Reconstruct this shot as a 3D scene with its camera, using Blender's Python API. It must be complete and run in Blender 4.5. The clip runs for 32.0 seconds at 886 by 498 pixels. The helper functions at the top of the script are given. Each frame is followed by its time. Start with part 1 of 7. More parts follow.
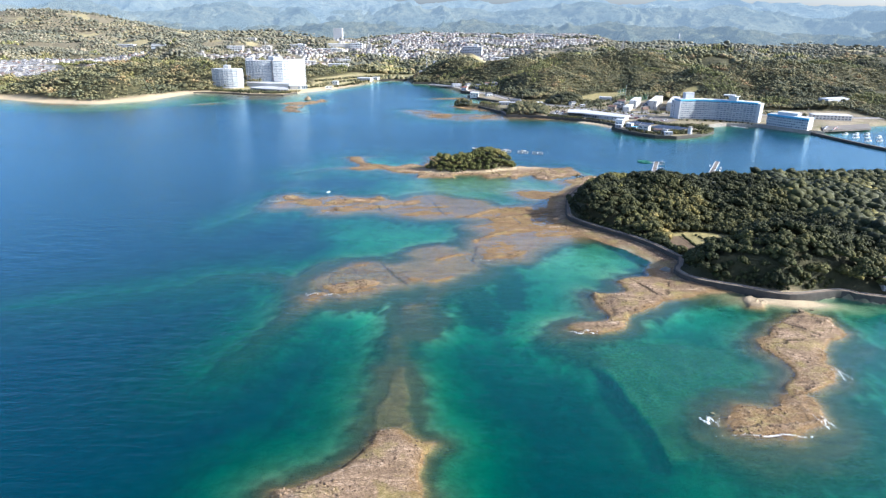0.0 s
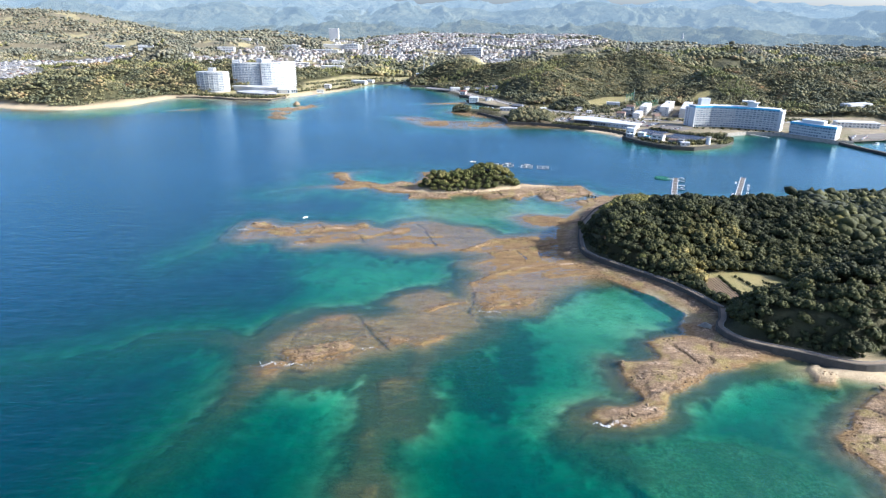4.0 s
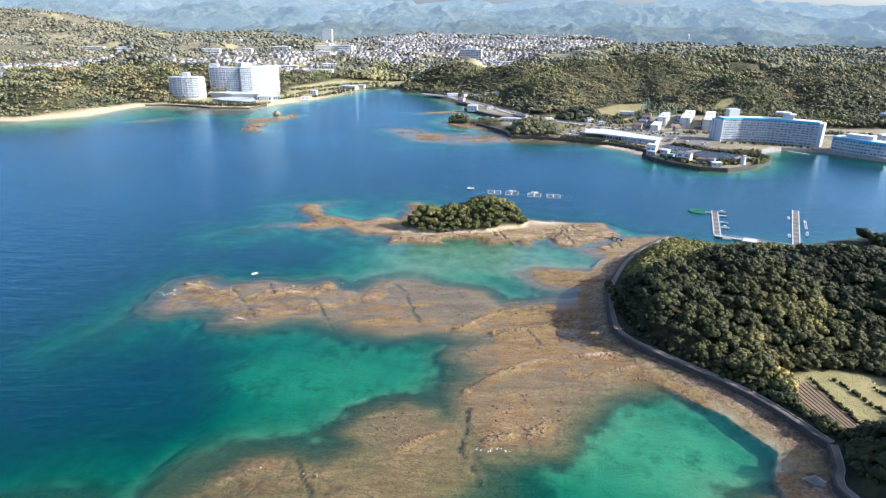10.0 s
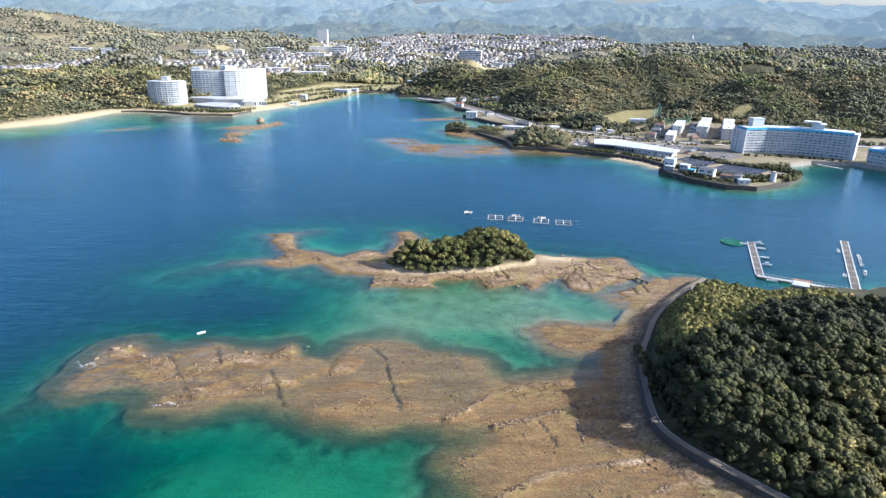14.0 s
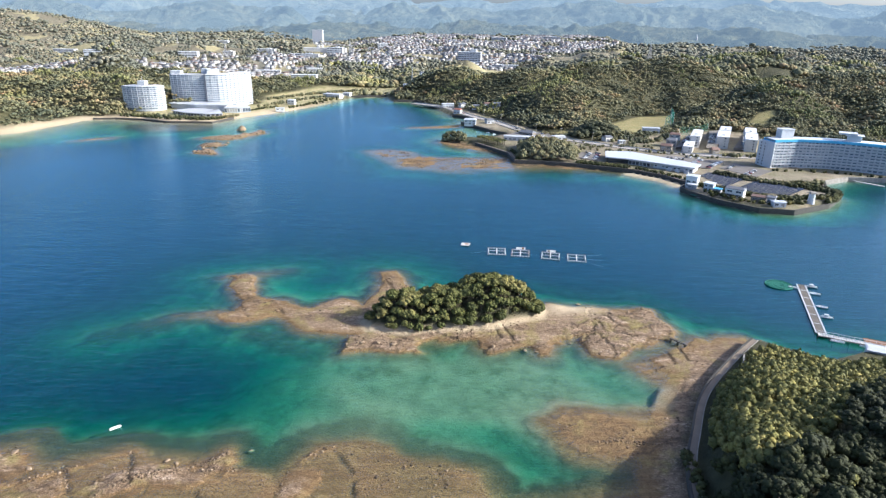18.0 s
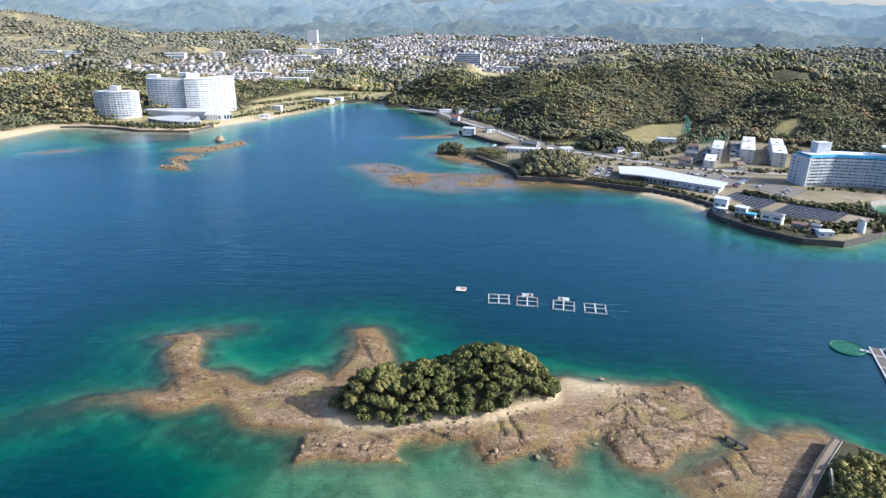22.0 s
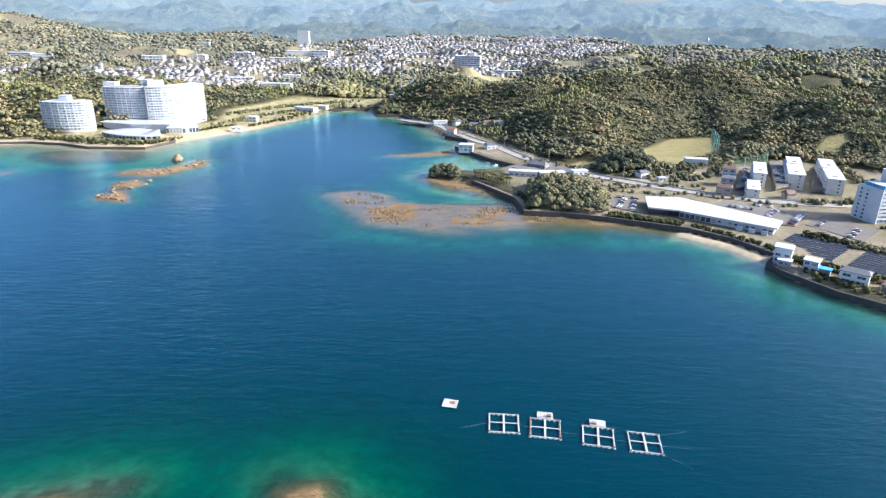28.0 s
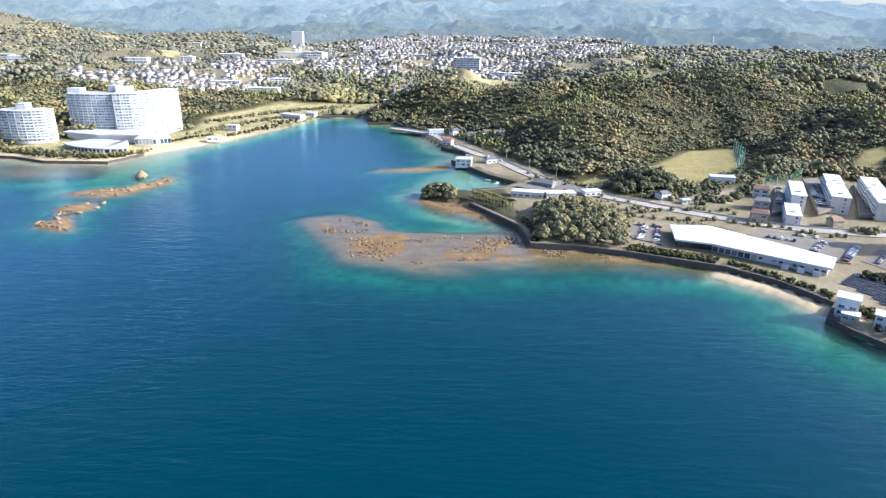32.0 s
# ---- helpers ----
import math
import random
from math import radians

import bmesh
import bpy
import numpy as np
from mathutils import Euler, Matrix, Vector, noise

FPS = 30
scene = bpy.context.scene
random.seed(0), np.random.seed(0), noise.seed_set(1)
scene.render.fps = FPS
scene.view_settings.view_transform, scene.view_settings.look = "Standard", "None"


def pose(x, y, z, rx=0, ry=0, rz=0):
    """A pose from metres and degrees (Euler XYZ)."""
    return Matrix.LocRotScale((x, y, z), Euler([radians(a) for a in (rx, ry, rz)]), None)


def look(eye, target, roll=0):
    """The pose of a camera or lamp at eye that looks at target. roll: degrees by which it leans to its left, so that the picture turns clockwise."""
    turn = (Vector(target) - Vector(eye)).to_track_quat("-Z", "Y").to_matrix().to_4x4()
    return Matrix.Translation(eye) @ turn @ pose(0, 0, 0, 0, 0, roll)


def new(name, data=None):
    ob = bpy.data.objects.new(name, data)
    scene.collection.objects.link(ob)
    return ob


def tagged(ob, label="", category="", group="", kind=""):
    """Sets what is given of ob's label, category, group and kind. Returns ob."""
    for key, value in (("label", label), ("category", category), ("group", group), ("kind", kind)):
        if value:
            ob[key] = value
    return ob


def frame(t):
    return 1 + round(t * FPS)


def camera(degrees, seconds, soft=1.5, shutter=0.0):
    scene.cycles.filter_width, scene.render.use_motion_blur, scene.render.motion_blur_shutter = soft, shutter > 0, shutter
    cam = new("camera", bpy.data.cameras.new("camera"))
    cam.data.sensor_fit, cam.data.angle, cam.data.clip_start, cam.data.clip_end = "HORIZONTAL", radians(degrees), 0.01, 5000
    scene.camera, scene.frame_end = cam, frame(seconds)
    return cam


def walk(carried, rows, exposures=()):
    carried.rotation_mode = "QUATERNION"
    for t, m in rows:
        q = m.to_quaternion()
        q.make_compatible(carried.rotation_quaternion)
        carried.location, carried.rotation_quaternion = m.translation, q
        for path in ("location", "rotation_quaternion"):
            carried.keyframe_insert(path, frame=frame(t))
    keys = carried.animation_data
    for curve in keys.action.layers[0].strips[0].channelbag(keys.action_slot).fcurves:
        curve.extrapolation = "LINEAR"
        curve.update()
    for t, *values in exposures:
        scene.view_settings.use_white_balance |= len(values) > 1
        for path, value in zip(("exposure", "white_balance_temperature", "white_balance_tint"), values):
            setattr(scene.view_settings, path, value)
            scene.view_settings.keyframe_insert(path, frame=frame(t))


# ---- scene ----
# camera: a drone that flies straight on, its gimbal held still
cam = camera(72.13, 32.0, 1.3)
PITCH, ROLL = 20.631, 0.845
EYES = [(0, (0.0, 0.0, 115.0)), (4, (3.58, 58.32, 115.32)), (8, (7.18, 116.85, 115.65)), (12, (10.82, 175.60, 115.98)), (16, (14.47, 234.55, 116.30)),
        (20, (18.16, 293.71, 116.63)), (24, (21.88, 353.09, 116.96)), (28, (25.62, 412.67, 117.29)), (32, (29.39, 472.46, 117.62))]
walk(cam, [(t, look(e, (e[0], e[1] + 100, e[2] - 100 * math.tan(radians(PITCH))), ROLL)) for t, e in EYES], exposures=[(0, 1.36, 5800, 8), (12, 1.28, 5800, 8), (20, 1.12, 5800, 8), (25, 1.05, 5800, 8), (28, 1.36, 5800, 8), (32, 1.4, 5800, 8)])

# light: a low winter sun from the side, and the sky
SUN_ELEVATION, SUN_AZIMUTH = radians(28), radians(97)      # azimuth clockwise from +Y
world = bpy.data.worlds.new("sky")
scene.world = world
world.use_nodes = True
wn = world.node_tree.nodes
sky = wn.new("ShaderNodeTexSky")
sky.sky_type = "NISHITA"
sky.sun_disc = False
sky.sun_elevation, sky.sun_rotation = SUN_ELEVATION, SUN_AZIMUTH
sky.air_density, sky.dust_density, sky.ozone_density = 0.58, 3.0, 2.4
world.node_tree.links.new(sky.outputs[0], wn["Background"].inputs[0])
wn["Background"].inputs[1].default_value = 0.15
sun_data = bpy.data.lights.new("sun", "SUN")
sun_data.energy, sun_data.angle, sun_data.color = 4.0, radians(0.55), (1.0, 0.92, 0.8)
sun_dir = Vector((math.sin(SUN_AZIMUTH) * math.cos(SUN_ELEVATION), math.cos(SUN_AZIMUTH) * math.cos(SUN_ELEVATION), math.sin(SUN_ELEVATION)))
sun = new("sun", sun_data)
sun.matrix_world = look(sun_dir * 500, (0, 0, 0))


# ---------------------------------------------------------------- materials
class Nodes:
    """A small helper round one node material."""

    def __init__(self, name):
        self.m = bpy.data.materials.new(name)
        self.m.use_nodes = True
        self.t = self.m.node_tree
        self.b = self.t.nodes["Principled BSDF"]
        self.out = self.t.nodes["Material Output"]

    def n(self, kind, **values):
        node = self.t.nodes.new("ShaderNode" + kind)
        for key, value in values.items():
            if key in node.inputs:
                node.inputs[key].default_value = value
        return node

    def link(self, a, b):
        self.t.links.new(a, b)

    def coords(self, stretch=(1, 1, 1), turn=0.0):
        g = self.n("NewGeometry")
        mp = self.n("Mapping")
        mp.inputs["Scale"].default_value = stretch
        mp.inputs["Rotation"].default_value = (0, 0, turn)
        self.link(g.outputs["Position"], mp.inputs["Vector"])
        return mp.outputs[0]

    def noise(self, scale, detail=4, rough=0.6, vec=None, distort=0.0):
        nz = self.n("TexNoise", Scale=scale, Detail=detail, Roughness=rough, Distortion=distort)
        self.link(vec if vec is not None else self.coords(), nz.inputs["Vector"])
        return nz.outputs["Fac"]

    def ramp(self, fac, stops):
        r = self.n("ValToRGB")
        el = r.color_ramp.elements
        while len(el) < len(stops):
            el.new(0.5)
        for e, (p, c) in zip(el, stops):
            e.position, e.color = p, (*c, 1) if len(c) == 3 else c
        self.link(fac, r.inputs[0])
        return r.outputs[0]

    def span(self, value, a, b, lo=0.0, hi=1.0):
        r = self.n("MapRange")
        for k, v in zip((1, 2, 3, 4), (a, b, lo, hi)):
            r.inputs[k].default_value = v
        self.link(value, r.inputs[0])
        return r.outputs[0]

    def mix(self, fac, a, b, mode="MIX"):
        x = self.n("MixRGB")
        x.blend_type = mode
        for sock, v in zip(x.inputs, (fac, a, b)):
            if isinstance(v, (int, float)):
                sock.default_value = v
            elif isinstance(v, tuple):
                sock.default_value = (*v, 1)
            else:
                self.link(v, sock)
        return x.outputs[0]

    def math(self, op, a, b=0.0):
        x = self.n("Math")
        x.operation = op
        for sock, v in zip(x.inputs, (a, b)):
            if isinstance(v, (int, float)):
                sock.default_value = v
            else:
                self.link(v, sock)
        return x.outputs[0]

    def attr(self, name):
        a = self.n("Attribute")
        a.attribute_name = name
        return a.outputs["Fac"]

    def bump(self, height, strength=0.4, distance=0.1):
        b = self.n("Bump", Strength=strength, Distance=distance)
        self.link(height, b.inputs["Height"])
        return b.outputs[0]

    def done(self, color, rough=0.8, normal=None, metal=0.0, spec=0.4):
        for key, v in (("Base Color", color), ("Roughness", rough)):
            if isinstance(v, tuple):
                self.b.inputs[key].default_value = (*v, 1)
            elif isinstance(v, (int, float)):
                self.b.inputs[key].default_value = v
            else:
                self.link(v, self.b.inputs[key])
        self.b.inputs["Metallic"].default_value = metal
        self.b.inputs["Specular IOR Level"].default_value = spec
        if normal is not None:
            self.link(normal, self.b.inputs["Normal"])
        return self.m


def worn(name, c, dark=0.7, rough=0.7, scale=0.35, metal=0.0, spec=0.4, bump=0.2):
    """Painted, cast or weathered surface: stains in metres, grain in centimetres, a shade of its own per object."""
    k = Nodes(name)
    stain = k.noise(scale, 5, 0.65)
    grain = k.noise(scale * 14, 3)
    d = tuple(v * dark for v in c)
    col = k.mix(k.span(stain, 0.35, 0.7), d, c)
    col = k.mix(k.span(grain, 0.3, 0.7, 0.0, 0.25), col, d)
    info = k.n("ObjectInfo")
    col = k.mix(1.0, col, k.ramp(info.outputs["Random"], [(0, (0.84, 0.84, 0.86)), (1, (1, 1, 1))]), "MULTIPLY")
    return k.done(col, k.span(grain, 0, 1, rough - 0.1, rough + 0.1), k.bump(grain, bump, 0.03), metal, spec)


def foliage(name, stops, island=True, scale=0.9, speckle=True, spread=0.5):
    """Leaves: a hue per tree or per clump; sunlit and shaded twigs are painted on as flecks."""
    k = Nodes(name)
    rnd = k.attr("tone") if island else k.n("ObjectInfo").outputs["Random"]
    patch = k.noise(0.022, 4, 0.6)
    pick = k.math("ADD", k.math("MULTIPLY", rnd, spread), k.span(patch, 0.34, 0.66, -0.16, 0.6))
    col = k.ramp(pick, stops)
    sun_fleck = k.noise(scale, 4, 0.7)
    col = k.mix(k.span(sun_fleck, 0.3, 0.72), k.mix(1.0, col, (0.55, 0.6, 0.5) if speckle else (0.78, 0.8, 0.78), "MULTIPLY"), k.mix(1.0, col, (1.4, 1.38, 1.2) if speckle else (1.16, 1.14, 1.08), "MULTIPLY"))
    twig = k.n("NewGeometry").outputs["Random Per Island"]
    shades = [(0, (0.6, 0.64, 0.58)), (0.6, (1.0, 1.0, 1.0)), (1, (1.4, 1.32, 1.08))] if speckle else [(0, (0.82, 0.83, 0.82)), (0.6, (1.0, 1.0, 1.0)), (1, (1.15, 1.12, 1.03))]
    col = k.mix(1.0, col, k.ramp(twig, shades), "MULTIPLY")
    return k.done(col, 0.75, k.bump(k.noise(scale * 2.5, 3), 0.8, 0.4), spec=0.2)


GREENS = [(0.0, (0.062, 0.07, 0.046)), (0.2, (0.095, 0.098, 0.058)), (0.42, (0.145, 0.138, 0.075)), (0.6, (0.19, 0.166, 0.088)), (0.76, (0.23, 0.18, 0.098)), (0.9, (0.26, 0.175, 0.098)), (1.0, (0.29, 0.15, 0.085))]
# far leaves: the haze of distance is put into these paler, greyer stops
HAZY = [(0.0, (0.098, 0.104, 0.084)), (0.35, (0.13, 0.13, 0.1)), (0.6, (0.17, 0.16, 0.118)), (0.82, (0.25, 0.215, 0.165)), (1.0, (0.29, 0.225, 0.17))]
# light olive scrub; sunlight on it is put into these brighter stops
SCRUB = [(0.0, (0.085, 0.088, 0.035)), (0.4, (0.15, 0.14, 0.052)), (0.75, (0.215, 0.185, 0.07)), (1.0, (0.28, 0.215, 0.095))]
DARKS = [(0.0, (0.024, 0.028, 0.013)), (0.35, (0.04, 0.044, 0.019)), (0.6, (0.066, 0.066, 0.027)), (0.8, (0.115, 0.1, 0.038)), (0.93, (0.16, 0.125, 0.042)), (1.0, (0.19, 0.11, 0.042))]
ISLET = [(0.0, (0.05, 0.056, 0.021)), (0.4, (0.085, 0.09, 0.033)), (0.7, (0.14, 0.132, 0.052)), (1.0, (0.22, 0.182, 0.082))]
BAMBOO = [(0.0, (0.115, 0.125, 0.056)), (0.5, (0.17, 0.168, 0.072)), (1.0, (0.235, 0.205, 0.09))]
M_BAMBOO = foliage("bamboo_leaves", BAMBOO, True, 0.6, False)
M_WOOD = foliage("woodland_leaves", GREENS, True, 0.3, False, 0.36)
M_WOOD_FAR = foliage("hazed_woodland_leaves", HAZY, True, 0.1, False, 0.3)
M_SCRUB = foliage("sunlit_scrub_leaves", SCRUB, True, 0.8)
M_LEAF = foliage("evergreen_leaves", DARKS, True, 0.8, True, 0.32)
M_LEAF_OB = foliage("tree_leaves", ISLET, False, 0.8)
M_BARK = worn("bark", (0.11, 0.08, 0.055), 0.5, 0.95)
M_CONCRETE = worn("concrete", (0.4, 0.36, 0.31), 0.6, 0.9)
# dark concrete; the shadow on the sea wall's face is put into its colour
M_DARKWALL = worn("shaded_dark_concrete", (0.085, 0.077, 0.066), 0.55, 0.9)
M_WHITE = worn("white_render", (0.56, 0.575, 0.585), 0.86, 0.7)
M_CREAM = worn("cream_render", (0.72, 0.69, 0.63), 0.82, 0.7)
M_GREY = worn("grey_render", (0.42, 0.41, 0.4), 0.75, 0.8)
M_BALC = worn("balcony_parapet", (0.52, 0.54, 0.55), 0.86, 0.6)
M_BLUE = worn("blue_fascia", (0.1, 0.42, 0.66), 0.8, 0.5)
M_METALROOF = worn("white_metal_roof", (0.55, 0.56, 0.57), 0.93, 0.4, 0.15)
M_TIMBER = worn("grey_timber", (0.36, 0.31, 0.25), 0.6, 0.9)
M_DECK = worn("dark_deck_planks", (0.17, 0.145, 0.12), 0.6, 0.9)
M_TIMBER_W = worn("bleached_timber", (0.54, 0.53, 0.5), 0.75, 0.85)
M_RUST = worn("rusty_iron", (0.33, 0.16, 0.08), 0.5, 0.9)
M_NET = worn("green_net", (0.018, 0.19, 0.125), 0.6, 0.8)
M_FLOAT = worn("float_plastic", (0.55, 0.56, 0.55), 0.6, 0.5)
M_ASPHALT = worn("asphalt", (0.2, 0.178, 0.155), 0.7, 0.9, 0.1)
M_ROAD = worn("pale_asphalt", (0.4, 0.355, 0.3), 0.8, 0.9, 0.1)
M_PATH = worn("concrete_path", (0.235, 0.185, 0.14), 0.7, 0.95, 0.2)
M_PAINT = worn("road_paint", (0.75, 0.75, 0.72), 0.8, 0.7)
M_TILE_GREY = worn("grey_roof_tiles", (0.17, 0.175, 0.19), 0.7, 0.6, 1.0)
M_TILE_BROWN = worn("brown_roof_tiles", (0.21, 0.13, 0.1), 0.7, 0.7, 1.0)
M_TILE_LIGHT = worn("pale_roof", (0.66, 0.66, 0.65), 0.8, 0.6, 1.0)
M_TILE_RED = worn("red_roof", (0.34, 0.14, 0.09), 0.7, 0.7, 1.0)
M_DARK = worn("dark_cladding", (0.035, 0.035, 0.04), 0.7, 0.6)
M_TOWN_WALL = worn("town_render", (0.4, 0.375, 0.34), 0.7, 0.8, 0.05)
M_TOWN_ROOF = worn("town_slate", (0.27, 0.27, 0.28), 0.6, 0.7, 0.05)
M_BOAT = worn("boat_gelcoat", (0.82, 0.83, 0.82), 0.9, 0.35)


def glass_material():
    k = Nodes("window_glass")
    info = k.n("ObjectInfo")
    col = k.ramp(info.outputs["Random"], [(0, (0.03, 0.04, 0.05)), (0.7, (0.07, 0.085, 0.1)), (0.8, (0.25, 0.25, 0.24)), (1, (0.35, 0.34, 0.31))])
    return k.done(col, 0.12, spec=0.6)


def pale_glass_material():
    k = Nodes("curtained_glass")
    info = k.n("ObjectInfo")
    col = k.ramp(info.outputs["Random"], [(0, (0.1, 0.14, 0.18)), (0.6, (0.19, 0.24, 0.28)), (1, (0.42, 0.43, 0.43))])
    return k.done(col, 0.2, spec=0.5)


M_GLASS = glass_material()
M_GLASS_PALE = pale_glass_material()
M_SOLAR = worn("solar_cells", (0.012, 0.016, 0.03), 0.8, 0.18, 0.5, 0.0, 0.6)


# ---------------------------------------------------------------- the plan: shores, reefs, hills
HEADLAND = [(138, 473), (133, 468), (122, 458), (103, 436), (92, 416), (83, 395), (77, 362), (81, 349), (91, 337), (110, 315), (122, 290), (113, 275),
            (117, 263), (136, 254), (154, 246), (180, 251), (188, 246), (230, 238), (420, 230), (420, 470), (330, 484), (250, 478), (205, 462), (178, 466), (158, 458)]
MAINLAND = [(-3600, 930), (-716, 890), (-642, 893), (-555, 858), (-479, 851), (-428, 900), (-408, 985), (-376, 995), (-340, 990), (-307, 975), (-254, 976),
            (-237, 1021), (-192, 1085), (-154, 1164), (-131, 1242), (-77, 1257), (-62, 1200), (-29, 1202), (0, 1140), (26, 1060), (52, 1034)]
MAINLAND += [(36, 1000),
            (67, 945), (86, 924), (72, 908), (50, 902), (30, 908), (12, 890), (22, 880), (47, 866), (75, 819), (78, 788), (100, 786), (128, 777), (172, 758),
            (191, 740), (203, 716), (192, 703), (195, 692), (208, 668), (225, 651), (246, 647), (278, 663), (302, 688), (299, 702), (313, 728), (339, 741),
            (376, 737), (411, 692), (428, 690), (446, 722), (549, 765), (760, 760), (3600, 780), (3600, 4900), (-3600, 4900)]
ISLAND = [(-15, 486), (-13, 480), (2, 477), (34, 482), (58, 492), (60, 499), (52, 508), (33, 509), (5, 502), (-10, 496)]
# rock platforms of the near reefs
SPIT = [(-43, 124), (-38, 126), (-33, 130), (-27, 134), (-22, 140), (-19, 146), (-18, 151), (-12, 151), (-6, 147), (-2, 145), (-4, 140), (-5, 132), (-4, 122), (-10, 116), (-28, 112), (-40, 117)]
SPINE = [(-19, 148), (-19, 163), (-17, 173), (-17, 185), (-14, 187), (-12, 175), (-11, 161), (-7, 149)]
KNOLL = [(-17, 228), (-14, 241), (-8, 238), (-3, 226), (-6, 213), (-14, 215)]
HOOK = [(50, 218), (57, 222), (66, 224), (71, 229), (68, 236), (68, 251), (75, 250), (84, 255), (83, 266), (91, 271), (104, 272), (114, 276), (122, 264), (137, 256), (127, 252), (114, 250), (100, 244), (88, 236), (80, 231), (76, 224), (72, 219), (65, 215), (55, 214)]
EAST_REEF = [(122, 209), (131, 215), (137, 222), (146, 229), (155, 236), (163, 231), (162, 222), (158, 214), (152, 210), (145, 204), (139, 194), (139, 189), (135, 181), (128, 177), (121, 174), (117, 173), (117, 176), (123, 183), (125, 187), (125, 194), (124, 201), (121, 204)]
SURF_ROCK = [(87, 158), (91, 163), (96, 167), (101, 166), (105, 164), (109, 165), (114, 172), (119, 174), (122, 171), (121, 163), (118, 156), (112, 154), (105, 150), (102, 150), (100, 153), (94, 151), (88, 153)]
BEACH_ROCK = [(135, 248), (140, 251), (143, 243), (140, 239), (134, 240)]
MID_REEF = [(-60, 260), (-57, 265), (-51, 276), (-44, 282), (-37, 284), (-29, 281), (-21, 283), (-14, 288), (-4, 293), (4, 301), (14, 303), (18, 290), (17, 279), (10, 273), (3, 266), (-4, 259), (-11, 263), (-16, 258), (-23, 257), (-27, 253), (-34, 246), (-43, 243), (-51, 247), (-57, 252)]
MID_BACK = [(-18, 299), (-13, 306), (-3, 310), (6, 308), (4, 300), (-4, 293), (-12, 293)]
MID_CREST = [(-56, 253), (-54, 256), (-42, 259), (-34, 261), (-29, 260), (-30, 257), (-34, 254), (-43, 250), (-49, 247), (-52, 249)]
MID_TIP = [(-62, 243), (-58, 247), (-52, 249), (-51, 247), (-54, 240), (-58, 239)]
WEST_REEF = [(-112, 379), (-111, 396), (-110, 405), (-104, 407), (-94, 398), (-86, 401), (-74, 406), (-65, 404), (-51, 403), (-45, 407), (-40, 398), (-27, 394), (-24, 401), (-19, 410), (-7, 413), (5, 404), (16, 402), (27, 398), (30, 387), (36, 383),
             (31, 376), (23, 368), (15, 365), (10, 361), (2, 364), (-5, 361), (-14, 361), (-24, 364), (-31, 369), (-43, 372), (-55, 372), (-68, 366), (-77, 369), (-78, 376), (-88, 380), (-98, 380), (-106, 376)]
WEST_CRESTS = [[(-109, 396), (-109, 404), (-103, 405), (-96, 398), (-99, 394)], [(-99, 388), (-92, 394), (-85, 397), (-80, 390), (-84, 386), (-91, 383)], [(-78, 390), (-71, 397), (-64, 401), (-50, 398), (-45, 406), (-41, 402), (-48, 392), (-63, 392), (-72, 388)],
               [(-26, 388), (-24, 398), (-17, 399), (-15, 395), (-20, 388)], [(-73, 374), (-71, 380), (-54, 375), (-63, 372)], [(-49, 380), (-47, 387), (-40, 385), (-33, 381), (-41, 379)]]
HEAD_FLAT = [(12, 366), (25, 377), (39, 384), (53, 387), (70, 392), (85, 396), (80, 369), (87, 352), (98, 342), (112, 322), (96, 324), (90, 331), (75, 326), (59, 321), (49, 310), (40, 295), (24, 291), (20, 298), (18, 309), (18, 321), (27, 330), (23, 335), (18, 345), (31, 353), (27, 363), (17, 361)]
SAND_FLAT = [(50, 423), (55, 428), (72, 427), (90, 424), (82, 406), (65, 406), (57, 408), (53, 415)]
ISLET_WEST = [(-78, 493), (-72, 496), (-71, 507), (-75, 509), (-81, 522), (-83, 531), (-88, 531), (-80, 535), (-74, 531), (-71, 520), (-68, 511), (-59, 507), (-53, 506), (-45, 499), (-39, 499), (-35, 504), (-28, 510), (-22, 506), (-17, 501), (-16, 507), (-13, 516), (-12, 528), (-15, 540), (-8, 542), (-3, 535),
              (-1, 525), (2, 513), (4, 507), (6, 483), (-11, 478), (-18, 477), (-28, 476), (-38, 478), (-44, 482), (-49, 487), (-55, 490), (-59, 487), (-68, 486), (-79, 491)]
ISLET_SOUTH = [(-21, 466), (-20, 473), (-15, 477), (-11, 481), (0, 477), (11, 483), (22, 486), (24, 475), (17, 474), (8, 472), (5, 469), (8, 465), (1, 463), (-9, 464), (-15, 465), (-20, 463)]
ISLET_EAST = [(6, 483), (16, 488), (33, 486), (42, 491), (60, 500), (63, 507), (71, 504), (78, 504), (89, 501), (102, 504), (106, 501), (107, 496), (108, 490), (110, 481), (107, 476), (104, 476), (95, 471), (89, 469), (82, 461), (76, 462),
              (73, 464), (72, 470), (71, 473), (74, 479), (66, 476), (63, 476), (64, 472), (60, 471), (57, 463), (54, 462), (51, 468), (45, 468), (41, 465), (36, 465), (32, 468), (32, 475), (24, 474), (17, 472), (12, 477)]
LINK = [(94, 461), (104, 468), (112, 472), (116, 476), (121, 473), (127, 477), (135, 479), (139, 472), (138, 469), (124, 458), (112, 445), (100, 446), (95, 455)]
LINK_FOOT = [(85, 457), (92, 460), (95, 454), (100, 446), (92, 446)]
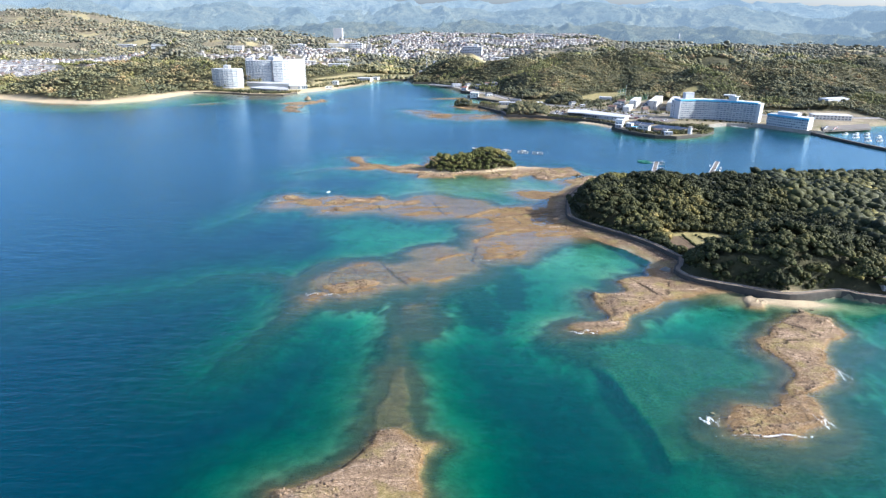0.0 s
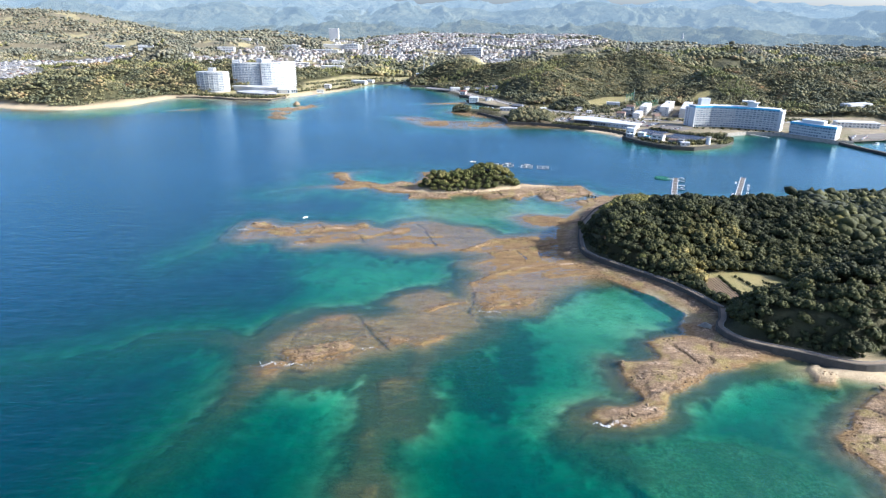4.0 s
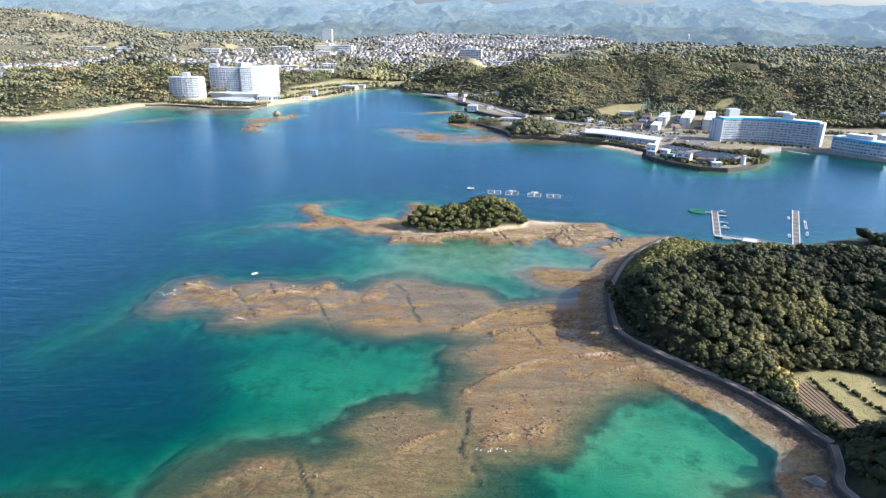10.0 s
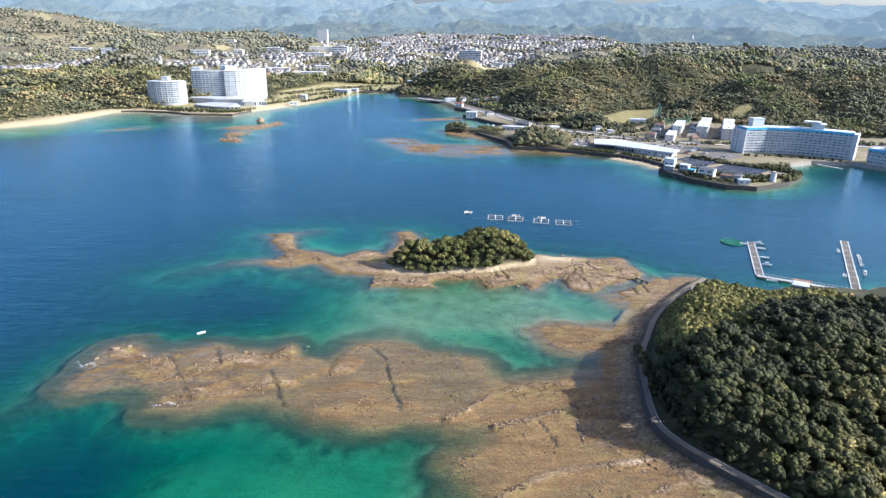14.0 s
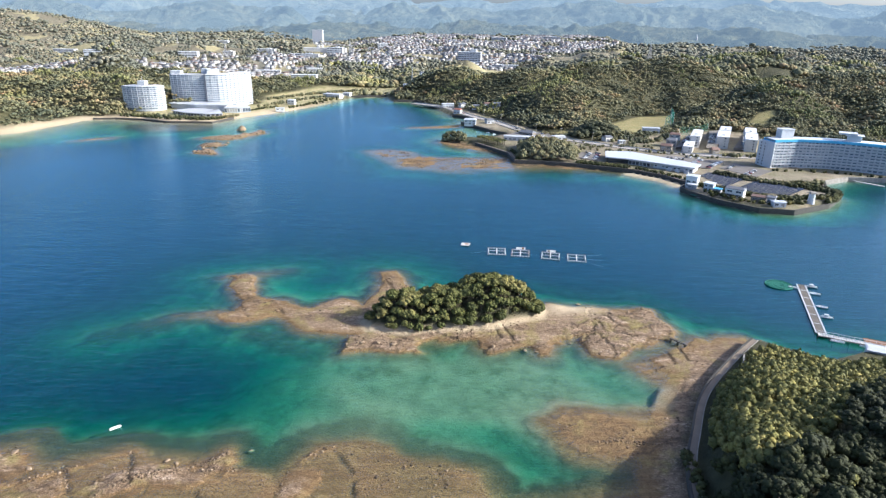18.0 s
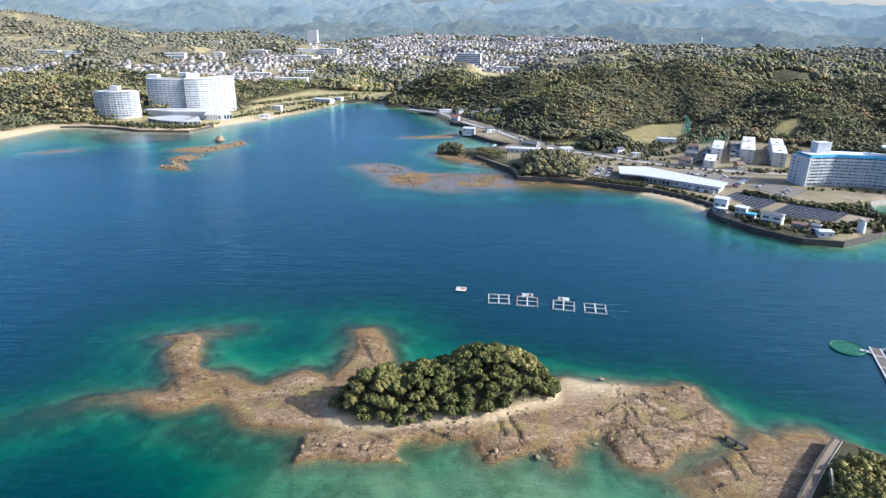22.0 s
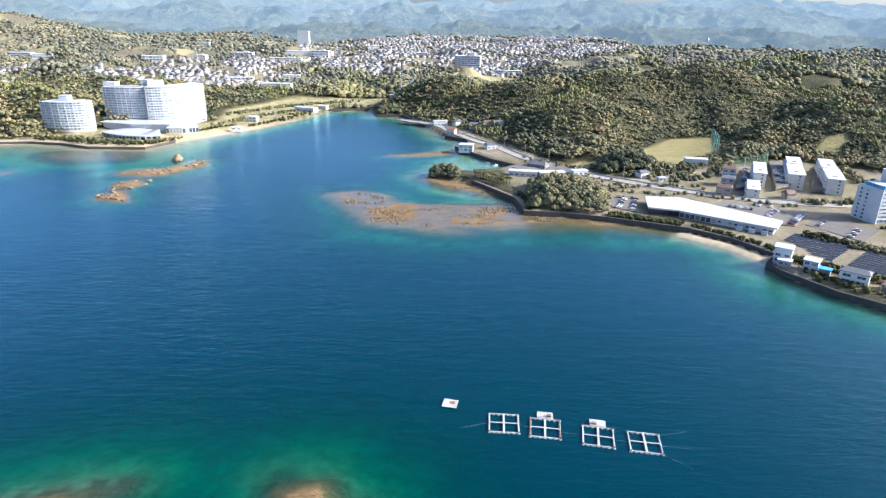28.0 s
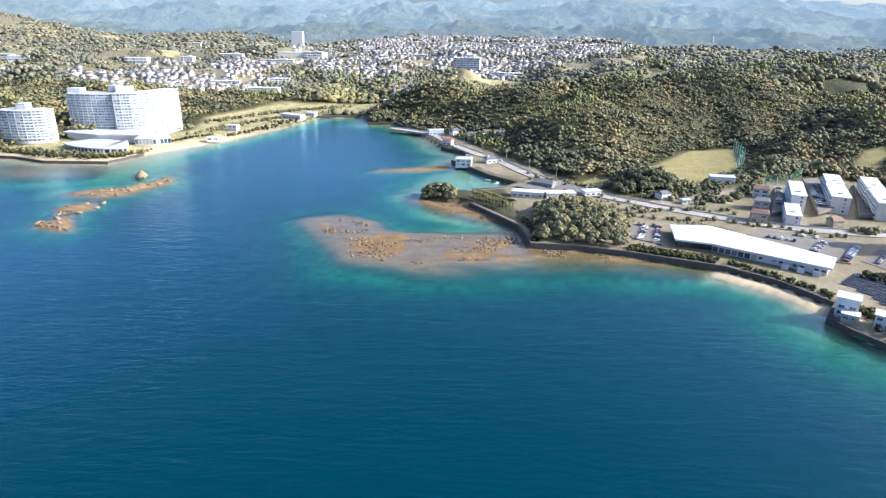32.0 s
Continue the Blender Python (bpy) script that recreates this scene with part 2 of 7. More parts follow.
# outline, height above the tide, roughness of the top, width of the drowned margin, drop across it
REEFS = [(SPIT, 1.0, 1.0, 5, 1.2), (SPINE, -0.5, 0.8, 5, 1.5), (KNOLL, -1.0, 0.7, 6, 0.8), (HOOK, 0.8, 1.0, 6, 1.6), (EAST_REEF, 0.9, 1.0, 6, 1.2), (SURF_ROCK, 0.5, 0.7, 9, 1.4), (BEACH_ROCK, 0.9, 0.8, 3, 0.8),
         (MID_REEF, -0.24, 0.62, 12, 1.4), (MID_BACK, -0.3, 0.5, 8, 1.2), (MID_CREST, 0.85, 1.0, 3, 0.5), (MID_TIP, 0.15, 0.8, 6, 1.0), (WEST_REEF, -0.08, 0.6, 9, 1.3), (HEAD_FLAT, 0.0, 0.45, 9, 0.9), (SAND_FLAT, 0.1, 0.18, 6, 0.5),
         (ISLET_WEST, 0.62, 0.75, 4, 0.9), (ISLET_SOUTH, 1.1, 0.8, 3, 0.9), (ISLET_EAST, 0.8, 0.8, 4, 0.8), (LINK, 0.6, 0.8, 4, 0.6), (LINK_FOOT, 0.06, 0.3, 4, 0.5)] + [(c, 0.75, 0.9, 3, 0.5) for c in WEST_CRESTS]
NEAR_REEFS = len(REEFS)
FAR_SPIT = [(-54, 832), (-37, 840), (-17, 829), (-10, 812), (10, 806), (67, 808), (76, 820), (80, 788), (100, 788), (128, 779), (160, 766), (128, 771), (95, 775), (64, 768), (34, 767), (17, 760), (-19, 770), (-30, 792)]
REEFS += [(FAR_SPIT, -0.02, 0.6, 9, 0.8), ([(10, 880), (14, 893), (47, 870), (74, 830), (60, 836), (35, 852)], 0.3, 0.7, 6, 0.6), ([(-28, 964), (-20, 972), (5, 978), (34, 990), (36, 980), (10, 968)], 0.4, 0.8, 5, 0.6),
          ([(-212, 812), (-205, 835), (-188, 806)], 1.3, 1.7, 5, 0.8), ([(-214, 838), (-218, 856), (-206, 864), (-200, 848)], 1.3, 1.7, 5, 0.8), ([(-234, 886), (-222, 894), (-200, 900), (-184, 930), (-178, 920), (-198, 882), (-214, 878)], 1.3, 1.7, 8, 0.8),
          ([(-350, 860), (-338, 872), (-318, 884), (-322, 874)], 0.2, 0.8, 8, 0.8), ([(-560, 845), (-545, 852), (-490, 846), (-500, 838)], 0.1, 0.6, 10, 0.8), ([(-330, 950), (-300, 955), (-262, 958), (-256, 940), (-300, 930)], -0.5, 0.5, 14, 0.8)]
# drowned ridges: line, half width, depth of the crest at its two ends
RIDGES = [([(-13, 147), (-16, 166), (-16, 187), (-16, 205), (-11, 226), (-2, 252)], 9.0, 1.2, 1.2),
          ([(-55, 246), (-64, 220), (-70, 203), (-75, 186)], 7.5, 0.5, 2.6),
          ([(-58, 253), (-73, 261), (-89, 270), (-99, 268), (-110, 264)], 7.0, 0.5, 2.4),
          ([(-84, 271), (-118, 254), (-150, 244), (-190, 226)], 8.0, 2.2, 4.5),
          ([(52, 216), (44, 210), (52, 200)], 8.0, 1.2, 2.0),
          ([(24, 290), (32, 272), (30, 250)], 8.0, 1.5, 3.4), ([(2, 262), (14, 250), (18, 232)], 10.0, 1.6, 3.2),
          ([(-108, 379), (-115, 374), (-124, 358), (-132, 346)], 6.0, 0.6, 3.0),
          ([(20, 344), (14, 336), (12, 326), (6, 318), (-8, 305)], 5.0, 1.0, 1.6),
          ([(80, 152), (92, 138), (120, 142), (132, 165)], 10.0, 1.4, 1.8), ([(140, 182), (150, 196), (164, 206)], 6.0, 1.0, 1.4),
          ([(-76, 493), (-92, 490), (-108, 481), (-118, 474)], 5.0, 0.3, 1.8),
          ([(-84, 532), (-70, 537), (-58, 542)], 4.0, 0.3, 1.0), ([(-86, 531), (-92, 534)], 4.0, 0.4, 1.2),
          ([(-12, 540), (-18, 545)], 5.0, 0.5, 1.6), ([(-6, 540), (2, 536)], 5.0, 0.5, 1.2),
          ([(-61, 478), (-53, 475), (-42, 467), (-32, 461)], 2.4, 1.5, 2.0),
          ([(-20, 768), (20, 752), (100, 764), (150, 756)], 10.0, 1.0, 1.0)]
# low scarps where a harder bed crops out: line, height
SCARPS = [([(16, 318), (21, 325), (31, 332), (42, 339), (58, 343), (71, 346), (86, 350)], 0.62), ([(30, 360), (46, 366), (58, 371), (68, 379)], 0.5), ([(11, 361), (21, 368), (30, 377), (42, 382), (53, 384)], 0.65),
          ([(21, 293), (30, 296), (39, 298)], 0.6), ([(56, 329), (65, 332), (77, 335), (89, 339)], 0.4), ([(-2, 291), (6, 297), (14, 299)], 0.5), ([(-16, 264), (-4, 262), (4, 268)], 0.5),
          ([(-48, 278), (-38, 282)], 0.35), ([(-70, 394), (-50, 400), (-44, 405)], 0.5), ([(-58, 376), (-36, 384), (-28, 390)], 0.35), ([(-26, 366), (-10, 372), (4, 370)], 0.3), ([(-30, 377), (-14, 381), (2, 384)], 0.3)]
# hills: x, y, half widths, turn in degrees, height
HILLS_NEAR = [(146, 396, 46, 34, 0, 14.0), (102, 386, 24, 34, 0, 13.0), (205, 394, 60, 38, 0, 12.0), (165, 276, 42, 24, 8, 17.0), (121, 426, 22, 20, 40, 8.0), (240, 300, 50, 50, 0, 13.0)]
HILLS_ISLET = [(35, 497, 17, 10, 10, 10.0), (0, 489, 13, 8, 15, 6.0), (17, 492, 12, 9, 0, 6.5)]
HILLS_FAR = [(20, 1270, 80, 75, 0, 36.0), (115, 1215, 90, 80, 0, 34.0), (165, 1085, 78, 70, 0, 30.0), (230, 1180, 90, 80, 0, 40.0), (350, 1230, 130, 90, -10, 46.0), (420, 1010, 70, 70, 30, 30.0),
             (560, 1080, 130, 110, 0, 42.0), (520, 1330, 150, 110, 0, 42.0), (330, 1400, 170, 90, 0, 36.0), (-470, 925, 60, 42, 0, 22.0), (-560, 940, 90, 55, 0, 22.0), (-430, 1110, 80, 70, 0, 22.0),
             (-420, 1250, 90, 70, 0, 20.0)]
HILLS_FAR += [(680, 1560, 240, 150, 0, 40.0), (-330, 1990, 150, 60, 0, 16.0), (-600, 2150, 220, 110, 0, 22.0), (-1500, 2400, 430, 260, 0, 100.0), (760, 2150, 340, 160, 0, 18.0),
             (860, 1250, 170, 190, 0, 46.0), (110, 822, 26, 24, 0, 2.5), (172, 905, 20, 14, 0, 5.0), (-1250, 1800, 240, 160, 0, 40.0), (-700, 1400, 120, 60, 0, 16.0), (60, 2050, 70, 40, 0, 12.0)]
LAWN = [(184, 948), (212, 985), (262, 1042), (304, 1050), (286, 990), (258, 950), (216, 918), (188, 930)]
CLEARINGS = [[(356, 952), (372, 968), (392, 970), (386, 956), (368, 944)], [(126, 919), (150, 938), (160, 925), (144, 905), (133, 911)]]
FIELD = [(122, 324), (127, 297), (137, 292), (150, 299), (166, 312), (163, 326), (141, 331)]
TOWN = [(-620, 1500), (-430, 1370), (-250, 1370), (-120, 1470), (-60, 1560), (30, 1640), (120, 1640), (330, 1800), (620, 2500), (700, 3300), (-120, 3300), (-250, 2500), (-420, 1800)]
TOWN_WEST = [(-985, 1390), (-960, 1520), (-860, 1530), (-830, 1740), (-760, 1720), (-730, 1420), (-670, 1500), (-640, 1310), (-690, 1120), (-790, 1100), (-960, 1200)]
SHOREPARK = [(-300, 985), (-250, 985), (-150, 1190), (-125, 1260), (-60, 1275), (-60, 1360), (-200, 1330), (-250, 1200), (-240, 1120), (-330, 1060), (-380, 1010)]
WATERFRONT = [(36, 1000), (70, 940), (80, 790), (130, 775), (200, 710), (195, 690), (246, 645), (305, 690), (345, 745), (440, 690), (560, 770), (560, 850), (420, 860),
              (330, 930), (262, 910), (205, 885), (165, 870), (128, 925), (95, 985), (60, 1060), (20, 1150), (0, 1140), (40, 1050)]


def smooth(a, b, v):
    s = np.clip((v - a) / (b - a), 0, 1)
    return s * s * (3 - 2 * s)


def seg_dist(pts, X, Y, closed):
    best = np.full(X.shape, 1e12)
    n = len(pts)
    for i in range(n if closed else n - 1):
        (ax, ay), (bx, by) = pts[i], pts[(i + 1) % n]
        dx, dy = bx - ax, by - ay
        t = np.clip(((X - ax) * dx + (Y - ay) * dy) / (dx * dx + dy * dy), 0, 1)
        np.minimum(best, (X - ax - t * dx) ** 2 + (Y - ay - t * dy) ** 2, out=best)
    return np.sqrt(best)


def inside(pts, X, Y):
    r = np.zeros(X.shape, bool)
    n = len(pts)
    for i in range(n):
        (ax, ay), (bx, by) = pts[i], pts[(i + 1) % n]
        if ay != by:
            r ^= ((ay > Y) != (by > Y)) & (X < (bx - ax) * (Y - ay) / (by - ay) + ax)
    return r


def signed(pts, X, Y):
    """Distance to an outline, positive inside."""
    return np.where(inside(pts, X, Y), 1, -1) * seg_dist(pts, X, Y, True)


def near_signed(pts, X, Y, reach=60.0):
    """The same, worked out only near the outline."""
    xs, ys = [p[0] for p in pts], [p[1] for p in pts]
    out = np.full(X.shape, -1e3)
    m = (X > min(xs) - reach) & (X < max(xs) + reach) & (Y > min(ys) - reach) & (Y < max(ys) + reach)
    if m.any():
        out[m] = signed(pts, X[m], Y[m])
    return out


def lattice(ix, iy, seed):
    h = (ix.astype(np.int64) * 374761393 + iy.astype(np.int64) * 668265263 + seed * 974711) & 0x7FFFFFFF
    h = ((h ^ (h >> 13)) * 1274126177) & 0x7FFFFFFF
    return ((h ^ (h >> 16)) & 0xFFFF) / 65535.0


def vnoise(X, Y, size, seed=0, octaves=3):
    """Smooth value noise, 0 to 1, with cells of that size in metres."""
    total, amp, norm = np.zeros(X.shape), 1.0, 0.0
    for o in range(octaves):
        u, v = X / size + 17.3 * o, Y / size - 9.1 * o
        iu, iv = np.floor(u), np.floor(v)
        fu, fv = u - iu, v - iv
        fu, fv = fu * fu * (3 - 2 * fu), fv * fv * (3 - 2 * fv)
        a, b = lattice(iu, iv, seed + o), lattice(iu + 1, iv, seed + o)
        c, d = lattice(iu, iv + 1, seed + o), lattice(iu + 1, iv + 1, seed + o)
        total += amp * (a + (b - a) * fu + (c - a) * fv + (a - b - c + d) * fu * fv)
        norm += amp
        amp, size = amp * 0.5, size * 0.5
    return total / norm


def hills(table, X, Y):
    z = np.zeros(X.shape)
    for x, y, rx, ry, turn, h in table:
        c, s = math.cos(radians(turn)), math.sin(radians(turn))
        u, v = ((X - x) * c + (Y - y) * s) / rx, (-(X - x) * s + (Y - y) * c) / ry
        z = np.maximum(z, h * np.exp(-(u * u + v * v)))
    return z


def fracture(X, Y, size, seed):
    """Distance to the nearest joint of a random crazing of the rock, in metres."""
    u, v = X / size, Y / size
    iu, iv = np.floor(u), np.floor(v)
    f1, f2 = np.full(X.shape, 9.0), np.full(X.shape, 9.0)
    for a in (-1, 0, 1):
        for b in (-1, 0, 1):
            px, py = iu + a + lattice(iu + a, iv + b, seed), iv + b + lattice(iu + a, iv + b, seed + 40)
            d = np.hypot(u - px, v - py)
            f2 = np.minimum(f2, np.maximum(f1, d))
            f1 = np.minimum(f1, d)
    return (f2 - f1) * size * 0.5


WEED_BED = [(50, 200), (65, 206), (77, 211), (93, 210), (106, 202), (114, 188), (104, 172), (92, 169), (84, 158), (74, 138), (64, 138), (64, 151), (62, 165), (58, 184)]
# long open joints across the platforms
JOINTS = [[(-11, 480), (-4, 476), (5, 471)], [(11, 484), (15, 477), (23, 473)], [(40, 487), (43, 478), (45, 470)], [(79, 500), (79, 485), (74, 476), (70, 472)], [(81, 497), (82, 482), (93, 478), (107, 474)], [(79, 480), (81, 471), (81, 463)], [(-11, 531), (-5, 516)], [(-59, 507), (-51, 494)],
          [(-75, 507), (-64, 490)], [(91, 501), (103, 496)], [(107, 470), (107, 460)], [(102, 467), (101, 457)], [(84, 497), (90, 486)], [(37, 484), (40, 474)]]
JOINTS += [[(-14, 408), (-8, 399), (-3, 378), (0, 368)], [(-87, 399), (-72, 377), (-63, 363)], [(-49, 393), (-40, 374), (-35, 363)], [(44, 362), (47, 351)], [(55, 366), (55, 350)], [(-57, 252), (-50, 246), (-45, 241)], [(-31, 285), (-25, 272), (-16, 257)], [(106, 264), (100, 244)], [(-72, 406), (-66, 393)],
           [(18, 310), (15, 290), (20, 276)], [(92, 262), (98, 246)], [(128, 206), (146, 212)], [(140, 224), (150, 212)]]


def strata(X, Y):
    """Tilted beds that crop out as long low scarps, cut by cross joints."""
    a = radians(19)
    wob = (vnoise(X, Y, 34, 5, 2) - 0.5) * 18 + (vnoise(X, Y, 5, 6, 2) - 0.5) * 2.2
    q = -X * math.sin(a) + Y * math.cos(a) + wob
    saw = lambda v: (v - np.floor(v))
    strong = smooth(0.36, 0.62, vnoise(X, Y, 24, 16, 2))
    beds = (0.15 + 0.85 * strong) * saw(q / 11.5) ** 6 * 0.75 + (0.1 + 0.25 * strong) * saw(q / 4.3 + 0.3) ** 3 + 0.12 * vnoise(X * 0.35, Y, 2.0, 14, 2)
    joint = np.full(X.shape, 50.0)
    for line in JOINTS:
        xs, ys = [p[0] for p in line], [p[1] for p in line]
        m = (X > min(xs) - 4) & (X < max(xs) + 4) & (Y > min(ys) - 4) & (Y < max(ys) + 4)
        if m.any():
            jag = (vnoise(X[m], Y[m], 3.5, 19, 3) - 0.5) * 2.6
            joint[m] = np.minimum(joint[m], seg_dist(line, X[m] + jag, Y[m] - jag, False))
    scarp = np.zeros(X.shape)
    for line, high in SCARPS:
        xs, ys = [p[0] for p in line], [p[1] for p in line]
        m = (X > min(xs) - 9) & (X < max(xs) + 9) & (Y > min(ys) - 9) & (Y < max(ys) + 9)
        if m.any():
            bend = (vnoise(X[m], Y[m], 7.0, 29, 3) - 0.5) * 4
            d = seg_dist(line, X[m] + bend, Y[m] + bend, False)
            lump = 0.35 + 1.1 * vnoise(X[m], Y[m], 3.2, 30, 2)
            scarp[m] = np.maximum(scarp[m], high * lump * smooth(1.9, 0.5, d) + 0.12 * smooth(7, 1, d))
    craze = np.full(X.shape, 9.0)
    m = (X > -130) & (X < 210) & (Y > 90) & (Y < 560)
    if m.any():
        tx, ty = X[m] + (vnoise(X[m], Y[m], 4, 23, 2) - 0.5) * 3, Y[m] + (vnoise(X[m], Y[m], 4, 24, 2) - 0.5) * 3
        craze[m] = np.minimum(fracture(tx, ty * 1.3, 9.0, 51) + (1 - strong[m]) * 0.4, fracture(tx, ty * 1.7, 4.0, 52) + 0.25 + (1 - strong[m]))
    return beds, np.maximum(smooth(0.8, 0.2, joint) * smooth(0.25, 0.5, vnoise(X, Y, 4, 71, 2)), 0.45 * smooth(0.55, 0.1, craze)), scarp


def elevation(X, Y):
    """Height of ground and sea bed, with masks for rock, sand, woods, lawn and made ground."""
    jx = X + (vnoise(X, Y, 9, 1, 4) - 0.5) * 5.0
    jy = Y + (vnoise(X, Y, 9, 2, 4) - 0.5) * 5.0
    d_head, d_main = near_signed(HEADLAND, X, Y, 300), signed(MAINLAND, X, Y)
    d_isl = near_signed(ISLAND, jx * 0.5 + X * 0.5, jy * 0.5 + Y * 0.5, 200)
    d_reef = np.full(X.shape, -1e3)
    reef_z = np.full(X.shape, -1e3)
    beds, joint, scarp = strata(X, Y)
    bulk = vnoise(X, Y, 18, 7, 3)
    fine = vnoise(X, Y, 3.5, 8, 3)
    relief = beds + (bulk - 0.5) * 0.9 + (fine - 0.5) * 0.3 - 0.22 - 0.5 * joint
    for pts, top, rough, wide, drop in REEFS:
        d = near_signed(pts, jx, jy, 120)
        low = min(top, -0.1)
        z = low + (top - low) * (0.6 * smooth(-1.0, 0.7, d) + 0.4 * smooth(0, 5, d)) + rough * (0.25 + 0.75 * smooth(-3.0, 2, d)) * relief + smooth(-3, 1, d) * scarp
        out = np.clip(-d, 0, 400)
        z = z - drop * np.minimum(out / wide, 1) ** 0.8 - 0.36 * np.clip(out - wide, 0, 400)
        d_reef = np.maximum(d_reef, d + wide + 0.5)
        reef_z = np.maximum(reef_z, np.where(d > -100, z, -1e3))
    ridge_z, d_ridge = np.full(X.shape, -1e3), np.full(X.shape, -1e3)
    for pts, half, crest, end in RIDGES:
        xs, ys = [p[0] for p in pts], [p[1] for p in pts]
        m = (X > min(xs) - 60) & (X < max(xs) + 60) & (Y > min(ys) - 60) & (Y < max(ys) + 60)
        if m.any():
            d = half - seg_dist(pts, jx[m], jy[m], False)
            ax, ay, bx, by = *pts[0], *pts[-1]
            far = np.clip(((X[m] - ax) * (bx - ax) + (Y[m] - ay) * (by - ay)) / ((bx - ax) ** 2 + (by - ay) ** 2), 0, 1)
            d_ridge[m] = np.maximum(d_ridge[m], d)
            z = -crest - (end - crest) * far + (bulk[m] - 0.5) * 0.9 + (fine[m] - 0.5) * 0.7 + beds[m] * 0.6 - 0.15 + np.minimum(d - half * 0.6, 0) * 0.2
            ridge_z[m] = np.maximum(ridge_z[m], z)
    # sea bed: shelving sand round the rocks, falling off to the west and north of the islet
    d_any = np.maximum(np.maximum(d_reef, d_isl), np.maximum(d_head, d_main))
    off = np.clip(-d_any, 0, 400)
    big = vnoise(X, Y, 60, 12, 3)
    north = 530 - 26 * smooth(40, 110, X) - 26 * smooth(110, 150, X)
    side = smooth(405, 425, Y)
    deep = np.maximum(smooth(-36 + 4 * side, -108 + 35 * side, X + (big - 0.5) * (60 - 35 * side) - 0.1 * (Y - 300) * (1 - side)) * smooth(520, 480, Y), smooth(-4, 26, Y - north))
    deep = np.maximum(deep, smooth(-60, -110, X) * smooth(-10, 20, Y - 470))
    shelf = np.minimum(1.2 + 0.22 * off, 3.6 + 1.2 * smooth(20, -30, X) + 3.2 * smooth(270, 150, Y) * smooth(75, 40, X)) + (big - 0.5) * 0.8
    # bed raised east of X 110: lighter water stands in for sky reflection
    fall = np.minimum(0.9 + 0.6 * off, 15.0) * (1 - 0.35 * smooth(110, 170, X) * smooth(660, 600, Y))
    shore_off = np.clip(-d_main, 0, 400)
    west = smooth(-150, -220, X)
    bay = np.minimum(0.35 - 0.28 * west + (0.055 - 0.03 * west + 0.12 * smooth(160, 200, X)) * np.minimum(shore_off, 18) + (0.24 - 0.2 * west * smooth(140, 60, shore_off)) * np.clip(shore_off - 18, 0, 400), 15.0)
    bed = -(shelf + (fall - shelf) * deep)
    bed = np.where(Y > 620, -bay, bed)
    pool = np.exp(-(((X - 74) / 30) ** 2 + ((Y - 292) / 26) ** 2))
    flat_bed = np.clip(1.3 * np.exp(-(((X - 25) / 70) ** 2 + ((Y - 440) / 26) ** 2)), 0, 0.9)
    bed = bed * (1 - np.clip(pool, 0, 0.8)) - 1.5 * np.clip(pool, 0, 0.8)
    basin = np.clip(1.5 * np.exp(-(((X + 36) / 42) ** 2 + ((Y - 330) / 22) ** 2)), 0, 0.94)
    bed = bed * (1 - flat_bed) - 0.95 * flat_bed
    bed = bed * (1 - basin) - 2.9 * basin
    cove = np.clip(1.4 * (np.exp(-(((X - 42) / 42) ** 2 + ((Y - 932) / 42) ** 2)) + np.exp(-(((X - 40) / 34) ** 2 + ((Y - 848) / 22) ** 2))), 0, 0.95)
    bed = bed * (1 - cove) - 1.1 * cove
    weed = smooth(-0.8, 1.2, near_signed(WEED_BED, X + (jx - X) * 0.35, Y + (jy - Y) * 0.35, 30)) * smooth(0.5, -1.0, reef_z)
    bed = np.maximum(bed, -50 + weed * (47.6 + 0.8 * fine))
    z = np.maximum(np.maximum(bed, reef_z), ridge_z)
    rock = np.maximum(smooth(-5, 1, d_reef + (fine - 0.5) * 8), smooth(-6, 2, d_ridge + (fine - 0.5) * 9))
    rock = rock * (1 - 0.85 * flat_bed * smooth(-0.3, -0.6, z))
    # land
    beach_w = smooth(-470, -400, X) * smooth(-140, -200, X) + smooth(-400, -480, X)
    shore = (3.4 * smooth(0.4, 4.2, d_main) - 0.4) * (1 - beach_w) + beach_w * np.clip(0.16 * d_main, -0.5, 3.0)
    inland = np.clip(d_main - 20, 0, 4000)
    rise = 0.010 * np.clip(inland, 0, 1600)
    far_h = hills(HILLS_FAR, X, Y)
    in_town, in_lawn = near_signed(TOWN, X, Y, 300), near_signed(LAWN, X, Y, 120)
    in_west = near_signed(TOWN_WEST, X, Y, 150)
    flat = np.maximum(np.maximum(smooth(-60, 20, near_signed(WATERFRONT, X, Y, 200)), smooth(-50, 0, in_lawn)), np.maximum(smooth(-40, 20, near_signed(SHOREPARK, X, Y, 150)), np.maximum(0.55 * smooth(-80, 60, in_town), 0.9 * smooth(-60, 10, in_west))))
    lumps = ((vnoise(X, Y, 170, 21, 3) - 0.32) * 44 + (1 - np.abs(2 * vnoise(X, Y, 150, 26, 2) - 1) - 0.5) * 34) * smooth(40, 400, inland) * (1 - 0.65 * smooth(1900, 2600, Y))
    rise = rise + smooth(-150, 60, in_town) * np.clip(0.026 * (Y - 1400), 0, 30) + smooth(-400, -900, X) * 0.012 * np.clip(Y - 1500, 0, 1500)
    spurs = (1 - np.abs(2 * vnoise(X, Y, 95, 36, 2) - 1) - 0.45) * 22 * smooth(10, 110, inland) * (1 - 0.6 * smooth(1500, 2200, Y))
    land = shore + rise + np.maximum(np.maximum(far_h, lumps) + spurs, 0) * (1 - flat * 0.94) * smooth(2, 60, d_main)
    z = np.where(d_main > -0.6, np.maximum(land, z), z)
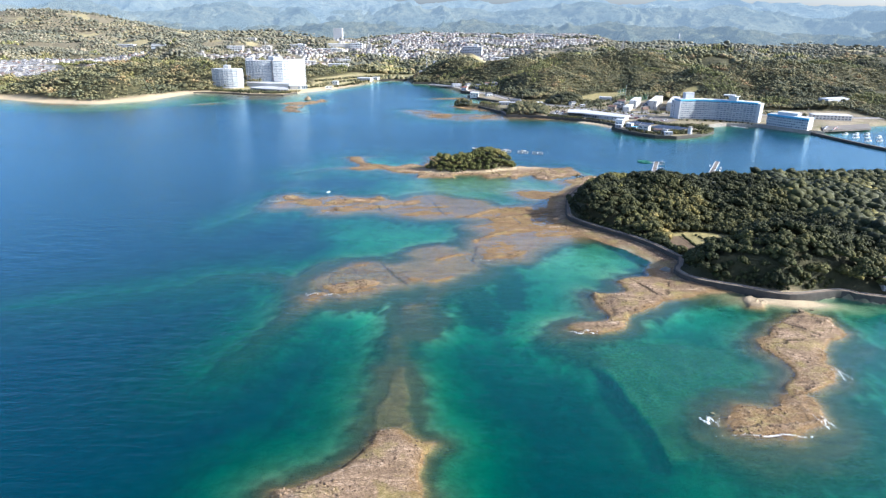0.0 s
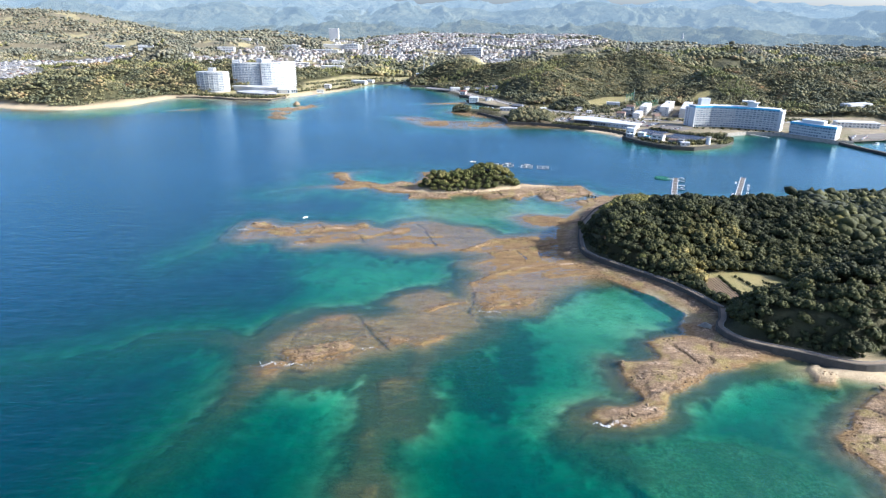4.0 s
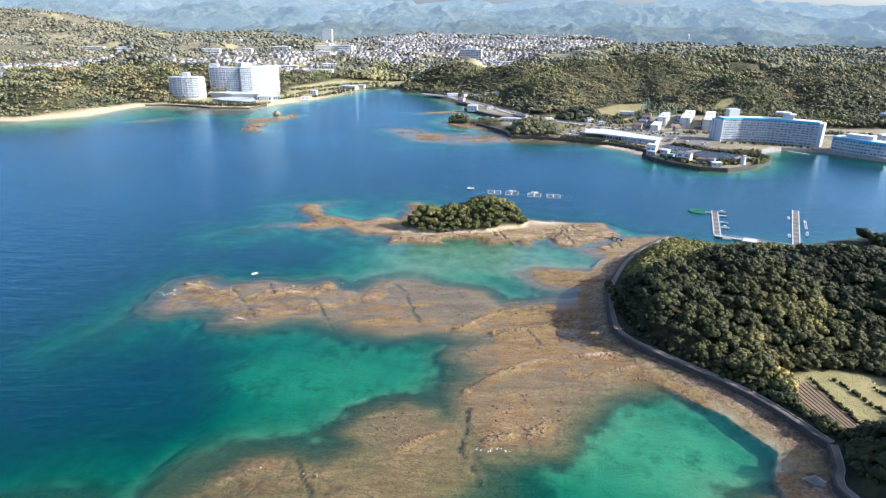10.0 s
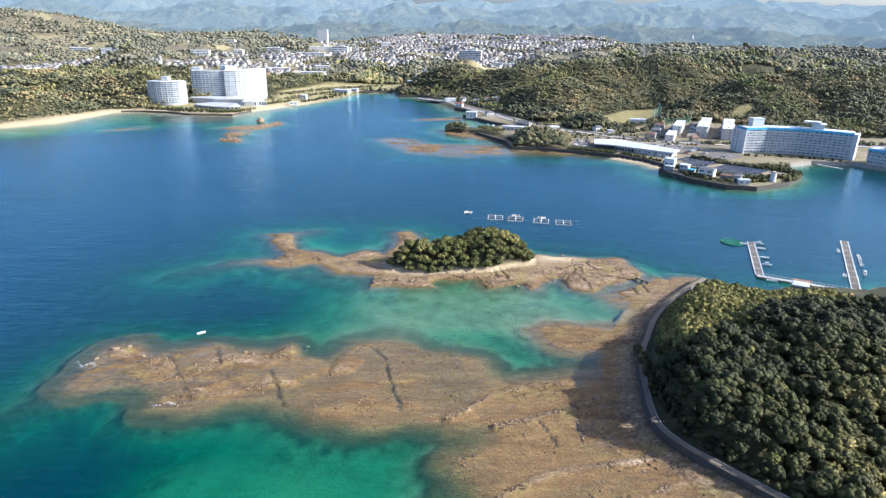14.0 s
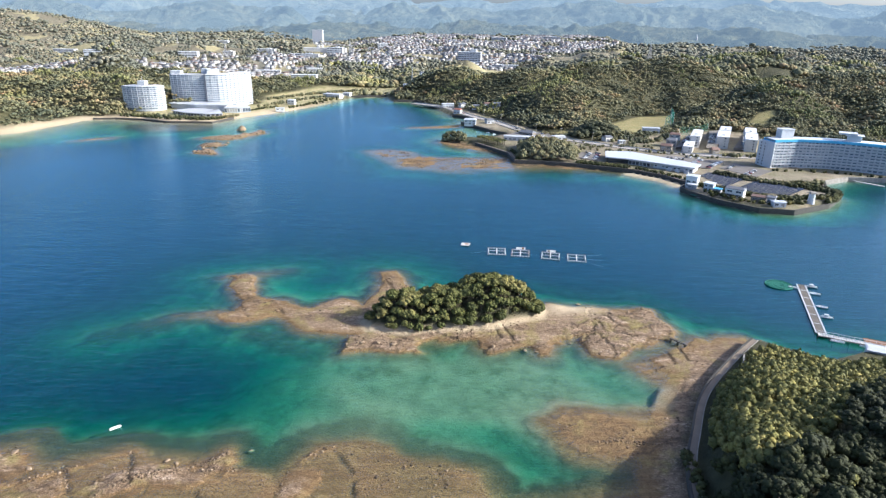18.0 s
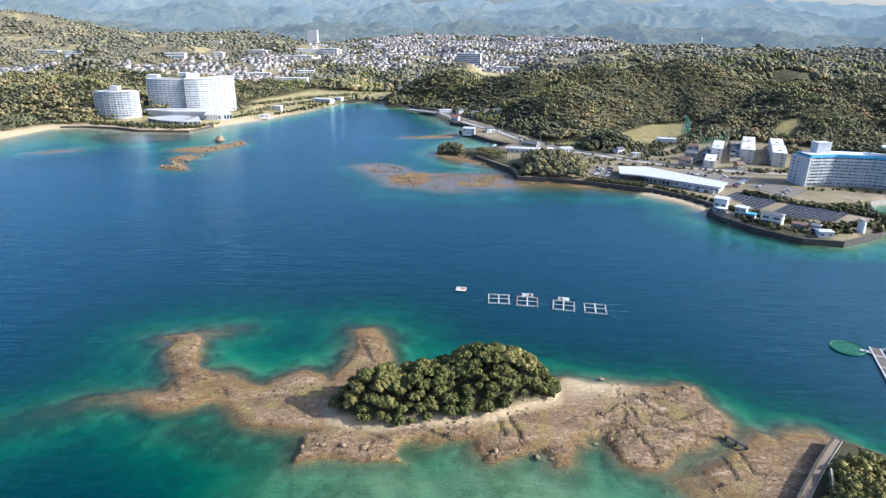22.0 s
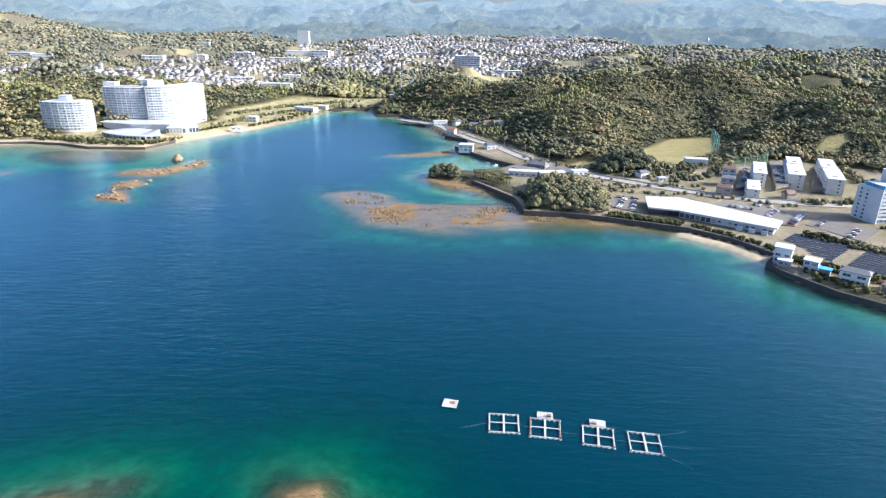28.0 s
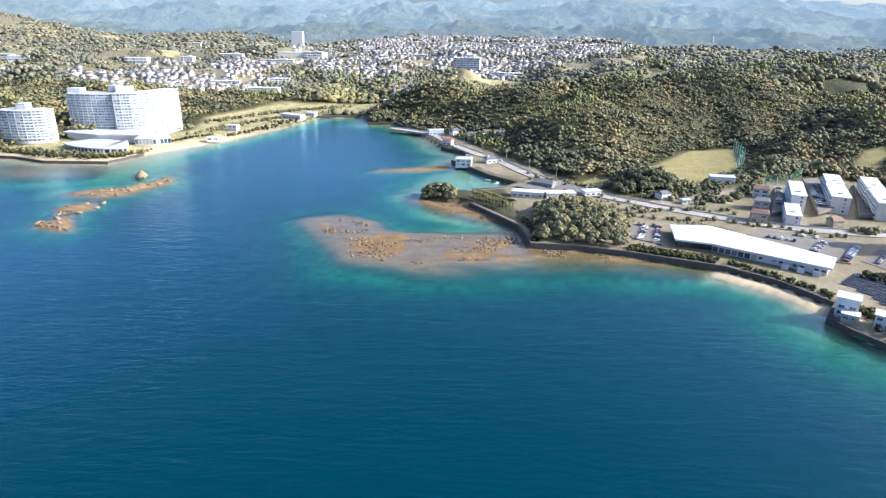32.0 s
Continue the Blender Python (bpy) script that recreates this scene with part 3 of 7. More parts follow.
    head = 3.0 * smooth(-0.5, 0.9, d_head) + hills(HILLS_NEAR, X, Y) * smooth(3.5, 13, d_head) * (1 - 0.9 * smooth(-14, 2, near_signed(FIELD, X, Y, 60)))
    z = np.where(d_head > -0.5, np.maximum(head, z), z)
    isl = 1.2 + 1.6 * smooth(0, 3, d_isl) + hills(HILLS_ISLET, X, Y) * smooth(0.5, 7, d_isl)
    z = np.where(d_isl > -3, np.maximum(z, isl * smooth(-3, 1.5, d_isl)), z)
    strip = np.where((d_head < 0.5) & (d_head > -14) & (Y > 258) & (Y < 470) & (X < 140), 1.25 + 0.1 * d_head + (fine - 0.5) * 0.3, -50)
    z = np.maximum(z, strip)
    rock = np.maximum(rock, smooth(-14, -6, d_head + (fine - 0.5) * 5) * (Y > 258) * (Y < 470) * (X < 145))
    # the small beach below the coast path
    beach = np.exp(-(((jx - 152) / 24) ** 2 + ((jy - 245 + 0.12 * (jx - 152)) / 7) ** 2))
    z = np.maximum(z, np.where((d_head < 1) & (beach > 0.05), -1.6 + 2.4 * beach, -50))
    sand = np.maximum(1.3 * beach - 0.15, np.exp(-(((jx - 71) / 13) ** 2 + ((jy - 501) / 6) ** 2)))
    sand = np.maximum(sand, smooth(-3.5, -0.5, d_isl) * smooth(2.5, 0.5, d_isl) * 0.8)
    clean = sum(np.exp(-(((X - a) / rx) ** 2 + ((Y - b) / ry) ** 2)) for a, b, rx, ry in ((-38, 328, 52, 26), (76, 292, 26, 24), (36, 225, 30, 55), (100, 232, 18, 12), (-34, 232, 14, 30), (-40, 522, 26, 9), (40, 528, 40, 7), (150, 225, 20, 20), (150, 748, 40, 8), (-20, 752, 50, 8), (-300, 915, 110, 60), (42, 932, 44, 44), (40, 848, 34, 22), (-470, 840, 90, 14)))
    clean = np.maximum(clean, 0.4 * flat_bed)
    clean = np.maximum(clean, 0.5 * smooth(195, 165, X) * smooth(-40, -8, d_main + (big - 0.5) * 30) * (Y > 620))
    sand = np.maximum(sand, smooth(-12, -2, d_main) * smooth(24, 8, d_main) * beach_w)
    sand = np.maximum(sand, np.exp(-(((X - 197) / 14) ** 2 + ((Y - 712) / 10) ** 2)))
    cove = seg_dist([(170, 753), (190, 733), (201, 712)], X, Y, False) if (Y.max() > 700) else np.full(X.shape, 99.0)
    z = np.where((d_main < 0.5) & (cove < 14), np.maximum(z, 0.9 - 0.14 * cove), z)
    sand = np.maximum(sand, smooth(6, 3, cove) * (d_main < 1.5))
    made = smooth(-2, 2, near_signed(WATERFRONT, X, Y, 60)) * (d_main > 0)
    lawn = np.maximum(smooth(-3, 2, in_lawn), smooth(-2, 1, near_signed(FIELD, X, Y, 40)))
    for pts in CLEARINGS:
        lawn = np.maximum(lawn, smooth(-2, 2, near_signed(pts, X, Y, 30)))
    park = smooth(-4, 4, near_signed(SHOREPARK, X, Y, 60)) * (d_main > 4)
    wet = np.clip(-d_any, 0, 400)
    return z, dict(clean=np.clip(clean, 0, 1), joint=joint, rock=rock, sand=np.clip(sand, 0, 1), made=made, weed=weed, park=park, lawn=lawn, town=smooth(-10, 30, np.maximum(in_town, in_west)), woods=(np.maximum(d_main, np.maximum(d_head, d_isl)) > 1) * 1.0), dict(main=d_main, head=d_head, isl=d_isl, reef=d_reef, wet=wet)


def steps(start, end, first, growth, cap):
    out, v, s = [], start, first
    sign = 1 if end > start else -1
    while (end - v) * sign > 0:
        s = min(s * growth, cap(abs(v)))
        v += s * sign
        out.append(v)
    return out


# a fine sheet under the near reefs, set into a coarse one that reaches the horizon
X0, X1, Y0, Y1, FINE, COARSE = -128.0, 208.0, 96.0, 548.0, 0.82, 4.0
XS = np.array(steps(X0, -3600, 4.0, 1.04, lambda v: 5.5 if v < 420 else 60.0)[::-1] + list(np.arange(X0, X1 + 0.1, COARSE)) + steps(X1, 3600, 4.0, 1.04, lambda v: 4.5 if v < 430 else 60.0))
YS = np.array(steps(Y0, -400, 4.0, 1.3, lambda v: 80.0)[::-1] + list(np.arange(Y0, Y1 + 0.1, COARSE)) + steps(Y1, 4850, 3.0, 1.03, lambda v: 4.0 if v < 1100 else 50.0))
GX, GY = np.meshgrid(XS, YS)
GZ, MASK, DIST = elevation(GX, GY)
FXS, FYS = np.linspace(X0, X1, 2 * round((X1 - X0) / FINE / 2) + 1), np.linspace(Y0, Y1, 2 * round((Y1 - Y0) / FINE / 2) + 1)
FX, FY = np.meshgrid(FXS, FYS)
FZ, FMASK, _ = elevation(FX, FY)


def sample(xs, ys, Z, x, y):
    i, j = np.clip(np.searchsorted(xs, x) - 1, 0, len(xs) - 2), np.clip(np.searchsorted(ys, y) - 1, 0, len(ys) - 2)
    u, v = (x - xs[i]) / (xs[i + 1] - xs[i]), (y - ys[j]) / (ys[j + 1] - ys[j])
    return (Z[j, i] * (1 - u) + Z[j, i + 1] * u) * (1 - v) + (Z[j + 1, i] * (1 - u) + Z[j + 1, i + 1] * u) * v


for edge in (np.s_[0, :], np.s_[-1, :], np.s_[:, 0], np.s_[:, -1]):
    FZ[edge] = sample(XS, YS, GZ, FX[edge], FY[edge])


def ground_at(x, y):
    """Ground heights by the sheet itself."""
    x, y = np.asarray(x, float), np.asarray(y, float)
    near = (x > X0) & (x < X1) & (y > Y0) & (y < Y1)
    return np.where(near, sample(FXS, FYS, FZ, np.clip(x, X0, X1), np.clip(y, Y0, Y1)), sample(XS, YS, GZ, x, y))


def mesh_of(name, verts, faces, material=None, smooth_faces=False):
    """A mesh from numpy arrays of triangles or quads."""
    me = bpy.data.meshes.new(name)
    verts, faces = np.ascontiguousarray(verts, np.float32), np.ascontiguousarray(faces, np.int32)
    n, k = faces.shape
    me.vertices.add(len(verts))
    me.vertices.foreach_set("co", verts.ravel())
    me.loops.add(n * k)
    me.loops.foreach_set("vertex_index", faces.ravel())
    me.polygons.add(n)
    me.polygons.foreach_set("loop_start", np.arange(0, n * k, k, dtype=np.int32))
    if smooth_faces:
        me.polygons.foreach_set("use_smooth", np.ones(n, bool))
    me.update(calc_edges=True)
    if material:
        me.materials.append(material)
    return me


def grid_faces(ny, nx):
    i = np.arange((ny - 1) * (nx - 1))
    a = (i // (nx - 1)) * nx + i % (nx - 1)
    return np.stack([a, a + 1, a + nx + 1, a + nx], 1)


def ground_material():
    k = Nodes("shore_ground")
    pos = k.coords()
    big, mid, small = k.noise(0.02, 4), k.noise(0.11, 5, 0.65), k.noise(0.9, 5, 0.7)
    along = k.noise(0.22, 6, 0.7, k.coords((0.25, 1.0, 1.0), radians(-19)), 0.8)
    rock = k.ramp(k.math("ADD", k.math("MULTIPLY", along, 0.55), k.math("MULTIPLY", small, 0.45)),
                  [(0.32, (0.05, 0.034, 0.022)), (0.42, (0.14, 0.092, 0.055)), (0.5, (0.23, 0.155, 0.093)), (0.57, (0.34, 0.238, 0.155)), (0.66, (0.56, 0.43, 0.315))])
    cells = k.n("TexVoronoi", Scale=0.6)
    cells.feature = "DISTANCE_TO_EDGE"
    nz = k.n("TexNoise", Scale=0.35, Detail=4)
    k.link(k.coords(), nz.inputs["Vector"])
    wob = k.n("VectorMath")
    wob.operation = "MULTIPLY_ADD"
    k.link(nz.outputs["Color"], wob.inputs[0])
    wob.inputs[1].default_value = (3, 3, 0)
    k.link(k.coords((0.45, 1.0, 1.0), radians(-19)), wob.inputs[2])
    k.link(wob.outputs[0], cells.inputs["Vector"])
    chip = k.math("MULTIPLY", k.span(cells.outputs["Distance"], 0.0, 0.06, 1.0, 0.0), k.span(along, 0.42, 0.58))
    fine_cells = k.n("TexVoronoi", Scale=1.7)
    fine_cells.feature = "DISTANCE_TO_EDGE"
    k.link(wob.outputs[0], fine_cells.inputs["Vector"])
    grit = k.noise(2.6, 4, 0.75)
    chip = k.math("MAXIMUM", chip, k.math("MULTIPLY", k.span(fine_cells.outputs["Distance"], 0.0, 0.09, 0.75, 0.0), k.span(small, 0.5, 0.62)))
    crack = k.math("MULTIPLY", k.math("MAXIMUM", chip, k.math("MULTIPLY", k.attr("joint"), 1.3)), k.attr("rock"))
    rock = k.mix(k.math("MULTIPLY", crack, 0.85), rock, (0.03, 0.021, 0.014))
    # a golden film of weed on what the tide leaves wet, olive in patches
    film = k.mix(k.span(along, 0.38, 0.62), k.mix(k.span(small, 0.35, 0.65), (0.125, 0.074, 0.032), (0.17, 0.103, 0.044)), k.mix(k.span(small, 0.35, 0.65), (0.215, 0.134, 0.056), (0.3, 0.192, 0.088)))
    film = k.mix(k.math("MULTIPLY", crack, 0.6), film, (0.06, 0.042, 0.026))
    olive = k.mix(k.span(small, 0.3, 0.7), (0.2, 0.16, 0.05), (0.3, 0.235, 0.085))
    z = k.n("SeparateXYZ")
    k.link(pos, z.inputs[0])
    wetness = k.math("ADD", z.outputs[2], k.span(small, 0.3, 0.7, -0.16, 0.16))
    tops = k.mix(k.math("MULTIPLY", k.span(mid, 0.5, 0.62, 0, 0.75), k.span(wetness, 1.3, 0.7)), rock, olive)
    rock = k.mix(k.span(wetness, 0.3, 0.6), k.mix(k.math("MULTIPLY", k.span(mid, 0.52, 0.66, 0, 0.55), k.span(wetness, -0.2, 0.15)), film, olive), tops)
    sunk = k.mix(k.span(along, 0.35, 0.62), (0.06, 0.036, 0.02), (0.13, 0.082, 0.043))
    rock = k.mix(k.span(wetness, -1.0, -0.4), sunk, rock)
    rock = k.mix(k.math("MULTIPLY", k.attr("joint"), 0.6), rock, (0.035, 0.024, 0.016))
    rock = k.mix(1.0, rock, k.ramp(grit, [(0.34, (0.5, 0.48, 0.46)), (0.5, (1.0, 1.0, 1.0)), (0.68, (1.3, 1.3, 1.3))]), "MULTIPLY")
    weedy = k.mix(k.span(wetness, -1.7, -0.8), k.mix(k.span(small, 0.36, 0.64), (0.026, 0.022, 0.013), (0.09, 0.072, 0.04)), rock)
    bright = k.mix(k.span(mid, 0.42, 0.62), (0.46, 0.41, 0.28), (0.36, 0.32, 0.21))
    sandbed = k.mix(k.attr("clean"), k.mix(k.span(mid, 0.4, 0.6), (0.25, 0.225, 0.15), (0.15, 0.135, 0.085)), bright)
    weed_patch = k.noise(0.07, 7, 0.78)
    sandbed = k.mix(k.span(weed_patch, 0.52, 0.64, 0, 0.75), sandbed, (0.11, 0.11, 0.055))
    sandbed = k.mix(k.math("MULTIPLY", k.attr("weed"), k.span(small, 0.35, 0.6, 0.3, 1.0)), sandbed, (0.075, 0.085, 0.05))
    col = k.mix(k.attr("rock"), sandbed, weedy)
    pale = k.mix(k.span(small, 0.3, 0.7), (0.52, 0.42, 0.28), (0.42, 0.325, 0.205))
    # woodland soil, darkened so that gaps between the crowns read as shade
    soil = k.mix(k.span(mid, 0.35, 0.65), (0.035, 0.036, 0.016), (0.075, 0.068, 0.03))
    soil = k.mix(k.attr("town"), soil, k.mix(k.span(small, 0.4, 0.6), (0.2, 0.19, 0.17), (0.1, 0.1, 0.06)))
    plots = k.noise(0.012, 3, 0.5, k.coords((1.0, 0.7, 1.0), radians(20)))
    inland = k.n("SeparateXYZ")
    k.link(pos, inland.inputs[0])
    soil = k.mix(k.span(inland.outputs[1], 1450, 1700), soil, k.mix(k.span(mid, 0.35, 0.65), (0.13, 0.115, 0.075), (0.2, 0.17, 0.11)))
    soil = k.mix(k.math("MULTIPLY", k.span(plots, 0.52, 0.56, 0.0, 0.85), k.span(inland.outputs[1], 1300, 1450)), soil, k.mix(k.span(small, 0.35, 0.65), (0.33, 0.27, 0.16), (0.24, 0.22, 0.1)))
    park = k.mix(k.span(mid, 0.4, 0.62), k.mix(k.span(small, 0.35, 0.65), (0.42, 0.34, 0.19), (0.33, 0.28, 0.15)), (0.2, 0.19, 0.075))
    made = k.mix(k.span(mid, 0.4, 0.6), k.mix(k.span(small, 0.35, 0.65), (0.25, 0.2, 0.135), (0.17, 0.14, 0.085)), k.mix(k.span(big, 0.4, 0.6), (0.14, 0.13, 0.06), (0.3, 0.25, 0.18)))
    lawn = k.mix(k.span(mid, 0.35, 0.65), (0.31, 0.25, 0.11), (0.22, 0.195, 0.075))
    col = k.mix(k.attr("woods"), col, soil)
    col = k.mix(k.attr("made"), col, made)
    col = k.mix(k.attr("park"), col, park)
    col = k.mix(k.attr("lawn"), col, lawn)
    col = k.mix(k.attr("sand"), col, pale)
    height = k.math("ADD", k.math("MULTIPLY", along, 0.9), k.math("ADD", k.math("MULTIPLY", small, 0.6), k.math("MULTIPLY", grit, 0.3)))
    height = k.math("SUBTRACT", height, k.math("MULTIPLY", crack, 0.3))
    return k.done(col, 0.85, k.bump(height, 1.0, 0.8), spec=0.3)


def water_material():
    k = Nodes("sea_water")
    depth = k.attr("depth")
    mottle = k.noise(0.035, 5, 0.6)
    d = k.math("ADD", depth, k.math("MULTIPLY", k.span(mottle, 0.25, 0.75, -0.5, 0.5), k.span(depth, 0.4, 5.0, 0.0, 1.6)))
    body = k.ramp(k.span(d, 0, 14), [(0.0, (0.015, 0.14, 0.105)), (0.2, (0.002, 0.088, 0.07)), (0.45, (0.0008, 0.043, 0.049)), (0.7, (0.0003, 0.032, 0.046)), (1.0, (0.0002, 0.028, 0.045))])
    # light scattered back by the water itself: 1 - exp(-depth / reach)
    cover = k.math("SUBTRACT", 1.0, k.math("POWER", 2.718, k.math("MULTIPLY", k.math("MAXIMUM", k.math("SUBTRACT", d, 0.35), 0.0), -0.135)))
    # what gets through loses red first
    through_tint = k.ramp(k.span(d, 0, 8), [(0.0, (0.97, 0.985, 0.98)), (0.08, (0.8, 0.94, 0.87)), (0.25, (0.38, 0.86, 0.71)), (0.5, (0.11, 0.7, 0.55)), (1.0, (0.02, 0.42, 0.4))])
    wind = k.coords((0.6, 2.2, 1.0), radians(12))
    swell, ripple = k.noise(0.2, 4, 0.6, wind, 0.6), k.noise(0.62, 3, 0.6, wind, 0.4)
    relief = k.math("ADD", k.math("MULTIPLY", swell, 1.0), k.math("ADD", k.math("MULTIPLY", ripple, 0.4), k.math("MULTIPLY", k.noise(0.075, 3, 0.5, wind, 0.5), 1.0)))
    calm = k.noise(0.006, 3, 0.5)
    b = k.n("Bump", Distance=0.36)
    k.link(relief, b.inputs["Height"])
    k.link(k.span(calm, 0.35, 0.65, 0.5, 0.85), b.inputs["Strength"])
    diffuse, clear, gloss, facing = k.n("BsdfDiffuse"), k.n("BsdfTransparent"), k.n("BsdfGlossy"), k.n("LayerWeight", Blend=0.5)
    k.link(body, diffuse.inputs["Color"])
    k.link(through_tint, clear.inputs["Color"])
    gloss.inputs["Roughness"].default_value = 0.12
    # blue tint put into the reflection, as if waves mirrored higher sky
    gloss.inputs["Color"].default_value = (0.62, 0.86, 1.0, 1)
    for node in (diffuse, gloss, facing):
        k.link(b.outputs[0], node.inputs["Normal"])
    m1, m2 = k.n("MixShader"), k.n("MixShader")
    k.link(cover, m1.inputs[0])
    k.link(clear.outputs[0], m1.inputs[1])
    k.link(diffuse.outputs[0], m1.inputs[2])
    k.link(k.math("ADD", 0.01, k.math("MULTIPLY", 0.9, k.math("POWER", facing.outputs["Facing"], 4.0))), m2.inputs[0])
    k.link(m1.outputs[0], m2.inputs[1])
    k.link(gloss.outputs[0], m2.inputs[2])
    k.link(m2.outputs[0], k.out.inputs["Surface"])
    return k.m


def two_blocks(skip=1):
    """Vertices, faces and a picker of masks for the coarse sheet with its hole and the fine one in it."""
    gf = grid_faces(*GX.shape)
    cx, cy = GX.ravel()[gf].mean(1), GY.ravel()[gf].mean(1)
    gf = gf[~((cx > X0) & (cx < X1) & (cy > Y0) & (cy < Y1))]
    sl = np.s_[::skip, ::skip]
    ff = grid_faces(*FX[sl].shape) + GX.size
    join = lambda a, b: np.concatenate([a.ravel(), b[sl].ravel()])
    return join, np.concatenate([gf, ff])


def build_ground():
    join, f = two_blocks()
    used, back = np.unique(f, return_inverse=True)
    verts = np.stack([join(GX, FX), join(GY, FY), join(GZ, FZ)], 1)[used]
    me = mesh_of("ground", verts, back.reshape(f.shape), ground_material(), True)
    for key in MASK:
        a = me.attributes.new(key, "FLOAT", "POINT")
        a.data.foreach_set("value", np.ascontiguousarray(join(MASK[key], FMASK[key])[used], np.float32))
    return tagged(new("ground", me), "brown rock reefs, sandy sea bed and wooded shore", "ground", kind="structure")


def build_water():
    join, f = two_blocks(2)
    X, Y, Z = join(GX, FX), join(GY, FY), join(GZ, FZ)
    f = f[(Z[f].min(1) < 0.35) & (Y[f].min(1) < 1400)]
    used, back = np.unique(f, return_inverse=True)
    me = mesh_of("water", np.stack([X, Y, 0 * X], 1)[used], back.reshape(f.shape), water_material(), True)
    a = me.attributes.new("depth", "FLOAT", "POINT")
    a.data.foreach_set("value", np.ascontiguousarray(-Z[used], np.float32))
    return tagged(new("water", me), "clear blue and turquoise sea water with fine ripples", "sea", kind="structure")


build_ground()
build_water()


def mountain_material(tint, haze_glow):
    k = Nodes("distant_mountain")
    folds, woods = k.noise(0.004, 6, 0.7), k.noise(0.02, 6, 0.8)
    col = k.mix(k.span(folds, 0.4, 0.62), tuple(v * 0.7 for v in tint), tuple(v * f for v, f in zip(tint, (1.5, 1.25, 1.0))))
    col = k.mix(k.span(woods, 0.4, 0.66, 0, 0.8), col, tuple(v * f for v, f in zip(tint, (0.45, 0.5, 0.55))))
    # haze is put in as a blue glow, stronger for the farther ranges
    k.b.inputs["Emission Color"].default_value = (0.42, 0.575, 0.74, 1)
    k.b.inputs["Emission Strength"].default_value = haze_glow
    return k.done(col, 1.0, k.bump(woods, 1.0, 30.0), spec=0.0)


def build_range(name, radius, thick, heights, wiggle, size, tint, seed, haze_glow):
    """A range on an arc round the bay, its crest through the given heights from west to east, cut by ravines."""
    na, nr = 560, 64
    A = np.linspace(radians(-47), radians(47), na)
    R = np.linspace(0, 1, nr)
    AA, RR = np.meshgrid(A, R)
    crest = np.interp(AA, np.linspace(radians(-47), radians(47), len(heights)), heights)
    dist = radius - thick + thick * RR
    X, Y = dist * np.sin(AA), dist * np.cos(AA)
    wx = X + (vnoise(X, Y, size * 1.3, seed + 7, 2) - 0.5) * size
    fold = lambda stretch, part, k: 1 - np.abs(2 * vnoise(wx, Y * stretch, size * part, seed + k, 1) - 1)
    ridge = (fold(0.45, 1.0, 0) + 0.6 * fold(0.5, 0.45, 1) + 0.35 * fold(0.7, 0.2, 2) + 0.18 * fold(1.0, 0.09, 4)) / 2.13 - 0.58
    waist = np.sin(np.pi * np.clip(RR * 0.8 + 0.03, 0, 1)) ** 0.7
    Z = 10 + (crest - 10) * RR ** 0.95 + wiggle * ridge * waist * 2.6 + (vnoise(X, Y, 30, seed + 3, 2) - 0.5) * 7
    me = mesh_of(name, np.stack([X.ravel(), Y.ravel(), Z.ravel()], 1), grid_faces(nr, na), mountain_material(tint, haze_glow), True)
    return tagged(new(name, me), "hazy blue wooded mountain range on the horizon", "mountains", kind="structure")


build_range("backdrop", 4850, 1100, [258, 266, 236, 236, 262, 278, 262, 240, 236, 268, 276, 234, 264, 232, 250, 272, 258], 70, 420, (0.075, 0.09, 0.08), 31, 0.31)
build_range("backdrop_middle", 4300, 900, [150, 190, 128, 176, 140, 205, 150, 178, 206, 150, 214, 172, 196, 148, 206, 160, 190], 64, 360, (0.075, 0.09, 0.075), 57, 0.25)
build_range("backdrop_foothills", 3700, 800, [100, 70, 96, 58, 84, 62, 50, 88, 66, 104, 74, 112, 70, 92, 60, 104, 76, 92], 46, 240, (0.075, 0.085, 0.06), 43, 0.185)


# ---------------------------------------------------------------- shared builders
def part(name, bm, material, parent=None, label=""):
    me = bpy.data.meshes.new(name)
    bm.to_mesh(me)
    bm.free()
    me.materials.append(material)
    ob = new(name, me)
    ob.parent = parent
    if label:
        ob["label"] = label
    return ob


def piece(name, me, parent, m):
    """Another object on the same mesh."""
    ob = new(name, me)
    ob.parent = parent
    ob.matrix_basis = m
    return ob


def thing(name, m, label, category, group=""):
    ob = new(name)
    ob.empty_display_size = 0.5
    ob.matrix_basis = m
    return tagged(ob, label, category, group)


def box(bm, x, y, z, sx, sy, sz, turn=0.0, bevel=0.0):
    """A box by the centre of its base."""
    r = bmesh.ops.create_cube(bm, size=1, matrix=pose(x, y, z + sz / 2, 0, 0, turn) @ Matrix.Diagonal((sx, sy, sz, 1)))
    if bevel:
        edges = list({e for v in r["verts"] for e in v.link_edges})
        bmesh.ops.bevel(bm, geom=edges, offset=bevel, segments=1, affect="EDGES")


def boxes(*rows):
    bm = bmesh.new()
    for row in rows:
        box(bm, *row)
    return bm


def tube(bm, a, b, r, n=8, r2=None):
    a, b = Vector(a), Vector(b)
    m = Matrix.Translation((a + b) / 2) @ (b - a).to_track_quat("Z", "Y").to_matrix().to_4x4()
    bmesh.ops.create_cone(bm, cap_ends=True, segments=n, radius1=r, radius2=r if r2 is None else r2, depth=(b - a).length, matrix=m)


def ico(sub):
    bm = bmesh.new()
    bmesh.ops.create_icosphere(bm, subdivisions=sub, radius=1)
    v = np.array([p.co[:] for p in bm.verts])
    f = np.array([[q.index for q in p.verts] for p in bm.faces])
    bm.free()
    return v, f


ICO1, ICO2 = ico(1), ico(2)
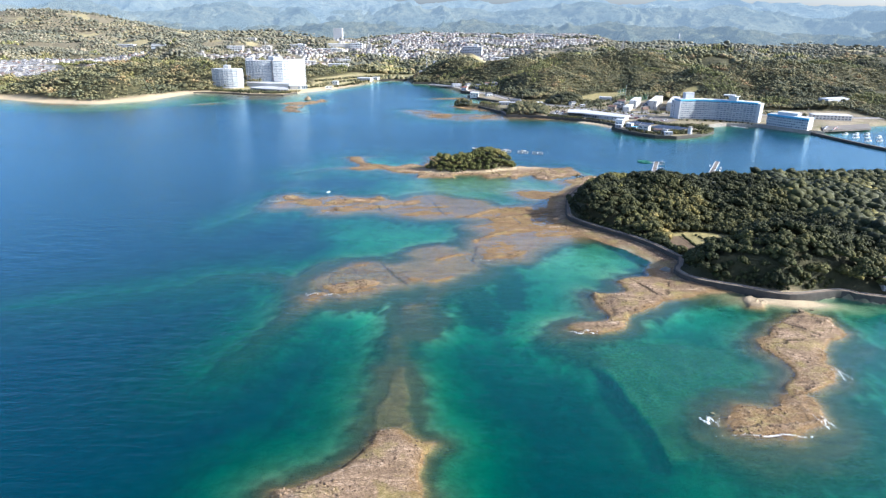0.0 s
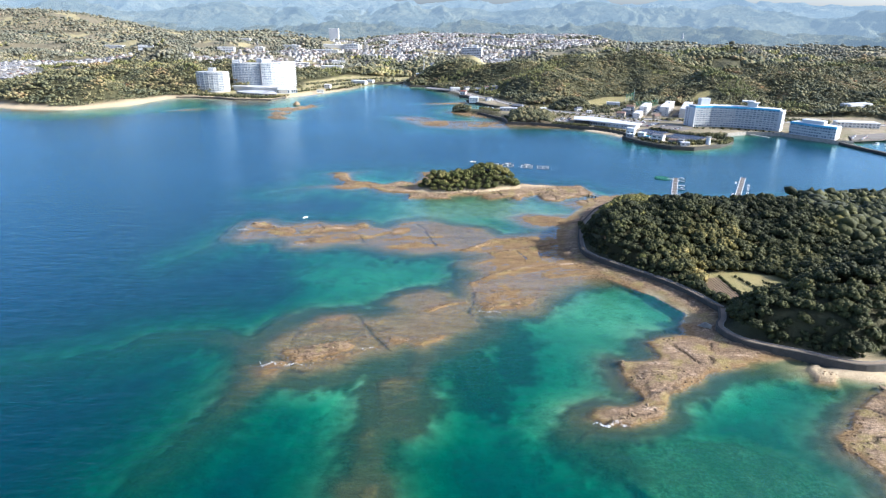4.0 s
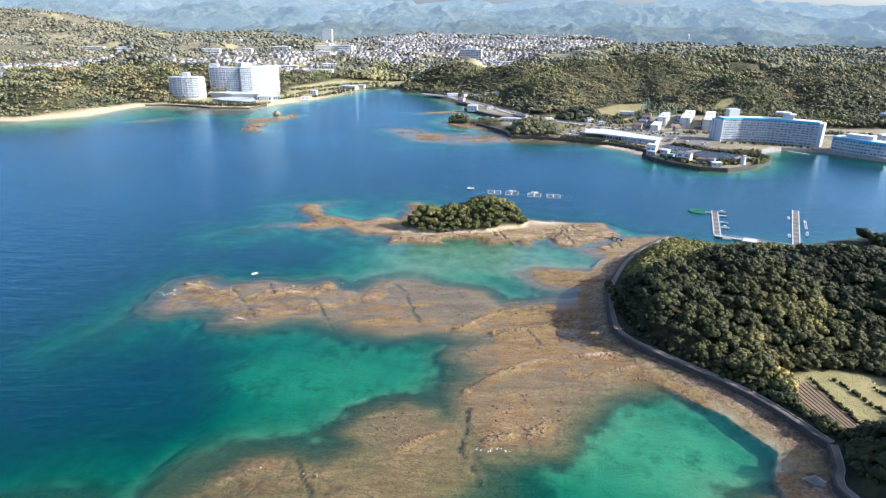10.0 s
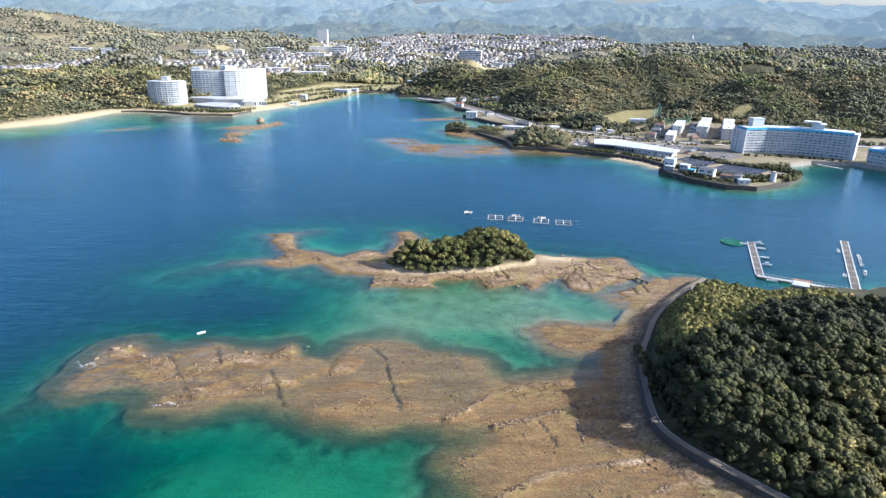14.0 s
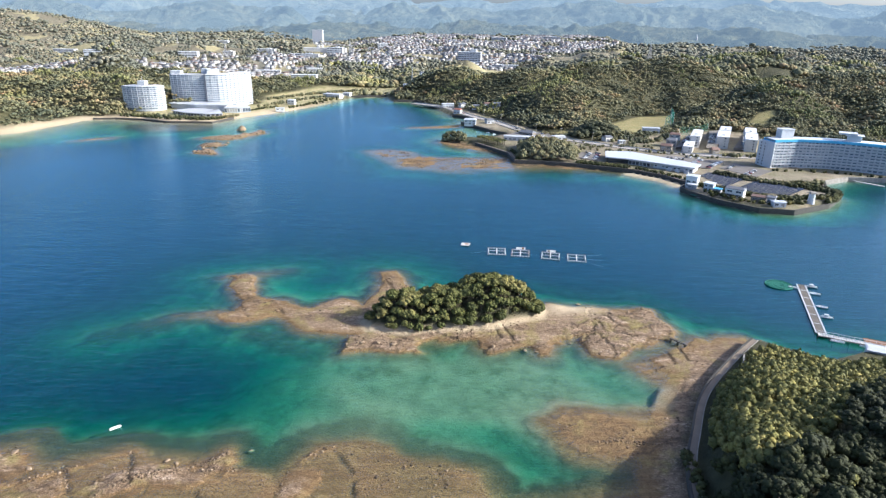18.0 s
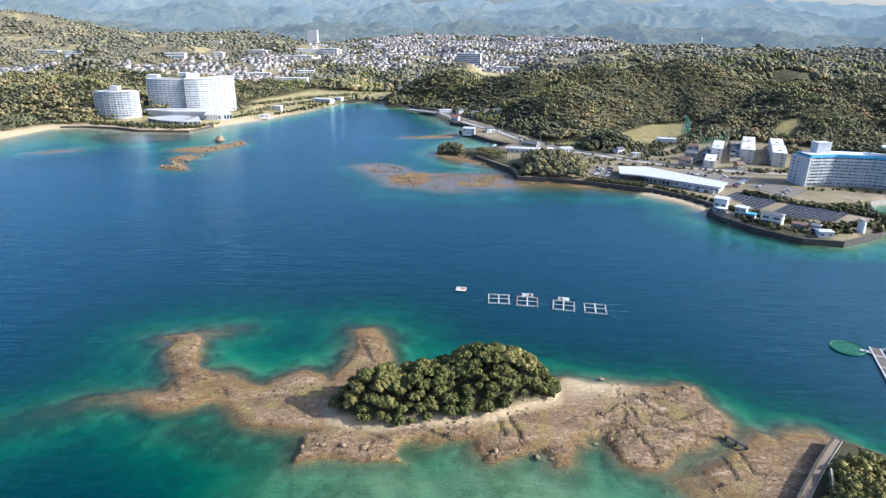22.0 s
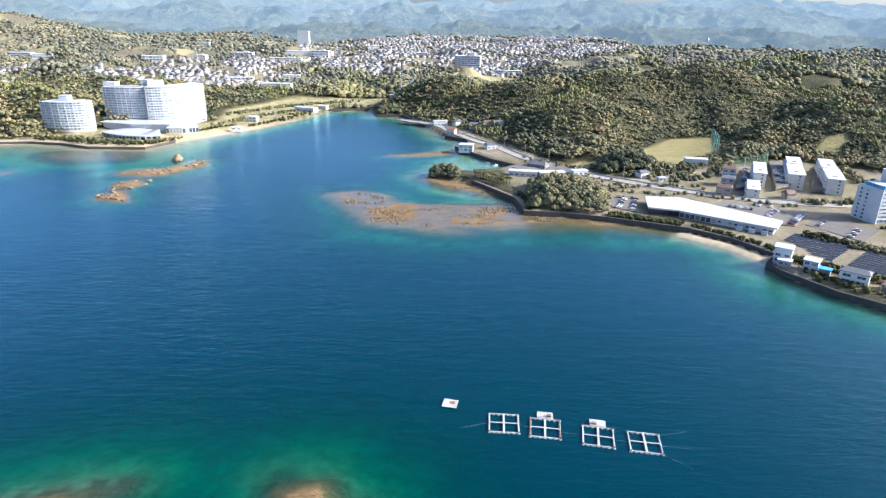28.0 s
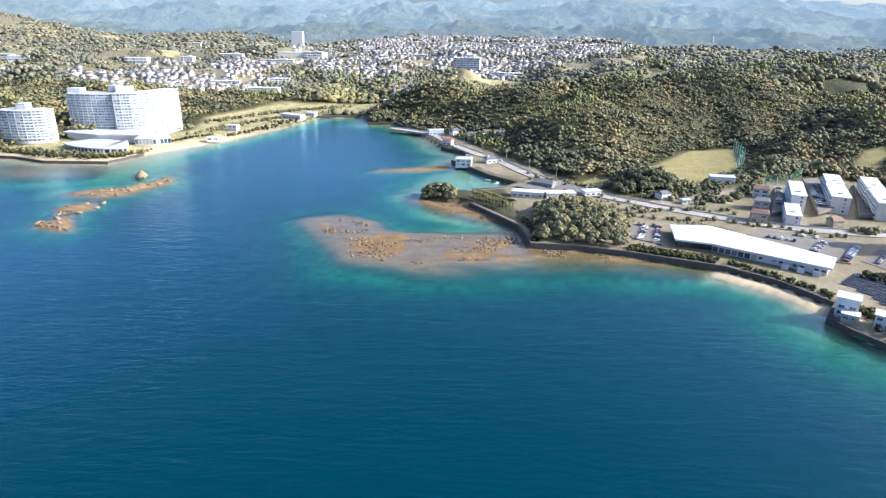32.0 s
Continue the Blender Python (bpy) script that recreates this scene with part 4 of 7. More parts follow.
rng = np.random.default_rng(4)


def lumpy(shape, amount, seed):
    """A ball pushed in and out at random."""
    v, f = shape
    r = np.random.default_rng(seed)
    k = r.normal(size=(7, 3))
    k /= np.linalg.norm(k, axis=1)[:, None]
    push = np.max(v @ k.T, axis=1)
    w = v * (0.72 + 0.38 * push[:, None]) * (1 + amount * r.uniform(-1, 1, len(v))[:, None])
    return w, f


def crown(seed, tufts=90, core=ICO2, fine=0.88):
    """A crown: an uneven core thick with small leaf sprays that break its outline."""
    r = np.random.default_rng(seed)
    v, f = lumpy(core, 0.16, seed)
    v = v * 0.84
    verts, faces = [v], [f]
    base = len(v)
    d = r.normal(size=(tufts, 3))
    d[:, 2] = np.abs(d[:, 2]) * 0.9 - 0.25
    d /= np.linalg.norm(d, axis=1)[:, None]
    near = np.argmax(d @ (v / np.linalg.norm(v, axis=1)[:, None]).T, axis=1)
    root = v[near] * r.uniform(0.85, 1.2, (tufts, 1))
    size = r.uniform(0.2, 0.42, tufts) * fine
    for k in range(tufts):
        a = Vector(d[k])
        u = a.orthogonal().normalized()
        u.rotate(Matrix.Rotation(r.uniform(0, 6.28), 3, a))
        w = a.cross(u)
        s, c = size[k], Vector(root[k])
        quad = [c + a * s * r.uniform(0.1, 0.5), c + u * s - a * s * 0.15, c - a * s * 0.05 - (u + w) * s * r.uniform(0.2, 0.6), c + w * s - a * s * 0.2]
        verts.append(np.array([q[:] for q in quad]))
        faces.append(np.array([[0, 1, 3], [0, 3, 2]]) + base)
        base += 4
    return np.concatenate(verts), np.concatenate(faces)


def lobed(seed, lobes, tufts, core=True, squat=0.8, bough=(0.3, 0.5)):
    """A broad crown: rounded boughs set over a dome, each ragged with leaf sprays."""
    r = np.random.default_rng(seed)
    verts, faces, base = [], [], 0
    spots = [(np.zeros(3), 0.62)] if core else []
    for i in range(lobes):
        a = i * 2.4 + r.uniform(-0.4, 0.4)
        up = 1 - (i + 0.3) / lobes * 1.15
        flat = math.sqrt(max(0.0, 1 - up * up))
        reach = r.uniform(0.5, 0.72)
        spots.append((np.array([math.cos(a) * flat, math.sin(a) * flat, up * squat]) * reach, r.uniform(*bough)))
    for i, (c, size) in enumerate(spots):
        v, f = lumpy(ICO1, 0.22, seed * 31 + i)
        v = v * size * np.array([1, 1, 0.85]) + c
        verts.append(v)
        faces.append(f + base)
        base += len(v)
        if core and i == 0:
            continue
        d = r.normal(size=(tufts, 3)) + 0.8 * c / (np.linalg.norm(c) + 0.01) + np.array([0, 0, 0.5])
        d /= np.linalg.norm(d, axis=1)[:, None]
        for k in range(tufts):
            u = np.cross(d[k], r.normal(size=3))
            u /= np.linalg.norm(u)
            w = np.cross(d[k], u)
            q, t = c + d[k] * size * r.uniform(0.75, 1.12), size * r.uniform(0.22, 0.48)
            verts.append(np.array([q + d[k] * t * 0.4, q + u * t - d[k] * t * 0.2, q - (u + w) * t * 0.6, q + w * t - d[k] * t * 0.25]))
            faces.append(np.array([[0, 1, 3], [0, 3, 2]]) + base)
            base += 4
    return np.concatenate(verts), np.concatenate(faces)


def scatter(name, shapes, places, sizes, heights, material, label, category):
    """Many crowns in one mesh, each turned and stretched."""
    V, F, tones, base = [], [], [], 0
    tone = rng.uniform(0, 1, len(places))
    pick = rng.integers(0, len(shapes), len(places))
    turn = rng.uniform(0, 6.283, len(places))
    for s, (v, f) in enumerate(shapes):
        idx = np.nonzero(pick == s)[0]
        if not len(idx):
            continue
        c, n = np.cos(turn[idx])[:, None], np.sin(turn[idx])[:, None]
        x = (v[None, :, 0] * c - v[None, :, 1] * n) * sizes[idx, None] + places[idx, 0][:, None]
        y = (v[None, :, 0] * n + v[None, :, 1] * c) * sizes[idx, None] + places[idx, 1][:, None]
        z = v[None, :, 2] * heights[idx, None] + places[idx, 2][:, None]
        V.append(np.stack([x, y, z], -1).reshape(-1, 3))
        F.append((f[None] + (np.arange(len(idx)) * len(v))[:, None, None]).reshape(-1, 3) + base)
        tones.append(np.repeat(tone[idx], len(v)))
        base += len(idx) * len(v)
    me = mesh_of(name, np.concatenate(V), np.concatenate(F), material, shapes is MID_SHAPES)
    me.attributes.new("tone", "FLOAT", "POINT").data.foreach_set("value", np.ascontiguousarray(np.concatenate(tones), np.float32))
    return tagged(new(name, me), label, category, kind="stuff")


def sprinkle(x0, x1, y0, y1, step, keep):
    """Jittered lattice points for which keep(x, y) holds."""
    gx, gy = np.meshgrid(np.arange(x0, x1, step), np.arange(y0, y1, step))
    gx = gx.ravel() + rng.uniform(-0.45, 0.45, gx.size) * step
    gy = gy.ravel() + rng.uniform(-0.45, 0.45, gy.size) * step
    m = keep(gx, gy)
    return gx[m], gy[m]


def woodland(x, y):
    """True where trees stand on the mainland."""
    d = near_signed(MAINLAND, x, y, 4000)
    bare = (near_signed(WATERFRONT, x, y, 50) > -4) | (near_signed(LAWN, x, y, 50) > -3) | (near_signed(SHOREPARK, x, y, 50) > -4)
    town = (near_signed(TOWN, x, y, 50) > 0) | (near_signed(TOWN_WEST, x, y, 50) > 0)
    for pts in CLEARINGS:
        bare |= near_signed(pts, x, y, 20) > -2
    bare |= (x < 82) & (y < 990) & (x > -100)
    patch = vnoise(x, y, 90, 77, 3)
    coast = d > np.where(x < -380, 14, 5)
    open_land = smooth(1350, 1700, y) * 0.1
    return coast & ~bare & (~town | (patch > 0.62)) & ((patch > 0.30 + open_land) | (y < 1250))


# ---------------------------------------------------------------- woods
MID_SHAPES = [lumpy(ICO1, 0.34, s) for s in range(20, 34)]
LEAFY = [lobed(s, 4, 5, False) for s in range(30, 42)]
CANOPY = [lobed(s, 3, 3, False) for s in range(80, 92)]
NEAR_SHAPES = [lobed(s, 15, 9, bough=(0.24, 0.42)) for s in range(9)]
SHRUB_SHAPES = [crown(s, 36, ICO1) for s in range(30, 38)]


def woods(name, x0, x1, y0, y1, step, shapes, radius, label, material, flat=1.0, keep=woodland):
    """Closed woodland: crowns of mixed size on the slopes, taller stands in patches; bamboo apart."""
    x, y = sprinkle(x0, x1, y0, y1, step, lambda a, b: keep(a, b) & (np.abs(a - 15) < 0.8 * b + 40))
    stand = vnoise(x, y, 45, 63, 2) + 0.5 * (vnoise(x, y, 13, 65, 1) - 0.5)
    r = (0.55 + 0.75 * rng.uniform(0, 1, len(x)) ** 2.2) * radius * (0.8 + 0.5 * stand)
    h = r * rng.uniform(0.55, 0.9, len(x)) * flat
    z = ground_at(x, y) + h * 0.3 + radius * np.maximum(0.1 + 2.4 * (stand - 0.42), 0.05) * flat
    feathery = (vnoise(x, y, 60, 64, 2) > 0.66) & (y < 1700)
    for sel, m, lab in ((~feathery, material, label), (feathery, M_BAMBOO, "pale green bamboo among the woods")):
        if sel.sum():
            scatter(name if m is material else "bamboo_grove", shapes, np.stack([x, y, z], 1)[sel], r[sel] * (1 if m is material else 0.75), h[sel] * (1 if m is material else 1.3), m, lab, "trees")


SHORE_WOOD = "mixed evergreen and autumn woodland on the shore hills"
woods("woodland", -60, 640, 770, 960, 4.3, LEAFY, 4.0, SHORE_WOOD, M_WOOD)
woods("woodland", -60, 800, 960, 1260, 5.0, CANOPY, 4.4, SHORE_WOOD, M_WOOD)
woods("woodland", -800, -170, 850, 1400, 6.2, CANOPY, 5.2, "mixed evergreen woodland behind the resort hotel", M_WOOD)
woods("woodland", -170, 1100, 1260, 1480, 5.6, MID_SHAPES, 4.3, "distant wooded hills with autumn tints", M_WOOD)
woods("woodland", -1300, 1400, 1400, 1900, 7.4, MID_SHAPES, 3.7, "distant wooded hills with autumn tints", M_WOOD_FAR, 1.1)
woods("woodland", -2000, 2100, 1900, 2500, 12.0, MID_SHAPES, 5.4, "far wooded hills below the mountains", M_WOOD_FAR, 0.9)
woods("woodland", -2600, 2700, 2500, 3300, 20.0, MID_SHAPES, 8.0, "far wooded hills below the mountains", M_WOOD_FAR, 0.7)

GROVES = [([(82, 792), (86, 846), (104, 862), (126, 858), (141, 824), (127, 780), (100, 789)], 8.0, "dense evergreen grove behind the harbour wall"),
          ([(11, 887), (19, 901), (36, 896), (43, 876), (30, 876)], 7.0, "rounded evergreen thicket on the harbour point"),
          ([(146, 886), (160, 920), (186, 926), (200, 906), (196, 888)], 8.0, "wooded mound beside the coast road"),
          ([(-64, 1204), (-58, 1226), (-38, 1228), (-30, 1206)], 7.0, "evergreen thicket on the inlet rock"),
          ([(-400, 1005), (-410, 1030), (-392, 1050), (-384, 1020)], 7.0, "dark evergreen trees beside the hotel tower")]
for pts, lift, label in GROVES:
    x, y = sprinkle(min(p[0] for p in pts), max(p[0] for p in pts), min(p[1] for p in pts), max(p[1] for p in pts), 4.4, lambda a, b: near_signed(pts, a, b) > 0.5)
    edge = np.clip(near_signed(pts, x, y) / 12, 0, 1)
    r = rng.uniform(2.4, 4.2, len(x))
    z = ground_at(x, y) + 0.6 + lift * edge ** 0.6 * rng.uniform(0.75, 1.1, len(x))
    scatter("grove", NEAR_SHAPES, np.stack([x, y, z], 1), r, r * rng.uniform(0.8, 1.15, len(x)), M_WOOD, label, "trees")


TIP = [(94, 411), (104, 430), (122, 452), (134, 465), (158, 453), (182, 455), (190, 446), (166, 436), (143, 424), (125, 404), (108, 392), (92, 384)]


def headland_keep(x, y):
    d = near_signed(HEADLAND, x, y, 400)
    back = (y > 436) & (x + y * 0.9 > 535)
    return (near_signed(TIP, x, y, 40) < -1) & ~((x > 150) & (x < 240) & (y > 430)) & (d > np.where(back, np.where(x > 235, 8, np.where(x > 150, 28, 20)), 5.0)) & (near_signed(FIELD, x, y, 40) < -2) & (x < 400)


def island_keep(x, y):
    return near_signed(ISLAND, x, y, 60) > 0.3


x, y = sprinkle(70, 290, 230, 490, 3.9, headland_keep)
r = (2.1 + 2.5 * rng.uniform(0, 1, len(x)) ** 1.6) * (1 + 0.5 * (vnoise(x, y, 22, 3, 2) - 0.5))
h = r * rng.uniform(0.75, 1.05, len(x))
z = ground_at(x, y) + h * 0.25 + np.maximum(rng.uniform(0.8, 3.0, len(x)) + 2.2 * smooth(118, 96, x) + 8.0 * (vnoise(x, y, 24, 9, 2) - 0.45), 0.4)
far = (x > 150) | (rng.uniform(0, 1, len(x)) > 0.06)
for sel, shapes in ((far & (x < 215), NEAR_SHAPES), (far & (x >= 215), MID_SHAPES)):
    scatter("headland_wood", shapes, np.stack([x, y, z], 1)[sel], r[sel], h[sel], M_LEAF, "dense evergreen wood covering the headland", "trees")
bx, by = sprinkle(290, 400, 236, 476, 4.6, headland_keep)
br = rng.uniform(2.2, 3.6, len(bx))
scatter("headland_wood", MID_SHAPES, np.stack([bx, by, ground_at(bx, by) + 3.5 + br * 0.3], 1), br, br * 0.8, M_LEAF, "dense evergreen wood on the back of the headland", "trees")
SINGLE = [(a, b, c, d, e) for a, b, c, d, e, f in zip(x, y, z, r, h, far) if not f]
x, y = sprinkle(-20, 64, 474, 514, 2.6, island_keep)
edge = np.clip(near_signed(ISLAND, x, y, 60) / 6, 0, 1)
r = rng.uniform(1.6, 3.0, len(x))
h = r * rng.uniform(0.75, 1.1, len(x))
z = ground_at(x, y) + h * 0.2 + 0.4 + 3.0 * edge * rng.uniform(0.6, 1.2, len(x))
SINGLE += list(zip(x, y, z, r, h))


x, y = sprinkle(90, 195, 382, 468, 1.85, lambda a, b: (near_signed(TIP, a, b, 40) > 0) & (near_signed(HEADLAND, a, b, 60) > 4.6))
r = rng.uniform(1.1, 2.1, len(x))
scatter("scrub", [crown(s, 50, ICO1) for s in range(20, 25)], np.stack([x, y, ground_at(x, y) + 0.6 + 0.5 * r], 1), r, r * 1.1, M_SCRUB, "sunlit olive scrub covering the headland's tip", "shrubs")


def build_trees():
    """Trees that stand near the flight: a forked trunk under a leafy crown."""
    crowns = [mesh_of("crown", *lobed(140 + s, 24, 16, bough=(0.2, 0.36)), M_LEAF_OB) for s in range(7)]
    trunks = []
    for s in range(3):
        rnd = random.Random(s)
        bm = bmesh.new()
        top = Vector((rnd.uniform(-0.2, 0.2), rnd.uniform(-0.2, 0.2), 0.62))
        tube(bm, (0, 0, -0.15), top, 0.055, 7, 0.035)
        for k in range(4):
            a = k * 1.57 + rnd.uniform(-0.4, 0.4)
            tube(bm, top * rnd.uniform(0.6, 1.0), top + Vector((math.cos(a) * 0.35, math.sin(a) * 0.35, rnd.uniform(0.2, 0.4))), 0.028, 5, 0.01)
        me = bpy.data.meshes.new("trunk")
        bm.to_mesh(me)
        bm.free()
        me.materials.append(M_BARK)
        trunks.append(me)
    ground = ground_at([t[0] for t in SINGLE], [t[1] for t in SINGLE])
    for k, ((a, b, c, r, h), g) in enumerate(zip(SINGLE, ground)):
        isle = b > 470 and a < 64
        t = thing("tree", pose(a, b, g, 0, 0, (k * 137.5) % 360), "bushy evergreen tree on the rocky islet" if isle else "bushy evergreen tree in the headland wood", "tree", "trees of the islet" if isle else "trees of the headland")
        lift = max(c - g, 0.6)
        piece("trunk", trunks[k % 3], t, Matrix.Diagonal((lift, lift, lift, 1)))
        piece("crown", crowns[k % 7], t, Matrix.Translation((0, 0, lift)) @ Matrix.Diagonal((r, r, h, 1)))


build_trees()


# ---------------------------------------------------------------- walls, paths and roads
def offset_line(pts, d):
    """A line moved sideways, to its left for positive d."""
    out = []
    for i, p in enumerate(pts):
        a, b = Vector(pts[max(i - 1, 0)]), Vector(pts[min(i + 1, len(pts) - 1)])
        t = (b - a).normalized()
        out.append((p[0] - t.y * d, p[1] + t.x * d))
    return out


def refine(pts, step):
    """Points every so many metres along a smooth curve through pts."""
    out = []
    n = len(pts)
    for i in range(n - 1):
        p0, p1, p2, p3 = (Vector(pts[min(max(j, 0), n - 1)]) for j in (i - 1, i, i + 1, i + 2))
        k = max(1, int((p2 - p1).length / step))
        for s in range(k):
            t = s / k
            q = 0.5 * (2 * p1 + (p2 - p0) * t + (2 * p0 - 5 * p1 + 4 * p2 - p3) * t * t + (3 * p1 - p0 - 3 * p2 + p3) * t ** 3)
            out.append((q.x, q.y))
    return out + [tuple(pts[-1])]


def straight(pts, step):
    out = []
    for a, b in zip(pts, pts[1:]):
        k = max(1, int(math.dist(a, b) / step))
        out += [(a[0] + (b[0] - a[0]) * s / k, a[1] + (b[1] - a[1]) * s / k) for s in range(k)]
    return out + [tuple(pts[-1])]


def band(pts, d0, d1, z0, z1):
    """A solid band along a line between two side offsets; z0, z1: numbers or one per point."""
    bm = bmesh.new()
    L, R = offset_line(pts, d1), offset_line(pts, d0)
    rows = []
    for i in range(len(pts)):
        b, t = (z[i] if hasattr(z, "__len__") else z for z in (z0, z1))
        rows.append([bm.verts.new((*q, h)) for q, h in ((R[i], b), (L[i], b), (L[i], t), (R[i], t))])
    for a, b in zip(rows, rows[1:]):
        for k in range(4):
            bm.faces.new((a[k], a[(k + 1) % 4], b[(k + 1) % 4], b[k]))
    bm.faces.new(rows[0])
    bm.faces.new(rows[-1][::-1])
    bmesh.ops.recalc_face_normals(bm, faces=bm.faces)
    return bm


def prism(pts, z0, z1):
    bm = bmesh.new()
    lo, hi = [bm.verts.new((*p, z0)) for p in pts], [bm.verts.new((*p, z1)) for p in pts]
    n = len(pts)
    for i in range(n):
        bm.faces.new((lo[i], lo[(i + 1) % n], hi[(i + 1) % n], hi[i]))
    bm.faces.new(hi)
    bm.faces.new(lo[::-1])
    bmesh.ops.recalc_face_normals(bm, faces=bm.faces)
    return bm


def fixed(name, bm, material, label, category):
    return tagged(part(name, bm, material), label, category, kind="structure")


COAST = refine([(136, 472), (122, 458), (103, 436), (92, 416), (83, 395), (77, 362), (81, 349), (91, 337), (110, 315), (121, 291)], 3.0)
COAST2 = refine([(121, 291), (117, 281), (113, 274), (118, 263), (136, 254), (154, 246), (180, 251), (190, 246), (232, 238)], 3.0)
for line in (COAST, COAST2):
    fixed("sea_wall", band(line, -0.5, 0.2, -1.0, 3.45 if line is COAST else 3.3), M_DARKWALL, "weathered grey concrete sea wall round the headland", "sea wall")
    fixed("pavement", band(line, 0.2, 2.1, 1.0, 3.1), M_PATH, "pale concrete coast path below the wood", "path")
    fixed("trim", band(line, 2.1, 2.3, 1.0, 3.4), M_CONCRETE, "low concrete kerb along the coast path", "kerb")
fixed("sea_wall", band(refine([(122, 458), (116, 447), (103, 430), (95, 414)], 3), 3.5, 4.0, 1.0, 5.4), M_CONCRETE, "stained retaining wall beside the coast path", "retaining wall")
# steps that run down from the bend of the path to the rocks
for k in range(7):
    fixed("step", boxes((110.5 - k * 0.42, 277.0 + k * 0.25, -0.4, 0.5, 3.2, 3.1 - k * 0.42, 30)), M_CONCRETE, "worn concrete step down to the shore", "step")
WALLS_FAR = [([(47, 866), (75, 819), (78, 788), (100, 786), (128, 777), (172, 758), (191, 740), (203, 717)], 3.3),
             ([(203, 716), (192, 703), (195, 692), (208, 668), (225, 651), (246, 647), (278, 663), (302, 688)], 3.2), ([(302, 688), (300, 702), (313, 728)], 3.0),
             ([(313, 728), (339, 741), (376, 737), (411, 692), (428, 690)], 3.6), ([(-400, 990), (-376, 995), (-340, 990), (-307, 975), (-254, 976), (-240, 1010)], 2.4),
             ([(-62, 1200), (-29, 1202), (0, 1140)], 3.2), ([(26, 1058), (52, 1034), (48, 1018)], 3.2), ([(36, 1000), (67, 945), (86, 924), (72, 908), (50, 902)], 3.0), ([(-131, 1242), (-77, 1257)], 3.2)]
for pts, top in WALLS_FAR:
    fixed("sea_wall", band(straight(pts, 6.0), -0.6, 0.5, -1.5, top), M_CONCRETE if top > 3.5 else M_DARKWALL, "grey concrete harbour wall at the water's edge", "sea wall")
    fixed("pavement", band(straight(pts, 6.0), 0.5, 3.6 if top == 3.3 else 1.8, -0.5, top - 0.55), M_PATH, "paved strip behind the harbour wall", "pavement")
fixed("breakwater", band(refine([(414, 700), (424, 650), (440, 600), (470, 560)], 6), -2.2, 2.2, -3, 2.2), M_DARKWALL, "dark concrete breakwater of the marina", "breakwater")

MAIN_ROAD = refine([(-30, 1160), (15, 1125), (37, 1072), (60, 1025), (76, 1000), (97, 950), (119, 913), (150, 876), (196, 843), (237, 819), (290, 808), (380, 815), (520, 800), (700, 800)], 7.0)
road_z = ground_at([p[0] for p in MAIN_ROAD], [p[1] for p in MAIN_ROAD])
road_z = np.maximum(road_z, 3.2) + 0.25
fixed("road", band(MAIN_ROAD, -3.6, 3.6, road_z - 1.5, road_z), M_ROAD, "grey two-lane asphalt coast road", "road")
fixed("pavement", band(MAIN_ROAD, -5.6, -3.6, road_z - 1.5, road_z + 0.14), M_CONCRETE, "pale concrete pavement beside the coast road", "pavement")
fixed("trim", band(MAIN_ROAD, -0.1, 0.1, road_z - 0.2, road_z + 0.012), M_PAINT, "white centre line of the coast road", "road marking")
for side in (-3.3, 3.3):
    fixed("trim", band(MAIN_ROAD, side - 0.08, side + 0.08, road_z - 0.2, road_z + 0.012), M_PAINT, "white edge line of the coast road", "road marking")
fixed("guard_rail", band(MAIN_ROAD, 3.9, 4.05, road_z, road_z + 0.9), M_FLOAT, "pale steel guard rail along the road", "guard rail")

LOTS = [([(136, 826), (160, 820), (150, 788), (137, 798)], "asphalt car park west of the roadside hall"), ([(205, 806), (220, 815), (262, 792), (238, 762), (228, 766)], "asphalt car park east of the roadside hall"),
        ([(82, 906), (95, 924), (114, 930), (146, 897), (132, 884), (102, 892)], "pale paved yard behind the harbour restaurant"), ([(246, 766), (268, 785), (286, 757), (262, 735)], "paved car park beside the apartment hotel"),
        ([(271, 905), (285, 906), (250, 847), (236, 840)], "asphalt yard between the housing blocks"), ([(302, 925), (316, 930), (280, 848), (264, 838)], "asphalt yard between the housing blocks"),
        ([(335, 915), (346, 915), (304, 838), (290, 838)], "asphalt yard between the housing blocks"),
        ([(432, 700), (446, 728), (520, 756), (500, 720)], "pale concrete quay of the marina")]
for pts, label in LOTS:
    z = max(float(ground_at([p[0] for p in pts], [p[1] for p in pts]).max()), 3.0)
    fixed("pavement", prism(pts, z - 2.0, z + 0.12), M_ASPHALT, label, "car park")


# ---------------------------------------------------------------- hotels and blocks
def along(pts, step):
    """Places along a line with the angle of the line there."""
    out = []
    for a, b in zip(pts, pts[1:]):
        length = math.dist(a, b)
        k = max(1, round(length / step))
        for s in range(k):
            t = (s + 0.5) / k
            out.append((a[0] + (b[0] - a[0]) * t, a[1] + (b[1] - a[1]) * t, math.degrees(math.atan2(b[1] - a[1], b[0] - a[0])), length / k))
    return out


def flat_mesh(name, bm, material):
    me = bpy.data.meshes.new(name)
    bm.to_mesh(me)
    bm.free()
    me.materials.append(material)
    return me


